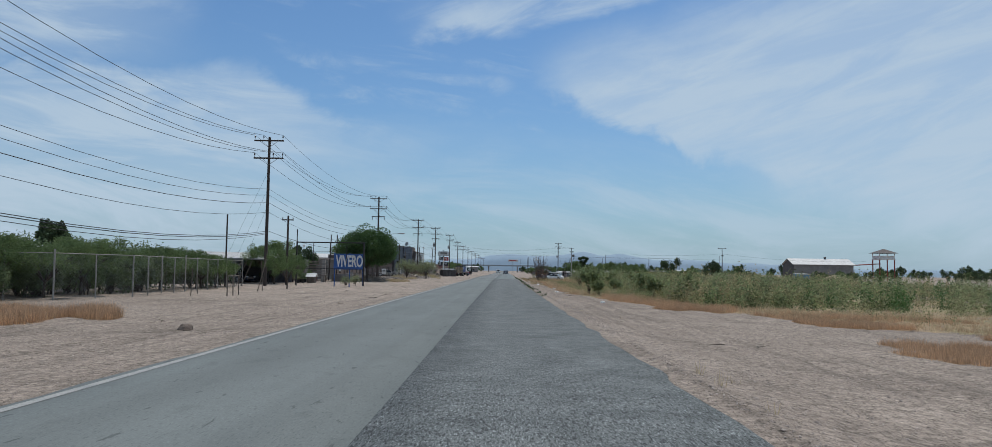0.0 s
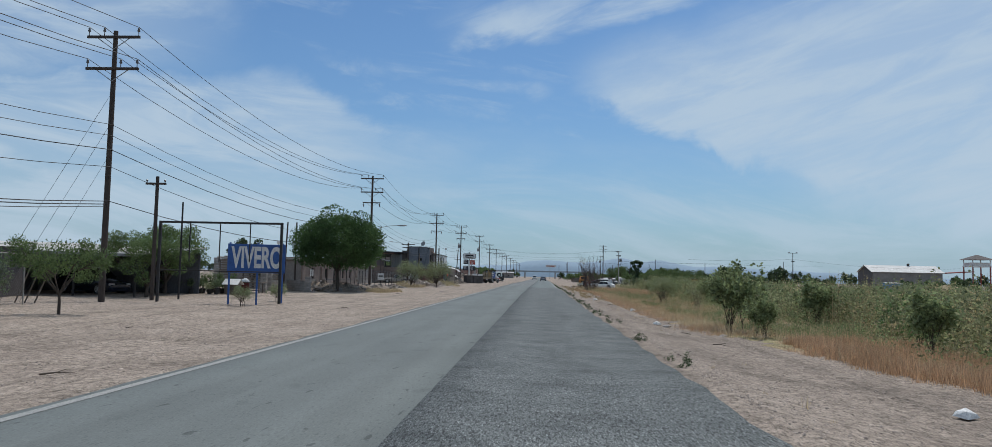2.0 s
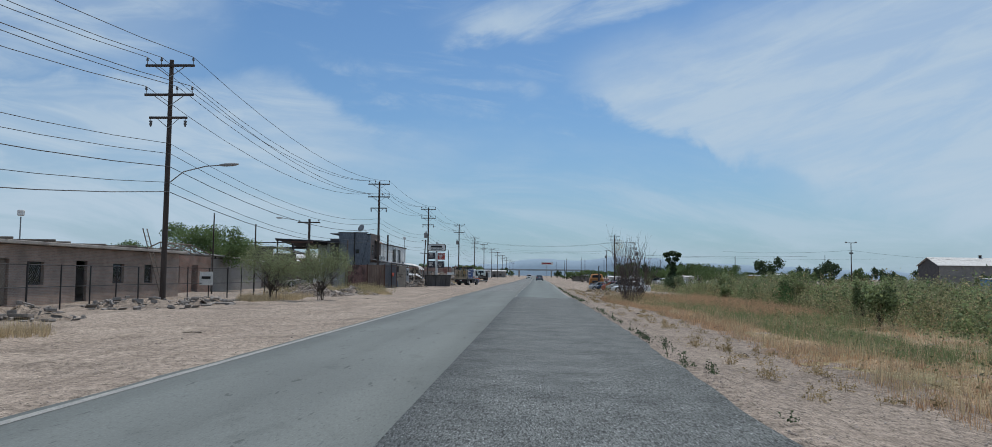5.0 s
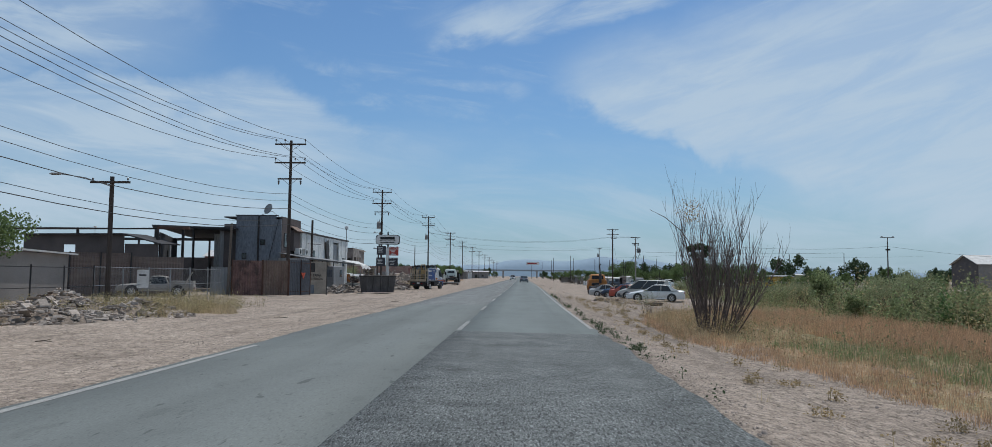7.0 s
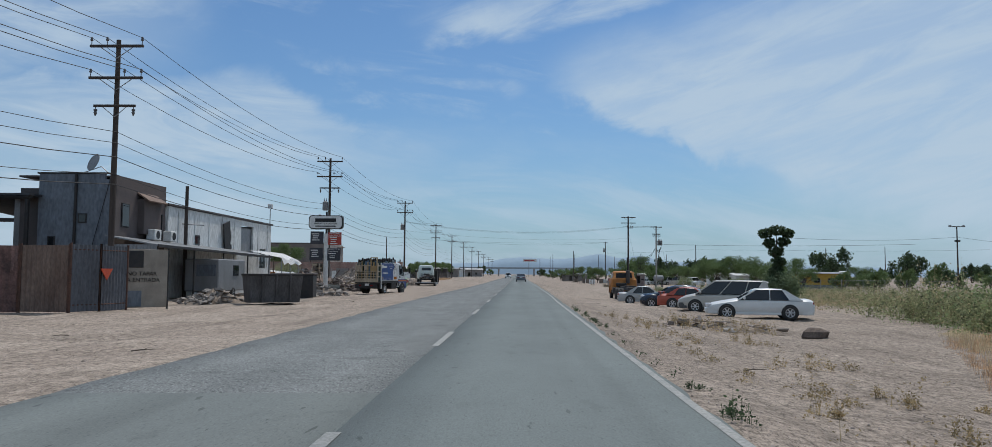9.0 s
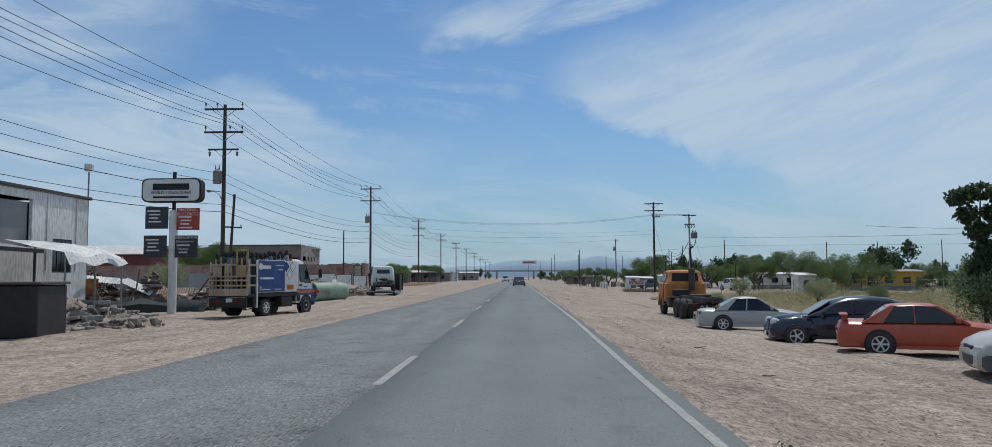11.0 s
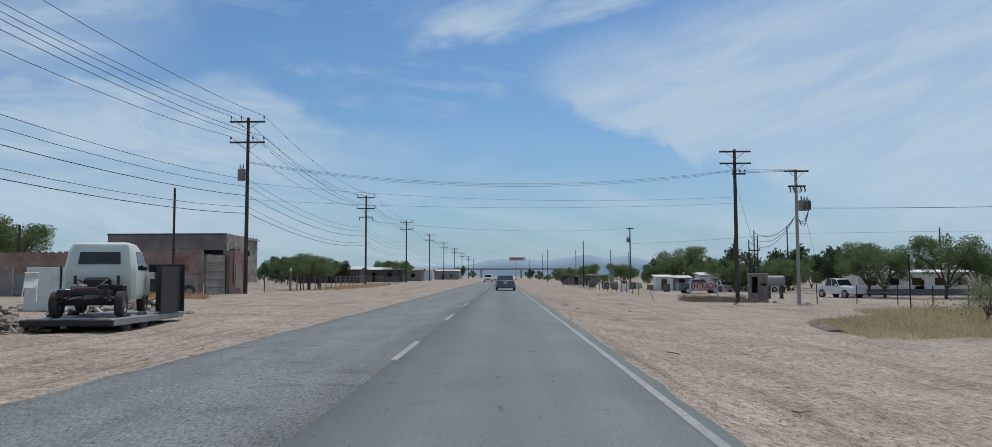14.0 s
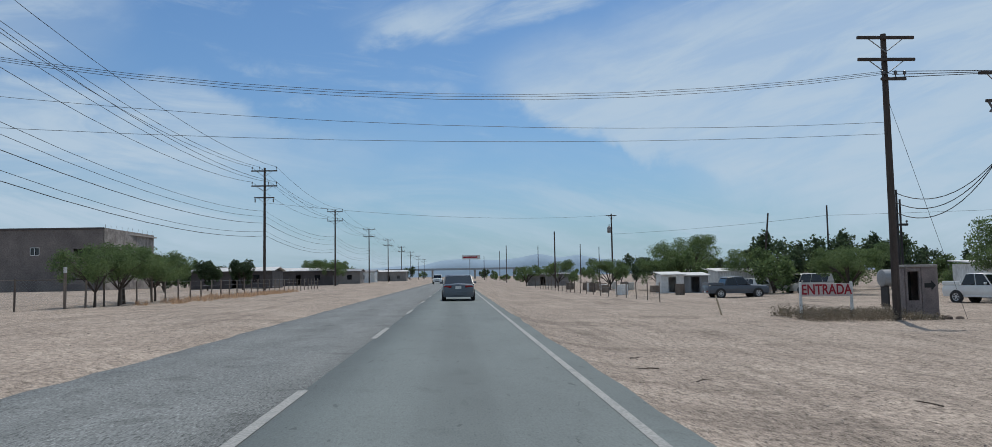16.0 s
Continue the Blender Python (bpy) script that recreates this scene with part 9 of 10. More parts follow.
part("rim", M().box((0, -0.98, 1.48), (2.74, 0.1, 0.1)).box((0, 0.98, 1.48), (2.74, 0.1, 0.1)).box((1.34, 0, 1.48), (0.1, 1.9, 0.1)).box((-1.34, 0, 1.48), (0.1, 1.9, 0.1)), BLACKMETAL, dm)
for x in (-0.7, 0.0, 0.7):
    part("rib", M().box((x, -0.93, 0.8), (0.08, 0.1, 1.35), tilt=Matrix.Rotation(0.12, 4, "X")), SKIPSTEEL, dm)
dm2 = spot((-13.4, 191.5), "skip", "dark flat-topped steel container among the scrap", "skip", turn=8)
part("shell", M().box((0, 0, 0.75), (2.6, 1.9, 1.5), ch=0.04), BLACKMETAL, dm2)
part("lid", M().box((0, 0, 1.55), (2.75, 2.0, 0.08), ch=0.02), DARKSHEET, dm2)
for k, (x, y, rx, ry, h, n) in enumerate(((-14.6, 181.5, 1.8, 1.4, 0.8, 110), (-16.2, 184.0, 1.6, 1.4, 0.6, 80), (-13.0, 195.5, 2.4, 1.8, 0.7, 130), (-15.8, 199.0, 2.6, 2.2, 0.9, 150))):
    heap((x, y), rx, ry, h, n, 0.24, "heap of scrap, earth and broken concrete", seed=60 + k, chunk=BLOCK)
g = random.Random(91)
for k in range(10):
    x, y = g.uniform(-18.5, -14.5), g.uniform(193, 201)
    pl = spot((x, y), "plank", "loose weathered plank lying in the scrap yard", "plank", "loose planks", g.uniform(0, 180))
    part("board", M().box((0, 0, 0.08 + 0.1 * g.random()), (g.uniform(1.0, 2.0), 0.16, 0.05), tilt=Matrix.Rotation(g.uniform(-0.06, 0.06), 4, "Y")), WOOD, pl)
oc = spot((-19.2, 208.6), "orange_panel", "faded orange sheet panel before the white building", "panel")
part("sheet", corrugated((-1.6, 0), (-0.9, 0.2), 0.0, 1.7), mat("faded_orange_sheet", (0.42, 0.17, 0.05), (0.28, 0.11, 0.04), rough=0.8), oc)

SCRAP = mat("mixed_scrap", (0.22, 0.17, 0.145), (0.10, 0.085, 0.08), rough=0.85, scale=2, fine=20, island=0.6)
for k, (x, y, rx, ry, h, n) in enumerate(((-21.2, 209.6, 3.2, 1.7, 1.9, 260), (-17.8, 209.8, 2.8, 1.6, 1.6, 220), (-14.8, 210.4, 2.2, 1.3, 1.0, 130), (-24.5, 211.0, 2.4, 1.6, 1.7, 150))):
    heap((x, y), rx, ry, h, n, 0.34, "heap of dark scrap metal and broken timber", seed=140 + k, chunk=SCRAP, group="scrap heaps")
bund = spot((-18.6, 207.4), "tarpaulin", "long dark tarpaulin wrapped over a low bank", "tarpaulin")
part("cloth", M().loft([[(-6.5 + 1.0 * k, -0.45 + 0.08 * math.sin(k * 2.1), -0.1), (-6.5 + 1.0 * k, -0.38, 0.38 + 0.1 * math.sin(k * 1.7)), (-6.5 + 1.0 * k, 0.1, 0.62 + 0.12 * math.sin(k * 2.6)), (-6.5 + 1.0 * k, 0.5, -0.1)] for k in range(12)]), mat("dark_tarpaulin", (0.03, 0.045, 0.045), (0.02, 0.025, 0.028), rough=0.6, scale=3), bund, smooth=50)
for x, y, z, w, tl, ma, lb in ((-20.3, 209.0, 1.75, 2.6, 0.1, WHITESHEET, "bent white roofing sheet lying on the scrap"), (-18.0, 208.8, 1.35, 1.5, 0.7, WHITESHEET, "crumpled white sheet standing in the scrap"), (-16.2, 209.0, 1.1, 1.8, -0.2, RUSTPALE, "rusty sheet lying on the scrap heap")):
    ss_ = thing("scrap_sheet", on_land(x, y, z), 0, lb, "metal sheet", "scrap sheets")
    part("sheet", corrugated((-w / 2, 0), (w / 2, 0.15), -0.3, 0.3, 0.02, 0.12), ma, ss_)
    ss_.matrix_basis = pose(*on_land(x, y, z), -62, 30 * tl, 8)
    part("prop", M().tube([(0, 0.1, -0.2), (0.1, -1.4, -0.6)], 0.04, 5), WOOD, ss_)
for k in range(14):
    x, y = g.uniform(-23.5, -14.5), g.uniform(208.6, 210.2)
    sp_ = spot((x, y), "scrap_bar", "rusty bar sticking out of the scrap heap", "metal bar", "scrap bars", g.uniform(0, 180))
    part("bar", M().tube([(-0.6, 0, 0.4), (0.5, 0.1, g.uniform(1.3, 2.0))], 0.035, 5), (RUST, WOOD, STEEL)[k % 3], sp_)

# ---------------------------------------------------------------- the shop sign on its mast
sg = spot((-14.95, 205.8), "shop_sign", "white rounded shop sign on a mast with four boards", "sign")
part("mast", M().tube([(0, 0.1, -0.3), (0, 0.1, 4.9)], 0.20, 12), WHITEPAINT, sg, smooth=40)
part("mast_cap", M().tube([(0, 0.1, 4.8), (0, 0.1, 6.75)], 0.09, 8), BLACKMETAL, sg)
z1 = 5.85
edge = []
for d, k in ((-0.26, 0.97), (-0.24, 1.0), (0.24, 1.0), (0.26, 0.97)):
    rr = []
    for qx, qz, a0 in ((1, 1, 0), (-1, 1, 90), (-1, -1, 180), (1, -1, 270)):
        for j in range(4):
            a = radians(a0 + 30 * j)
            rr.append((k * (qx * 1.15 + 0.28 * math.cos(a)), d, z1 + k * (qz * 0.29 + 0.28 * math.sin(a))))
    edge.append(rr)
part("cabinet", M().loft(edge), BLACKPAINT, sg, smooth=30)
face = [[(0.95 * x, -0.262 - 0.012 * i, z1 + 0.9 * (z - z1)) for x, _, z in edge[1]] for i in range(2)]
fc = part("face", M().loft(face), WHITEPAINT, sg, "white lit-from-within sign face")
part("black_bar", M().box((0.0, -0.285, z1 + 0.16), (1.75, 0.02, 0.30), ch=0.02), BLACKPAINT, fc)
writing("PERFILES Y SOLDADURAS", 0.17, BLACKPAINT, fc, (0.0, -0.285, z1 - 0.13), 0, 0.01)
part("black_bar", M().box((0.0, -0.285, z1 - 0.34), (1.7, 0.02, 0.09), ch=0.01), BLACKPAINT, fc)
DARKBOARD = mat("dark_board", (0.05, 0.05, 0.06), (0.035, 0.035, 0.045), rough=0.6)
REDBOARD = mat("red_board", (0.42, 0.06, 0.04), (0.34, 0.05, 0.035), rough=0.6)
for x, z, ma, title in ((-0.75, 4.55, DARKBOARD, ""), (0.76, 4.48, REDBOARD, "MATERIAL\nELECTRICO"), (-0.80, 3.18, DARKBOARD, ""), (0.70, 3.17, DARKBOARD, "HERRAMIENTAS")):
    bd = part("board", M().box((x, -0.05, z), (1.10, 0.06, 1.05), ch=0.01), ma, sg)
    if title:
        writing(title, 0.2 if "\n" in title else 0.15, WHITEPAINT, bd, (x, -0.085, z + (0.33 if "\n" in title else 0.42)), 0, 0.008)
    if title == "HERRAMIENTAS":
        writing("Compresores", 0.15, WHITEPAINT, bd, (x - 0.06, -0.085, z + 0.24), 0, 0.008)
        writing("Taladros", 0.15, WHITEPAINT, bd, (x - 0.16, -0.085, z - 0.12), 0, 0.008)
    for k in range(4) if title != "HERRAMIENTAS" else (0, 2):
        part("pale_bar", M().box((x - 0.14 + 0.05 * (k % 2), -0.085, z + (0.32 if not title else 0.06 if title == "HERRAMIENTAS" else 0.1) - 0.17 * k), (0.62 - 0.1 * (k % 3), 0.012, 0.07), ch=0.003), WHITEPAINT, bd)
    part("bracket", M().tube([(x * 0.2, 0.05, z), (x, 0.02, z)], 0.03, 5), STEEL, sg)
plain_pole(-20.2, 227.0, 7.9, 0.12, "short dark pole with a low crossarm, leaning", (5.4, 1.6), lean=3)

# ---------------------------------------------------------------- the pipe and the rubble yard
pa, pb = Vector((-13.05, 223.9, 0)), Vector((-11.35, 226.45, 0))
pp = thing("steel_pipe", on_land((pa.x + pb.x) / 2, (pa.y + pb.y) / 2), 0, "large pale green steel pipe section lying on dirt", "pipe")
ax = (pb - pa)
part("pipe", M().lathe((-ax.x / 2, -ax.y / 2, 0.62), ax, [(0.1, 0.55), (0, 0.6), (0.01, 0.68), (0.30, 0.69), (0.36, 0.63), (0.52, 0.655), (0.6, 0.67), (ax.length - 0.3, 0.67), (ax.length - 0.05, 0.64), (ax.length, 0.60), (ax.length, 0.55)], 28), mat("pale_green_steel", (0.235, 0.335, 0.255), (0.21, 0.17, 0.12), rough=0.6, scale=1.5, spread=(0.50, 0.70), stretch=(1, 1, 1.5), marks=((7, 7, 0.60, 0.66, 0.35, 4),)), pp, smooth=40)
part("end_plate", M().lathe((-ax.x / 2, -ax.y / 2, 0.62), ax, [(0.04, 0.58), (0.06, 0.6)], 28), mat("dull_purple_rust", (0.12, 0.075, 0.075), (0.08, 0.05, 0.05), rough=0.8), pp)
for k, (x, y, rx, ry, h, n) in enumerate(((-18.6, 236.5, 4.4, 2.8, 1.75, 620), (-15.2, 233.6, 3.2, 2.4, 1.35, 330), (-22.4, 232.0, 3.2, 2.4, 1.35, 280), (-17.2, 229.4, 2.8, 2.0, 0.95, 240), (-14.2, 228.6, 1.8, 1.4, 0.6, 110), (-12.6, 234.2, 2.0, 1.5, 0.75, 140), (-20.5, 224.0, 2.2, 1.6, 0.7, 120), (-12.8, 242.5, 2.8, 2.0, 0.7, 150), (-16.5, 247.0, 3.2, 2.0, 0.9, 160))):
    heap((x, y), rx, ry, h, int(n * 1.2), 0.2, "large heap of broken concrete slabs and rubble", seed=80 + k, chunk=RUBBLE)
for k in range(16):
    x, y = g.uniform(-21, -12), g.uniform(228, 237)
    sb = spot((x, y), "concrete_slab", "broken grey concrete slab lying on the rubble", "slab", "concrete slabs", g.uniform(0, 180))
    part("slab", M().box((0, 0, 0.35 + 0.5 * g.random()), (g.uniform(0.9, 1.9), g.uniform(0.5, 1.0), 0.14), ch=0.02, tilt=Matrix.Rotation(g.uniform(-0.5, 0.5), 4, "X") @ Matrix.Rotation(g.uniform(-0.3, 0.3), 4, "Y")), RUBBLE, sb)
# the open timber rack and other leavings at the yard's edge
cb = spot((-23.3, 236.5), "timber_rack", "tall open rack of yellow-brown timber in the rubble yard", "rack")
for x in (-0.9, 0.0, 0.9):
    for y in (0.0, 1.3):
        part("upright", M().box((x, y, 1.25), (0.10, 0.10, 2.7)), PALEWOOD, cb)
for z in (0.5, 0.95, 1.4, 1.85, 2.3, 2.6):
    part("shelf", M().box((0, 0.65, z), (1.95, 1.4, 0.05)), WOOD, cb)
part("back_panel", M().box((0, 1.38, 1.4), (1.9, 0.04, 2.4)), WOOD, cb)
for k in range(15):
    part("board_stack", M().box((-0.6 + 0.6 * (k % 3), 0.6, 0.66 + 0.45 * (k // 3)), (0.5, 1.1, g.uniform(0.16, 0.32)), ch=0.01), (PALEWOOD, WOOD)[k % 2], cb)
part("end_board", M().box((1.0, 0.65, 1.5), (0.04, 1.3, 2.1)), PLASTER, cb)
for x, y, w, h_, ma, lb in ((-26.3, 237.0, 2.2, 1.9, GREYSHEET, "grey sheet panel standing in the rubble yard"), (-21.0, 239.0, 1.7, 2.0, PLASTER, "tall grey panel beside the timber rack"), (-16.9, 244.5, 1.5, 1.75, WHITEPAINT, "white board leaning at the brick wall"), (-15.3, 244.6, 1.5, 1.7, WHITEPAINT, "white board leaning at the brick wall"), (-13.8, 244.8, 1.3, 1.6, WHITESHEET, "stained white board leaning at the wall")):
    pnl = spot((x, y), "leaning_board", lb, "board", "leaning boards")
    part("sheet", M().box((0, 0, h_ / 2), (w, 0.06, h_), ch=0.01, tilt=Matrix.Rotation(-0.1, 4, "X")), ma, pnl)
    part("batten", M().box((w / 2 - 0.05, -0.03, h_ / 2), (0.08, 0.06, h_ + 0.1), ch=0.01), BLACKMETAL, pnl)
ch_ = spot((-15.6, 241.5), "chair_frame", "white plastic chair upended on the rubble", "chair", turn=25)
part("seat", M().box((0, 0, 1.15), (0.45, 0.45, 0.05), tilt=Matrix.Rotation(0.9, 4, "X")), WHITEPAINT, ch_)
part("backrest", M().box((0, 0.3, 1.3), (0.45, 0.05, 0.6), tilt=Matrix.Rotation(0.5, 4, "X")), WHITEPAINT, ch_)
for s in (-1, 1):
    part("leg", M().tube([(s * 0.2, -0.1, 1.1), (s * 0.24, -0.4, 0.5)], 0.02, 5), WHITEPAINT, ch_)

# the long brick wall and the house at its end
bw = spot((-19.3, 267.3), "brick_wall", "long red brick wall with white-plastered lower panels", "wall")
ROSEBRICK = brick_mat("rose_brick_courses", (0.33, 0.19, 0.155), (0.22, 0.13, 0.11), (0.30, 0.24, 0.21))
part("wall", wall_run(M(), (-46, 0), (-3.2, 0), 3.0, 0.2), ROSEBRICK, bw)
for k in range(12):
    part("plaster_panel", M().box((-4.9 - 3.3 * k, -0.14, 0.82), (3.15, 0.06, 1.75 - 0.12 * (k % 3)), ch=0.01), WHITEPAINT if k < 2 else PLASTER, bw)
    part("panel_post", M().box((-6.55 - 3.3 * k, -0.16, 1.0), (0.14, 0.12, 2.0)), CONC, bw)
r2 = random.Random(8)
for k in range(90):
    part("coping_brick", M().box((-45.8 + 0.47 * k, r2.uniform(-0.03, 0.03), 3.0 + 0.04 * r2.random()), (0.25, 0.14, 0.09), r2.uniform(-8, 8), 0.012), BRICK, bw)
part("pier", M().box((-1.6, -0.05, 1.5), (3.2, 0.34, 3.2), ch=0.03), ROSEBRICK, bw)
part("plaster_patch", M().box((-1.2, -0.235, 0.75), (1.9, 0.04, 1.3), ch=0.015), mat("cream_render", (0.36, 0.31, 0.26), (0.27, 0.23, 0.195), rough=0.9, scale=1.4), bw)
part("stained_patch", M().box((-1.5, -0.23, 2.2), (1.1, 0.03, 1.1), ch=0.015), mat("rust_stained_render", (0.22, 0.10, 0.085), (0.30, 0.19, 0.16), rough=0.9, scale=2.2), bw)
part("block_infill", wall_run(M(), (0.12, 0.1), (0.35, 3.5), 2.85, 0.18), BLOCKWALL, bw)
for z in (0.55, 1.1, 1.7, 2.3):
    part("form_board", M().box((0.36, 1.8, z), (0.05, 3.2, 0.06), -4), WOOD, bw)
part("dark_upright", M().box((0.42, 3.2, 1.4), (0.14, 0.14, 2.8)), BLACKMETAL, bw)
part("pier", M().box((0.5, 5.1, 1.6), (0.36, 3.0, 3.3), -3, 0.03), ROSEBRICK, bw)
part("plaster_patch", M().box((0.71, 5.2, 1.35), (0.04, 1.2, 1.9), -3, 0.015), MATS["cream_render"], bw)
part("rust_streak", M().box((0.70, 4.1, 1.9), (0.03, 0.10, 2.4), -3, 0.01), RUST, bw)
for k in range(7):
    part("rebar", M().tube([(0.5, 3.9 + 0.35 * k, 3.1), (0.5 + g.uniform(-0.06, 0.06), 3.9 + 0.35 * k, 3.1 + g.uniform(0.3, 0.7))], 0.014, 4), RUST, bw)
part("back_pier", M().box((-1.0, 6.9, 1.4), (2.6, 0.2, 2.8), ch=0.02), BLOCKWALL, bw)
# added black sheet in place of the shadow patch on the white panels
dk = spot((-22.6, 265.0), "dark_trailer_board", "dark tilted sheet standing in for the shadow on the white wall", "panel")
part("board", M().box((0, 0, 0.6), (3.0, 0.1, 1.2), ch=0.01, tilt=Matrix.Rotation(-0.3, 4, "X")), BLACKMETAL, dk)
for x, y, tl in ((-18.8, 263.6, 62), (-19.7, 264.2, 75), (-23.6, 263.2, 88)):
    ty = thing("old_tyre", on_land(x, y, 0.36), 20, "worn black lorry tyre leaning against debris", "tyre", "old tyres")
    ty.matrix_basis = pose(*on_land(x, y, 0.40), tl - 90, 0, 15)
    prof = [(0.03, 0.26), (0.0, 0.34), (0.03, 0.44), (0.12, 0.46), (0.21, 0.44), (0.24, 0.34), (0.21, 0.26), (0.12, 0.25)]
    part("tyre", M().loft([[(q * math.cos(t), h - 0.12, q * math.sin(t)) for h, q in prof] for t in (k * 6.28319 / 20 for k in range(21))], True, False), RUBBER, ty, smooth=40)
plain_pole(-19.5, 262.8, 7.0, 0.09, "thin dark pole before the brick wall")
plain_pole(-33.0, 268.5, 5.0, 0.1, "short dark pole behind the brick wall")
bb = spot((-68.0, 384.0), "flat_roofed_building", "large grey flat-roofed two-storey building", "building")
part("front_wall", wall_run(M(), (-12, -11), (12.4, -11), 10.0, 0.25, [(12.9, 14.4, 5.8, 7.1), (19.7, 23.9, 5.8, 6.8), (21.0, 23.2, 1.8, 2.6)]), mat("brown_grey_render", (0.215, 0.185, 0.17), (0.145, 0.125, 0.118), rough=0.95, scale=0.35, fine=6), bb)
part("road_wall", wall_run(M(), (12.4, -10.85), (11.2, 13), 10.2, 0.25, [(2, 6, 6.0, 7.2), (8, 9.4, 6.0, 7.2), (12, 13.4, 6.0, 7.2), (16, 17.4, 6.0, 7.2), (3, 5, 1.6, 3.0)]), mat("patchy_render", (0.32, 0.29, 0.265), (0.19, 0.165, 0.15), rough=0.95, scale=0.7, fine=5, spread=(0.42, 0.6)), bb)
part("roof", M().box((0, 1, 9.7), (24, 23.5, 0.2)), CONC, bb)
part("parapet", M().box((0.2, -11.05, 10.1), (24.6, 0.45, 0.3), ch=0.03), DARKSHEET, bb)
part("back_wall", wall_run(M(), (-12, -10.85), (-12, 13), 10.0, 0.25), PLASTER, bb)
part("rear_wall", wall_run(M(), (-11.8, 13.1), (11.2, 13.1), 10.0, 0.25), PLASTER, bb)
part("inner_wall", wall_run(M(), (-11.5, -8.5), (11.0, -8.5), 9.4, 0.1), DARKSHEET, bb)
fr = part("window_frame", M().box((1.65, -11.1, 7.06), (1.5, 0.1, 0.1)).box((1.65, -11.1, 5.84), (1.5, 0.1, 0.1)), WHITEPAINT, bb)
for x in (0.94, 1.65, 2.36):
    part("mullion", M().box((x, -11.1, 6.45), (0.1, 0.1, 1.15)), WHITEPAINT, fr)
for x in (1.3, 2.0):
    part("pane", M().box((x, -11.0, 6.45), (0.64, 0.02, 1.15), ch=0.003), GLASS, fr)
part("balcony_slab", M().box((10.0, -11.5, 5.4), (5.2, 1.1, 0.22), ch=0.02), CONC, bb)
for k in range(10):
    part("rebar", M().tube([(11.8, -9 + 2.2 * k, 10.1), (11.8 + g.uniform(-0.1, 0.1), -9 + 2.2 * k, 10.9)], 0.025, 4), RUST, bb)
rh = spot((-60.0, 287.0), "red_house", "dark red house with a pale pitched sheet roof", "house")
four_walls(rh, -9, -4, 7, 5, 5.0, mat("dark_red_render", (0.16, 0.055, 0.05), (0.12, 0.045, 0.042), rough=0.9, scale=0.6))
part("roof", M().slab([(-9.4, -4.5, 5.0), (7.4, -4.5, 5.0), (7.4, 0.5, 6.5), (-9.4, 0.5, 6.5)], 0.1).slab([(-9.4, 0.5, 6.5), (7.4, 0.5, 6.5), (7.4, 5.5, 5.0), (-9.4, 5.5, 5.0)], 0.1), WHITEROOF, rh)
part("gable", M().slab([(7.05, -4.0, 5.0), (7.05, 5.0, 5.0), (7.05, 0.5, 6.4)], 0.1), MATS["dark_red_render"], rh)
window(rh, 7.1, -1.5, 3.2, 0.9, 1.1, 90)
part("water_tank", M().lathe((-1, -5.5, 3.2), (0, 0, 1), [(0, 0.7), (0.1, 0.8), (1.0, 0.8), (1.3, 0.5), (1.4, 0.2)], 14), WHITEPAINT, rh, smooth=40)

# roadside fence and far houses on the left
wire_fence("ranch_fence", "low wire fence on rough wooden posts", [(-17.4, 282.5), (-16.9, 292), (-16.6, 305), (-16.4, 320), (-16.2, 345)], 1.35, 2.1, WOOD, False, 0, r=0.05, wires=4)
wire_fence("ranch_fence", "low wire fence on rough wooden posts", [(-17.4, 282.5), (-24, 281.5), (-31, 280.5)], 1.5, 2.0, WOOD, True, 1, r=0.05)
tp = spot((-17.3, 282.3), "gate_post", "taller pale gate post with a whitened top", "post")
part("post", M().tube([(0, 0, -0.3), (0, 0, 2.0)], 0.075, 8), WOOD, tp)
part("cap", M().tube([(0, 0, 1.75), (0, 0, 2.03)], 0.085, 8), WHITEPAINT, tp)


def low_house(x, y, w, d, h, wall, roofm, label, turn=0.0, pitch=0.6, name="house"):
    hs_ = spot((x, y), name, label, "house", "distant houses", turn)
    four_walls(hs_, -w / 2, -d / 2, w / 2, d / 2, h, wall, 0.15, [(w * 0.15, w * 0.15 + 1.1, 1.0, 2.1), (w * 0.5, w * 0.5 + 1.0, -0.2, 2.1), (w * 0.75, w * 0.75 + 1.1, 1.0, 2.1)])
    part("roof", M().slab([(-w / 2 - 0.4, -d / 2 - 0.6, h), (w / 2 + 0.4, -d / 2 - 0.6, h), (w / 2 + 0.4, 0, h + pitch), (-w / 2 - 0.4, 0, h + pitch)], 0.1).slab([(-w / 2 - 0.4, 0, h + pitch), (w / 2 + 0.4, 0, h + pitch), (w / 2 + 0.4, d / 2 + 0.6, h), (-w / 2 - 0.4, d / 2 + 0.6, h)], 0.1), roofm, hs_)
    for k in (0.15, 0.75):
        window(hs_, -w / 2 + w * k + 0.55, -d / 2 + 0.02, 1.55, 1.0, 1.0)
    return hs_


low_house(-32, 366, 12, 7, 2.7, DARKSHEET, WHITEROOF, "low dark house with a pale sheet roof")
low_house(-29, 398, 14, 7, 2.9, DARKSHEET, WHITEROOF, "low dark open-fronted shed with a pale roof")
low_house(-27, 432, 12, 7, 3.0, PLASTER, GREYSHEET, "low grey house far down the road")
low_house(-30, 475, 16, 8, 3.2, WHITESHEET, GREYSHEET, "low white store far down the road")
low_house(-24, 540, 14, 8, 3.6, PLASTER, WHITEROOF, "low grey store far down the road")

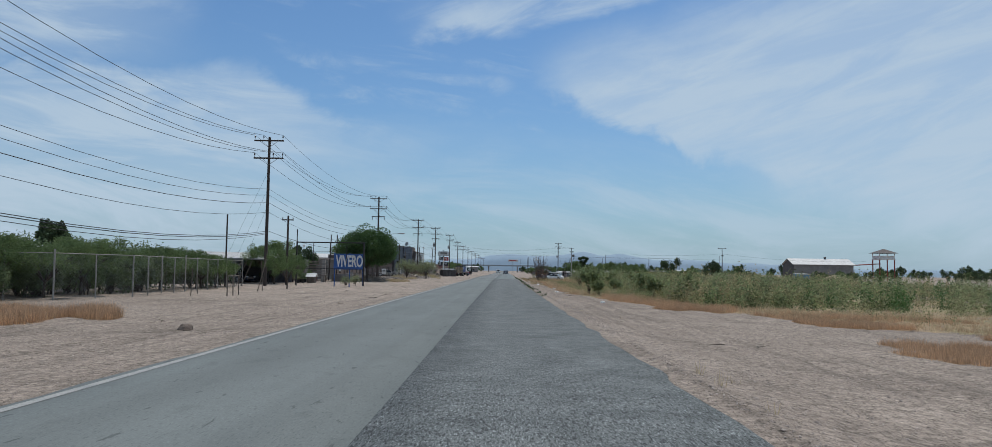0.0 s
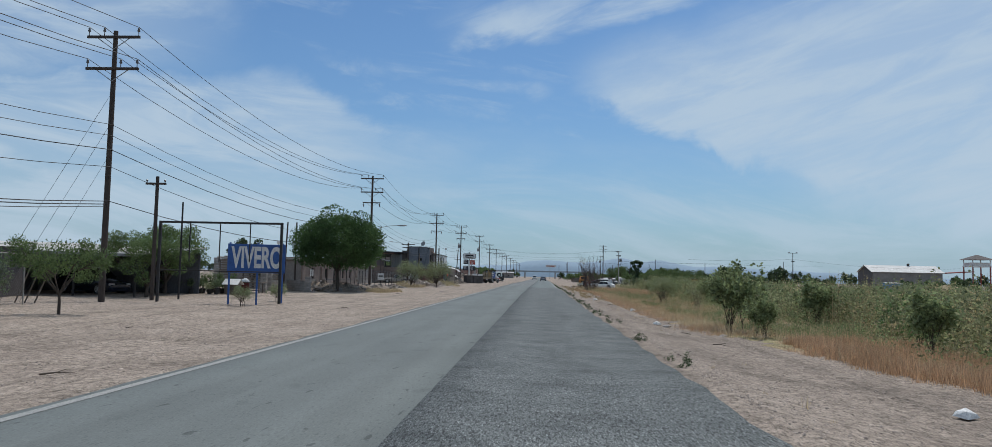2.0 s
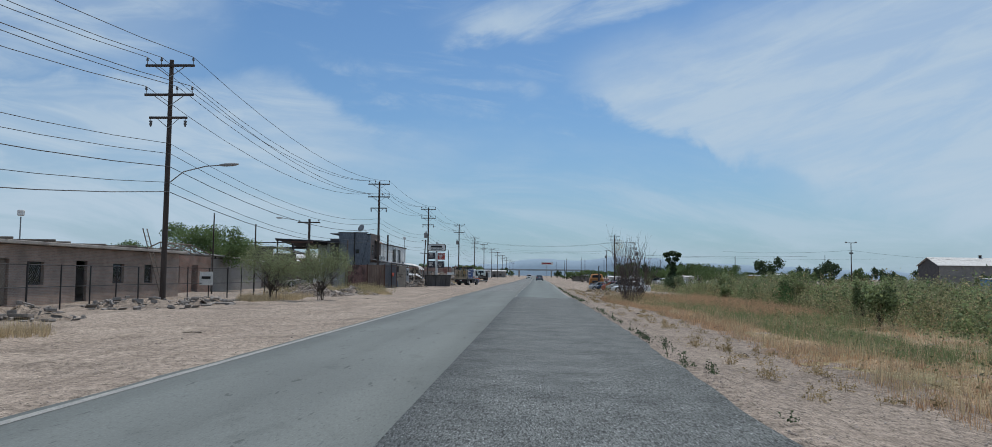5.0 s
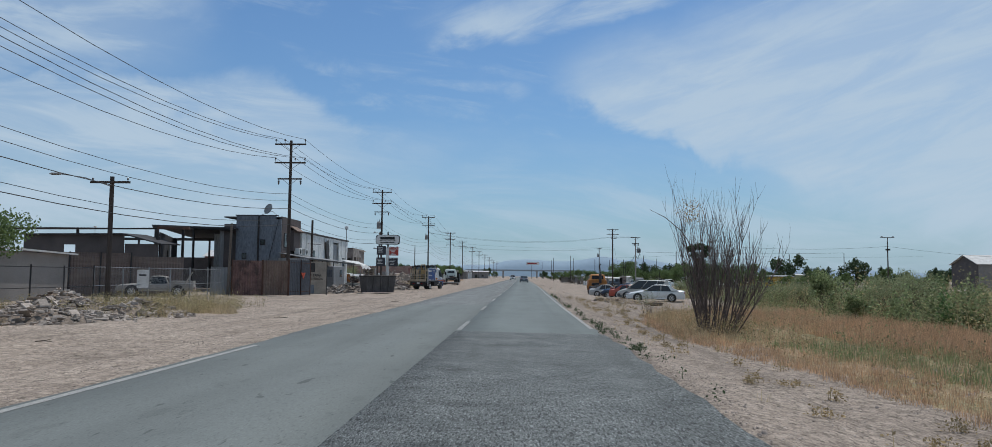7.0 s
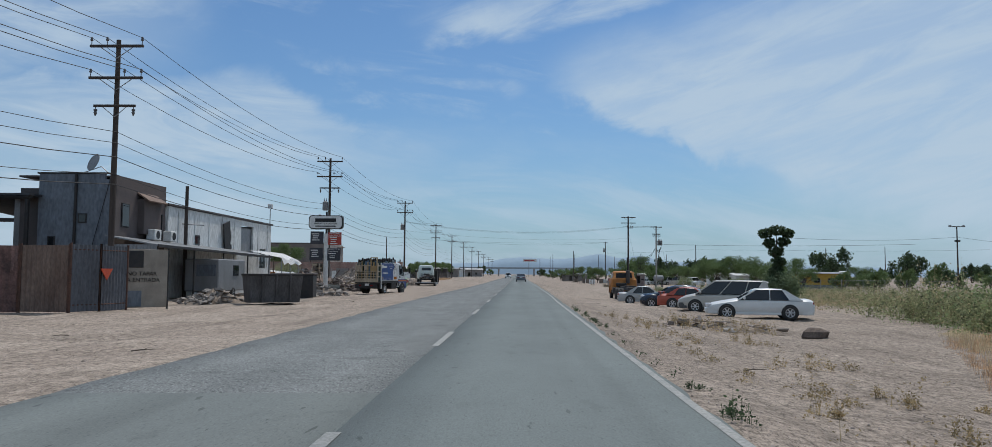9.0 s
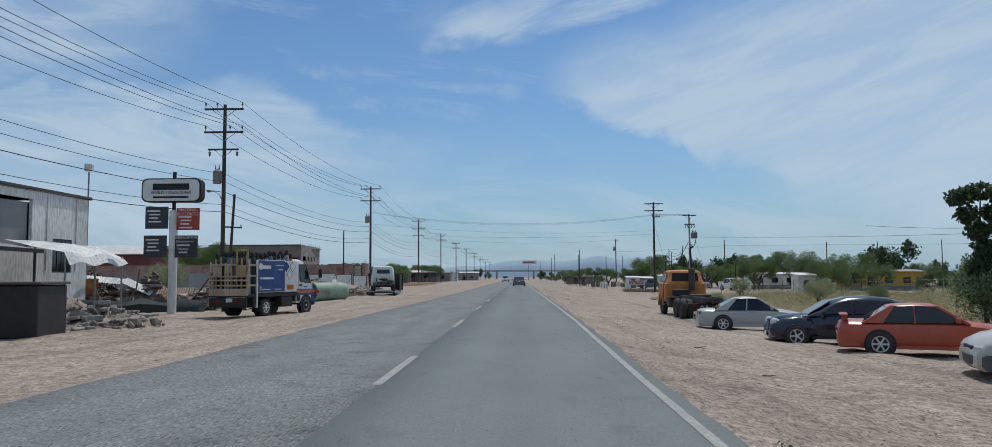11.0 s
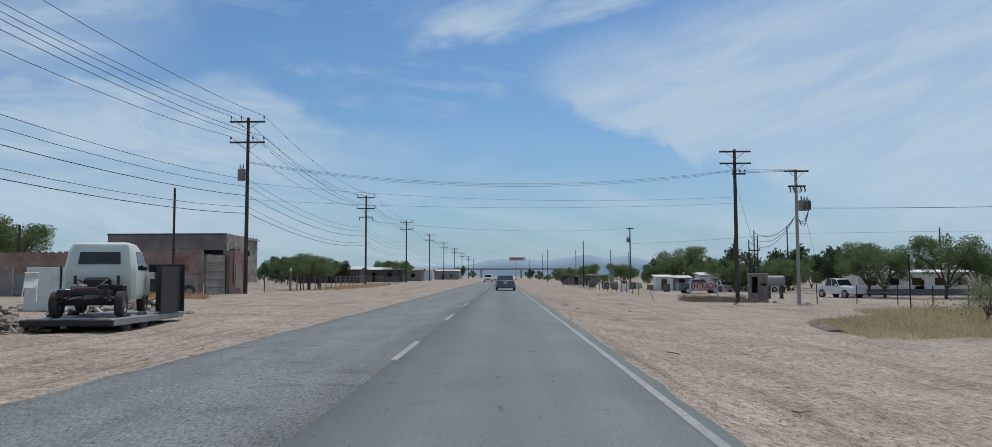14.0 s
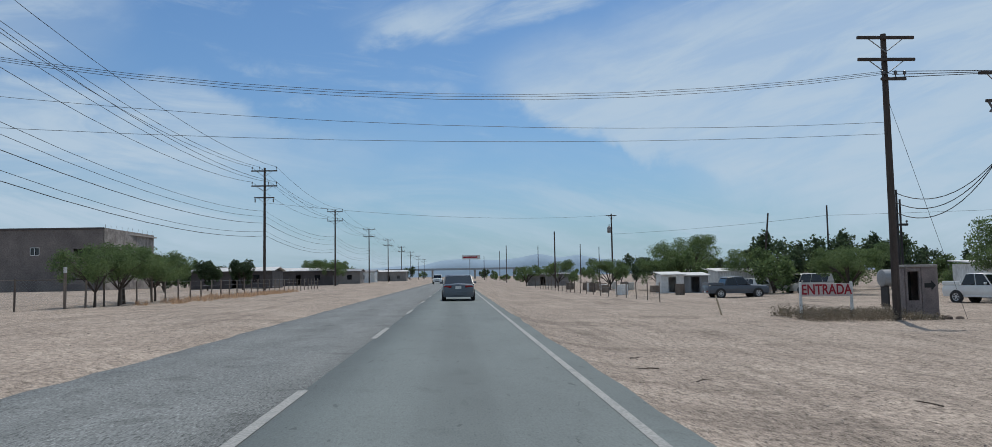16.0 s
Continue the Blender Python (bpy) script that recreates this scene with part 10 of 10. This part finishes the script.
# ---------------------------------------------------------------- right: the entrance, its booth and poles
rp = utility_pole((20.1, 275.4), 12.2, ((12.0, 2.5, 0), (11.05, 2.5, 0)), label="tall dark wooden utility pole beside the entrance", r=0.17)
part("crossarm", M().box((0.25, -0.2, 10.2), (1.1, 0.1, 0.12)), POLE, rp)
for x in (-0.2, 0.35, 0.75):
    part("insulator", M().lathe((x, -0.2, 10.26), (0, 0, 1), [(0, 0.02), (0.12, 0.02), (0.14, 0.07), (0.24, 0.07), (0.3, 0.03)], 8), CERAMIC, rp, smooth=60)
tpole = utility_pole((24.8, 275.0), 10.6, ((10.45, 1.9, 0), (9.25, 1.4, 0)), label="pale pole with a grey transformer by the booth", r=0.15)
for o in tpole.children:
    if o.name.startswith("shaft"):
        o.data.materials[0] = PALEPOLE
for x in (-0.6, -0.3, 0.25, 0.55):
    part("fuse_holder", M().tube([(x, -0.2, 9.2), (x + 0.08, -0.3, 8.9), (x, -0.25, 8.75)], 0.05, 6), CERAMIC, tpole)
can = part("transformer", M().box((0.62, 0, 7.75), (0.75, 0.7, 0.85), ch=0.06), GREYSHEET, tpole, "grey steel transformer case")
for k in range(6):
    part("fin", M().box((0.3 + 0.13 * k, -0.42, 7.7), (0.03, 0.14, 0.7)), GREYSHEET, can)
for k in range(3):
    part("bushing", M().lathe((0.4 + 0.22 * k, 0, 8.15), (0, 0, 1), [(0, 0.04), (0.1, 0.07), (0.2, 0.04), (0.32, 0.02)], 7), CERAMIC, can)
z2 = float(land(24.8, 275.0))
for k in range(3):
    cable("service_cable", [(25.7, 274.8, 7.5 + z2), (24.9, 274.9, 6.6 + z2)], 0, "black drooping service cable at the transformer", 0.022, "service cables", 10, drop=0.55 + 0.2 * k)
    cable("service_cable", [(24.7, 275.0, 6.9 + z2), (22.95 - 0.26 * k, 279.9 - 0.15 * k, 5.85 - 0.4 * k + z2)], 0, "black drooping service cable to the meter posts", 0.02, "service cables", 12, drop=0.9 + 0.2 * k)
for x, y, h in ((22.4, 279.6, 5.2), (22.95, 279.9, 6.0), (23.4, 280.4, 5.6)):
    plain_pole(x, y, h, 0.06, "thin dark service post behind the booth", (4.3, 0.9) if h > 5.8 else None, material=BLACKMETAL, name="service_post")
zp = float(land(20.1, 275.4))
for k, (dz, sg_) in enumerate(((10.55, 1.0), (10.52, 1.04), (10.49, 1.1))):
    cable("crossing_cable", [(20.1 - 0.2 + 0.3 * k, 275.2, dz + zp), (-18.1, 272.5, 10.2 - 0.06 * k)], 0, "power cable sagging across the road", 0.009, drop=1.4 * sg_)
    cable("power_cable", [(20.3, 275.2, dz - 0.1 * k + zp), (24.8, 274.9, 10.5 - 0.05 * k + zp)], 0.4, "short power cable between the two poles", 0.016)
cable("crossing_cable", [(20.1, 275.4, 8.4 + zp), (-18.1, 272.6, 8.6)], 0, "thin cable sagging across the road", 0.008, drop=0.75)
cable("crossing_cable", [(20.1, 275.4, 7.9 + zp), (-18.1, 272.6, 7.3)], 0, "thin cable sagging across the road", 0.008, drop=0.5)
cable("power_cable", [(24.8, 275.0, 7.5 + z2), (62, 262, 6.4)], 1.0, "dark cable running off over the field", 0.02)
cable("guy_wire", [(24.8, 275, 10.0 + z2), (28.5, 279.0, -0.7)], 0.0, "steel guy wire staying the pale pole", 0.01, "guy wires", 2, "guy wire")
cable("guy_wire", [(20.1, 275.4, 9.6 + zp), (22.2, 274.0, -0.7)], 0.0, "steel guy wire staying the tall pole", 0.01, "guy wires", 2, "guy wire")

bt = spot((22.65, 278.0), "booth", "small weathered pink-grey concrete booth with an opening", "booth", turn=-8)
bt.matrix_basis = pose(*on_land(22.6, 278.2), 0, 0, -8) @ Matrix.Diagonal((0.66, 0.8, 1.0, 1))
PINKC = mat("pinkish_concrete", (0.27, 0.22, 0.205), (0.17, 0.14, 0.135), rough=0.92, scale=1.3, fine=18)
part("front_wall", wall_run(M(), (-0.95, -0.8), (0.0, -0.8), 2.25, 0.14, [(0.08, 0.8, 0.75, 2.05)]), PINKC, bt)
part("arrow_wall", M().box((0.55, -0.82, 1.1), (1.06, 0.16, 2.5), ch=0.012), PINKC, bt)
part("side_wall", wall_run(M(), (-0.95, -0.72), (-0.95, 0.8), 2.2, 0.14), PINKC, bt)
part("side_wall", wall_run(M(), (1.0, -0.7), (1.0, 0.8), 2.2, 0.14), PINKC, bt)
part("back_wall", wall_run(M(), (-0.88, 0.8), (0.93, 0.8), 2.2, 0.14), PINKC, bt)
part("roof", M().box((0.0, 0.0, 2.3), (2.15, 1.9, 0.12), ch=0.02), CONC, bt)
# black sheet added behind the opening to stand for the shade inside
part("inner_dark", M().box((-0.5, 0.3, 1.1), (0.8, 0.1, 2.0)), BLACKMETAL, bt)
part("arrow", M().slab([(0.18, -0.91, 1.32), (0.62, -0.91, 1.32), (0.62, -0.91, 1.18), (0.92, -0.91, 1.42), (0.62, -0.91, 1.66), (0.62, -0.91, 1.52), (0.18, -0.91, 1.52)], 0.01), BLACKPAINT, bt, "painted black arrow")
DARKSOIL = mat("dark_damp_soil", (0.22, 0.17, 0.14), (0.13, 0.10, 0.082), rough=0.95, scale=1.2, fine=12, bump=0.8, dist=0.05, spec=0.15)
bm_ = thing("earth_berm", (0, 0, 0), 0, "low dark bank of damp earth along dry grass", "earth bank")
br = []
for k, (x, y) in enumerate(((14.6, 244.0), (14.9, 246.5), (15.6, 249.0), (17.2, 251.8), (19.6, 254.2), (22.8, 257.4), (26.5, 260.4), (31.0, 263.0))):
    z = float(rough_land(x, y))
    wv = 0.16 * math.sin(k * 2.3)
    br.append([(x - 0.5 + wv, y + 0.4, z - 0.08), (x - 0.2, y + 0.2, z + 0.07 + 0.4 * wv), (x + 0.1, y - 0.1, z + 0.11 + 0.4 * wv), (x + 0.5 + wv, y - 0.4, z - 0.08)])
part("bank", M().loft(br), DARKSOIL, bm_, smooth=60)
en = spot((17.85, 277.0), "entrance_sign", "white board on two posts lettered in red and black", "sign", turn=-12)
part("board", M().box((0.02, 0, 1.5), (2.05, 0.05, 0.56), ch=0.008), mat("pale_pink_board", (0.62, 0.52, 0.50), (0.5, 0.42, 0.40), rough=0.7, scale=2), en)
en.matrix_basis = pose(*on_land(17.85, 277.0, -0.26), 0, 0, -12)
writing("ENTRADA", 0.62, REDPAINT, en, (0.02, -0.034, 1.5), 0, 0.014, wide=0.74, bold=0.012, label="dark red painted capital letters")
for s in (-1, 1):
    part("post", M().box((s * 1.06, 0.02, 0.8), (0.12, 0.1, 2.1), ch=0.02), WHITEPAINT, en)
for k in range(6):
    pl = spot((17.0 + 0.5 * k, 278.4 + R.uniform(-0.4, 0.4)), "plank", "dark broken plank lying in the weeds", "plank", "loose planks", R.uniform(-30, 30))
    part("board", M().box((0, 0, 0.12), (R.uniform(0.6, 1.2), 0.14, 0.05), tilt=Matrix.Rotation(R.uniform(-0.2, 0.2), 4, "Y")), BARK, pl)
plain_pole(14.4, 280.6, 1.0, 0.05, "short leaning pale wooden stake on the dirt", lean=-16, material=PALEWOOD, name="stake")
wire_fence("post_fence", "thin leaning fence posts with slack wire", [(25.6, 273.5), (31, 272.0), (38, 270.5), (47, 268)], 1.5, 2.6, BLACKMETAL, False, 0, r=0.04, wires=3)
plain_pole(27.8, 264.0, 3.6, 0.05, "thin dark post standing in the dry grass", material=BLACKMETAL)
for x, y, h, lean in ((17.0, 364, 8.8, 0), (33.0, 322, 8.2, 6), (44.0, 330, 9.5, 0), (30, 420, 9, 0), (38, 440, 9, 0), (24, 455, 10, 0), (15, 450, 10, 0), (60, 318, 8.5, 0), (16, 500, 10, 0), (13, 560, 10, 0), (75, 330, 9, 0), (96, 345, 10, 0), (54, 420, 9.5, 0)):
    plain_pole(x, y, h, 0.11, "plain dark pole far across the dirt", lean=lean)
utility_pole((26.2, 364.9), 11.6, ((11.3, 1.6, 0),), label="dark utility pole with a transformer farther along", transformer=8.6, r=0.15)
cable("power_cable", [(26.2, 364.9, 10.6), (-18.6, 326.6, 9.5)], 1.4, "thin power cable crossing the road far ahead", 0.014)
cable("power_cable", [(26.2, 364.9, 7.6), (44.0, 330, 7.6), (60, 318, 7.2), (96, 300, 7.0)], 0.9, "thin cable over the trees", 0.014)

# sheds, cabins and clutter beyond the entrance
for x, y, w, d, h, ma, rf_, lb in ((24.6, 326.5, 2.4, 2.2, 2.0, WHITEPAINT, WHITEROOF, "small white wooden shed beyond the entrance"), (27.3, 327.0, 2.6, 2.2, 1.9, GREYSHEET, WHITEROOF, "small grey shed with a dark open front"), (33.5, 330.0, 6.0, 3.0, 2.3, WHITESHEET, WHITEROOF, "low white cabin with a pale roof"),
                                   (38.5, 332.0, 2.8, 2.4, 2.6, WHITEPAINT, WHITEROOF, "white upright cabin with a dark doorway"), (49.5, 299.0, 20.0, 4.0, 2.5, WHITESHEET, WHITEROOF, "long white site building with a pale roof"), (54.5, 285.0, 11.0, 4.0, 2.75, mat("yellow_sheet", (0.45, 0.28, 0.045), (0.34, 0.21, 0.04), rough=0.7), GREYSHEET, "long low yellow building behind the weeds"),
                                   (36.0, 264.5, 2.0, 2.2, 2.3, WHITEPAINT, WHITEROOF, "small white shed among the trees"), (33.0, 345.0, 9.0, 4.0, 2.4, WHITESHEET, WHITEROOF, "pale low house behind the sheds"), (19.5, 395.0, 8.0, 4.0, 2.2, PLASTER, GREYSHEET, "low grey house far along the road"), (70, 322, 12, 6, 3.2, mat("pale_green_render", (0.30, 0.36, 0.20), (0.24, 0.29, 0.17), rough=0.9), WHITEROOF, "pale green house with a white roof"),
                                   (96.0, 250.0, 4.0, 3.0, 2.6, mat("sky_blue_render", (0.10, 0.24, 0.42), rough=0.8), GREYSHEET, "small bright blue cabin across the field")):
    sh = spot((x, y), "shed", lb, "shed", "sheds beyond the entrance", R.uniform(-8, 8))
    four_walls(sh, -w / 2, -d / 2, w / 2, d / 2, h, ma, 0.1, [(w * 0.3, w * 0.3 + min(1.0, w * 0.35), 0.1, 1.7)])
    part("roof", M().slab([(-w / 2 - 0.2, -d / 2 - 0.3, h), (w / 2 + 0.2, -d / 2 - 0.3, h), (w / 2 + 0.2, d / 2 + 0.3, h + 0.3), (-w / 2 - 0.2, d / 2 + 0.3, h + 0.3)], 0.08), rf_, sh)
    if w > 9:
        part("base_band", M().box((0, -d / 2 - 0.06, 0.35), (w, 0.05, 0.7)), BLUESHEET, sh)
        for k in range(int(w / 2.4)):
            window(sh, -w / 2 + 1.4 + 2.4 * k, -d / 2 - 0.04, 1.5, 0.9, 0.7)
wire_fence("wire_fence", "pale wire fence along the far yard", [(16.5, 300), (14.8, 330), (14.0, 365)], 1.4, 3.0, WOOD, False, 0, r=0.045, wires=3)
wire_fence("wire_fence", "grey mesh fence behind the parked lorry", [(34, 262), (46, 258), (62, 252)], 1.8, 3.0, STEEL, True, 1, r=0.04, cell=0.3)
g = random.Random(23)
for k in range(16):
    x, y = g.uniform(15.5, 24), g.uniform(318, 352)
    cr = spot((x, y), "crate", "weathered wooden crate standing about the far yard", "crate", "crates", g.uniform(0, 90))
    part("box", M().box((0, 0, 0.5), (g.uniform(0.6, 1.4), 0.7, g.uniform(0.7, 1.3)), ch=0.02), WOOD if k % 3 else WHITEPAINT, cr)
tk = spot((27.6, 288.5), "water_tank", "horizontal grey steel tank on legs", "tank")
part("shell", M().lathe((-0.9, 0, 1.7), (1, 0, 0), [(0, 0.3), (0.1, 0.5), (1.7, 0.5), (1.8, 0.3)], 16), GREYSHEET, tk, smooth=40)
for x in (-0.6, 0.6):
    part("leg", M().box((x, 0, 0.6), (0.1, 0.8, 1.3)), BLACKMETAL, tk)

# far right: the barn with its tower, and tall lamp masts
bn_ = spot((130.0, 322.0), "barn", "grey barn with a long white roof across the field", "barn")
four_walls(bn_, -12, -6, 12, 6, 6.6, PLASTER)
part("roof", M().slab([(-12.6, -6.6, 6.5), (12.6, -6.6, 6.5), (12.6, 0, 9.0), (-12.6, 0, 9.0)], 0.15).slab([(-12.6, 0, 9.0), (12.6, 0, 9.0), (12.6, 6.6, 6.5), (-12.6, 6.6, 6.5)], 0.15), WHITEROOF, bn_)
part("gable", M().slab([(-12.05, 6.0, 6.4), (-12.05, -6.0, 6.4), (-12.05, 0, 8.8)], 0.15), DARKSHEET, bn_)
part("dark_cladding", M().box((-12.15, 0, 3.2), (0.12, 12.1, 6.6)), DARKSHEET, bn_)
part("roof_vent", M().lathe((3, 0, 8.9), (0, 0, 1), [(0, 0.4), (0.5, 0.4), (0.6, 0.6), (0.9, 0.3)], 10), BLACKMETAL, bn_)
tw = spot((157.0, 322.0), "lookout_tower", "red-framed lookout tower with a dark pitched roof", "tower")
for sx in (-3, 3):
    for sy in (-3, 3):
        part("leg", M().box((sx, sy, 4.5), (0.35, 0.35, 10.0)), mat("red_steel", (0.26, 0.05, 0.035), rough=0.6), tw)
part("cabin", M().box((0, 0, 9.2), (6.6, 6.6, 0.4)).box((0, 0, 10.0), (6.2, 6.2, 1.2)), WHITEPAINT, tw)
part("roof", M().loft([[(-4.2, -4.2, 11.6), (4.2, -4.2, 11.6), (4.2, 4.2, 11.6), (-4.2, 4.2, 11.6)], [(-0.3, -0.3, 13.4), (0.3, -0.3, 13.4), (0.3, 0.3, 13.4), (-0.3, 0.3, 13.4)]]), DARKSHEET, tw)
for sx in (-3, 3):
    for sy in (-3, 3):
        part("post", M().box((sx, sy, 11.0), (0.25, 0.25, 1.4)), WHITEPAINT, tw)
part("canopy", M().slab([(-13.5, -4, 6.6), (-3, -4, 7.4), (-3, 4, 7.4), (-13.5, 4, 6.6)], 0.3), MATS["red_steel"], tw)
for x, y, z in ((80.0, 283.0, 11.3), (205, 470, 12)):
    lm = thing("lamp_mast", on_land(x, y), 0, "tall dark mast with twin lamps", "lamp mast", "lamp masts")
    part("mast", M().tube([(0, 0, -0.4), (0, 0, z)], [0.16, 0.1], 8), POLE, lm)
    part("crossbar", M().box((0, 0, z), (2.6, 0.12, 0.14)), POLE, lm)
    for s in (-1, 1):
        part("lamp_head", M().lathe((s * 1.2, 0, z - 0.05), (0, 0, 1), [(0, 0.28), (0.15, 0.3), (0.35, 0.15)], 10), GREYSHEET, lm)
    part("junction_box", M().box((0, -0.1, z - 2.6), (0.9, 0.3, 0.35)), BLACKMETAL, lm)
cable("power_cable", [(44.0, 265, 7.4), (80.0, 283.0, 8.6), (140, 300, 7.0)], 1.6, "dark cable strung to the lamp mast", 0.02)
for x, y, w in ((88, 205, 16), (150, 190, 18), (120, 150, 14), (62, 318, 10)):
    mdn = thing("earth_heap", on_land(x, y), 0, "low pale heap of earth across the field", "earth heap", "earth heaps")
    part("mound", M().loft([[(w / 2 * t * math.cos(a) * (1 + 0.1 * math.sin(3 * a)), w / 4 * t * math.sin(a), -0.3 + 3.2 * (1 - t)) for a in (k * 0.3142 for k in range(20))] for t in (1.0, 0.8, 0.55, 0.3, 0.1)]), STRAWPALE, mdn, smooth=60)

# stones, litter and low mounds on the right shoulder
BROWNSTONE = mat("brown_stone", (0.17, 0.13, 0.105), (0.10, 0.078, 0.066), rough=0.95, scale=4, fine=20, bump=0.6)
for x, y, r, lb in ((10.2, 165.2, 0.42, "angular grey-brown stone lying on the dirt"), (8.0, 166.8, 0.28, "lump of broken concrete on the dirt"), (7.4, 169.0, 0.3, "lump of broken concrete on the dirt"), (9.2, 168.2, 0.34, "square lump of concrete on the dirt"), (24.6, 273.0, 0.5, "pale rounded boulder by the fence"), (22.4, 275.6, 0.24, "brown stone by the concrete post"), (21.4, 276.2, 0.2, "brown stone by the concrete post"), (23.2, 276.0, 0.17, "brown stone by the concrete post"), (17.2, 277.2, 0.2, "dark stone among the weeds by the sign"), (-6.9, 19.6, 0.2, "single brown stone on the dirt verge"), (5.6, 61.5, 0.16, "small pale stone on the shoulder"), (6.8, 58.0, 0.14, "small pale stone on the shoulder")):
    boulder((x, y), r, lb, BROWNSTONE if "brown stone" in lb else CONC, 0.85 if "brown stone" in lb else 0.6)
heap((7.6, 167.6), 2.6, 1.3, 0.32, 60, 0.2, "low mound of earth and stones before the cars", seed=7, chunk=GRAVEL)
x, y, g2 = sow(160, 6.4, 9.4, 165.5, 169.5, lambda x, y, g: g.random(len(x)) < 0.8, 171)
weeds("low_weeds", "dry brown weeds on the low mound", x, y, g2, (0.2, 0.5), 0.03, 12, LEAF_DRYWEED, 0.12)
for x, y in ((5.3, 61.9), (5.9, 74.5), (6.6, 43.6), (5.0, 90.0)):
    lt = thing("litter", on_land(x, y, 0.03), R.uniform(0, 360), "scrap of white plastic litter on the verge", "litter", "litter")
    part("scrap", M().loft([[(-0.14, -0.1, 0), (0.12, -0.12, 0.01), (0.15, 0.08, 0.0), (-0.1, 0.12, 0.02)], [(-0.1, -0.06, 0.10), (0.08, -0.1, 0.06), (0.1, 0.05, 0.12), (-0.06, 0.1, 0.08)]]), WHITEPAINT, lt)
g = random.Random(31)
for k in range(34):
    y = g.uniform(8, 260)
    x = float(centre(y)) + g.choice((1, 1, -1)) * g.uniform(5.0, 9.5)
    st = thing("dead_branch", on_land(x, y, 0.03), g.uniform(0, 360), "dead brown branch lying on the verge", "branch", "dead branches")
    m = M().tube([(-0.2, 0, 0.01), (0, 0.03, 0.03), (0.25, 0, 0.02)], [0.012, 0.01, 0.004], 4)
    m.tube([(0, 0.03, 0.03), (0.1, 0.16, 0.06)], [0.008, 0.003], 4)
    part("wood", m, BARK, st)

# far ahead: the overpass and a road sign
ov = thing("overpass", (0, 760, 0), 0, "low dark overpass crossing far down the road", "bridge", kind="structure")
# pale bluish deck colour has the distance haze painted in
part("deck", M().box((0, 0, 6.2), (90, 6, 1.3), ch=0.05), mat("haze_tinted_concrete", (0.34, 0.38, 0.41), rough=0.9), ov)
for x in (-40, -14, 14, 40):
    part("pier", M().box((x, 0, 2.6), (1.2, 3, 5.8), ch=0.05), CONC, ov)
rs = thing("road_sign", (6.5, 520, -0.1), 0, "red and white board on a post far down the road", "sign")
part("post", M().tube([(0, 0, 0), (0, 0, 7.5)], 0.12, 8), STEEL, rs)
part("board", M().box((0.5, 0, 8.2), (6.5, 0.2, 1.5), ch=0.04), WHITEPAINT, rs)
part("red_bar", M().box((0.2, -0.12, 8.2), (5.0, 0.05, 0.5)), REDPAINT, rs)
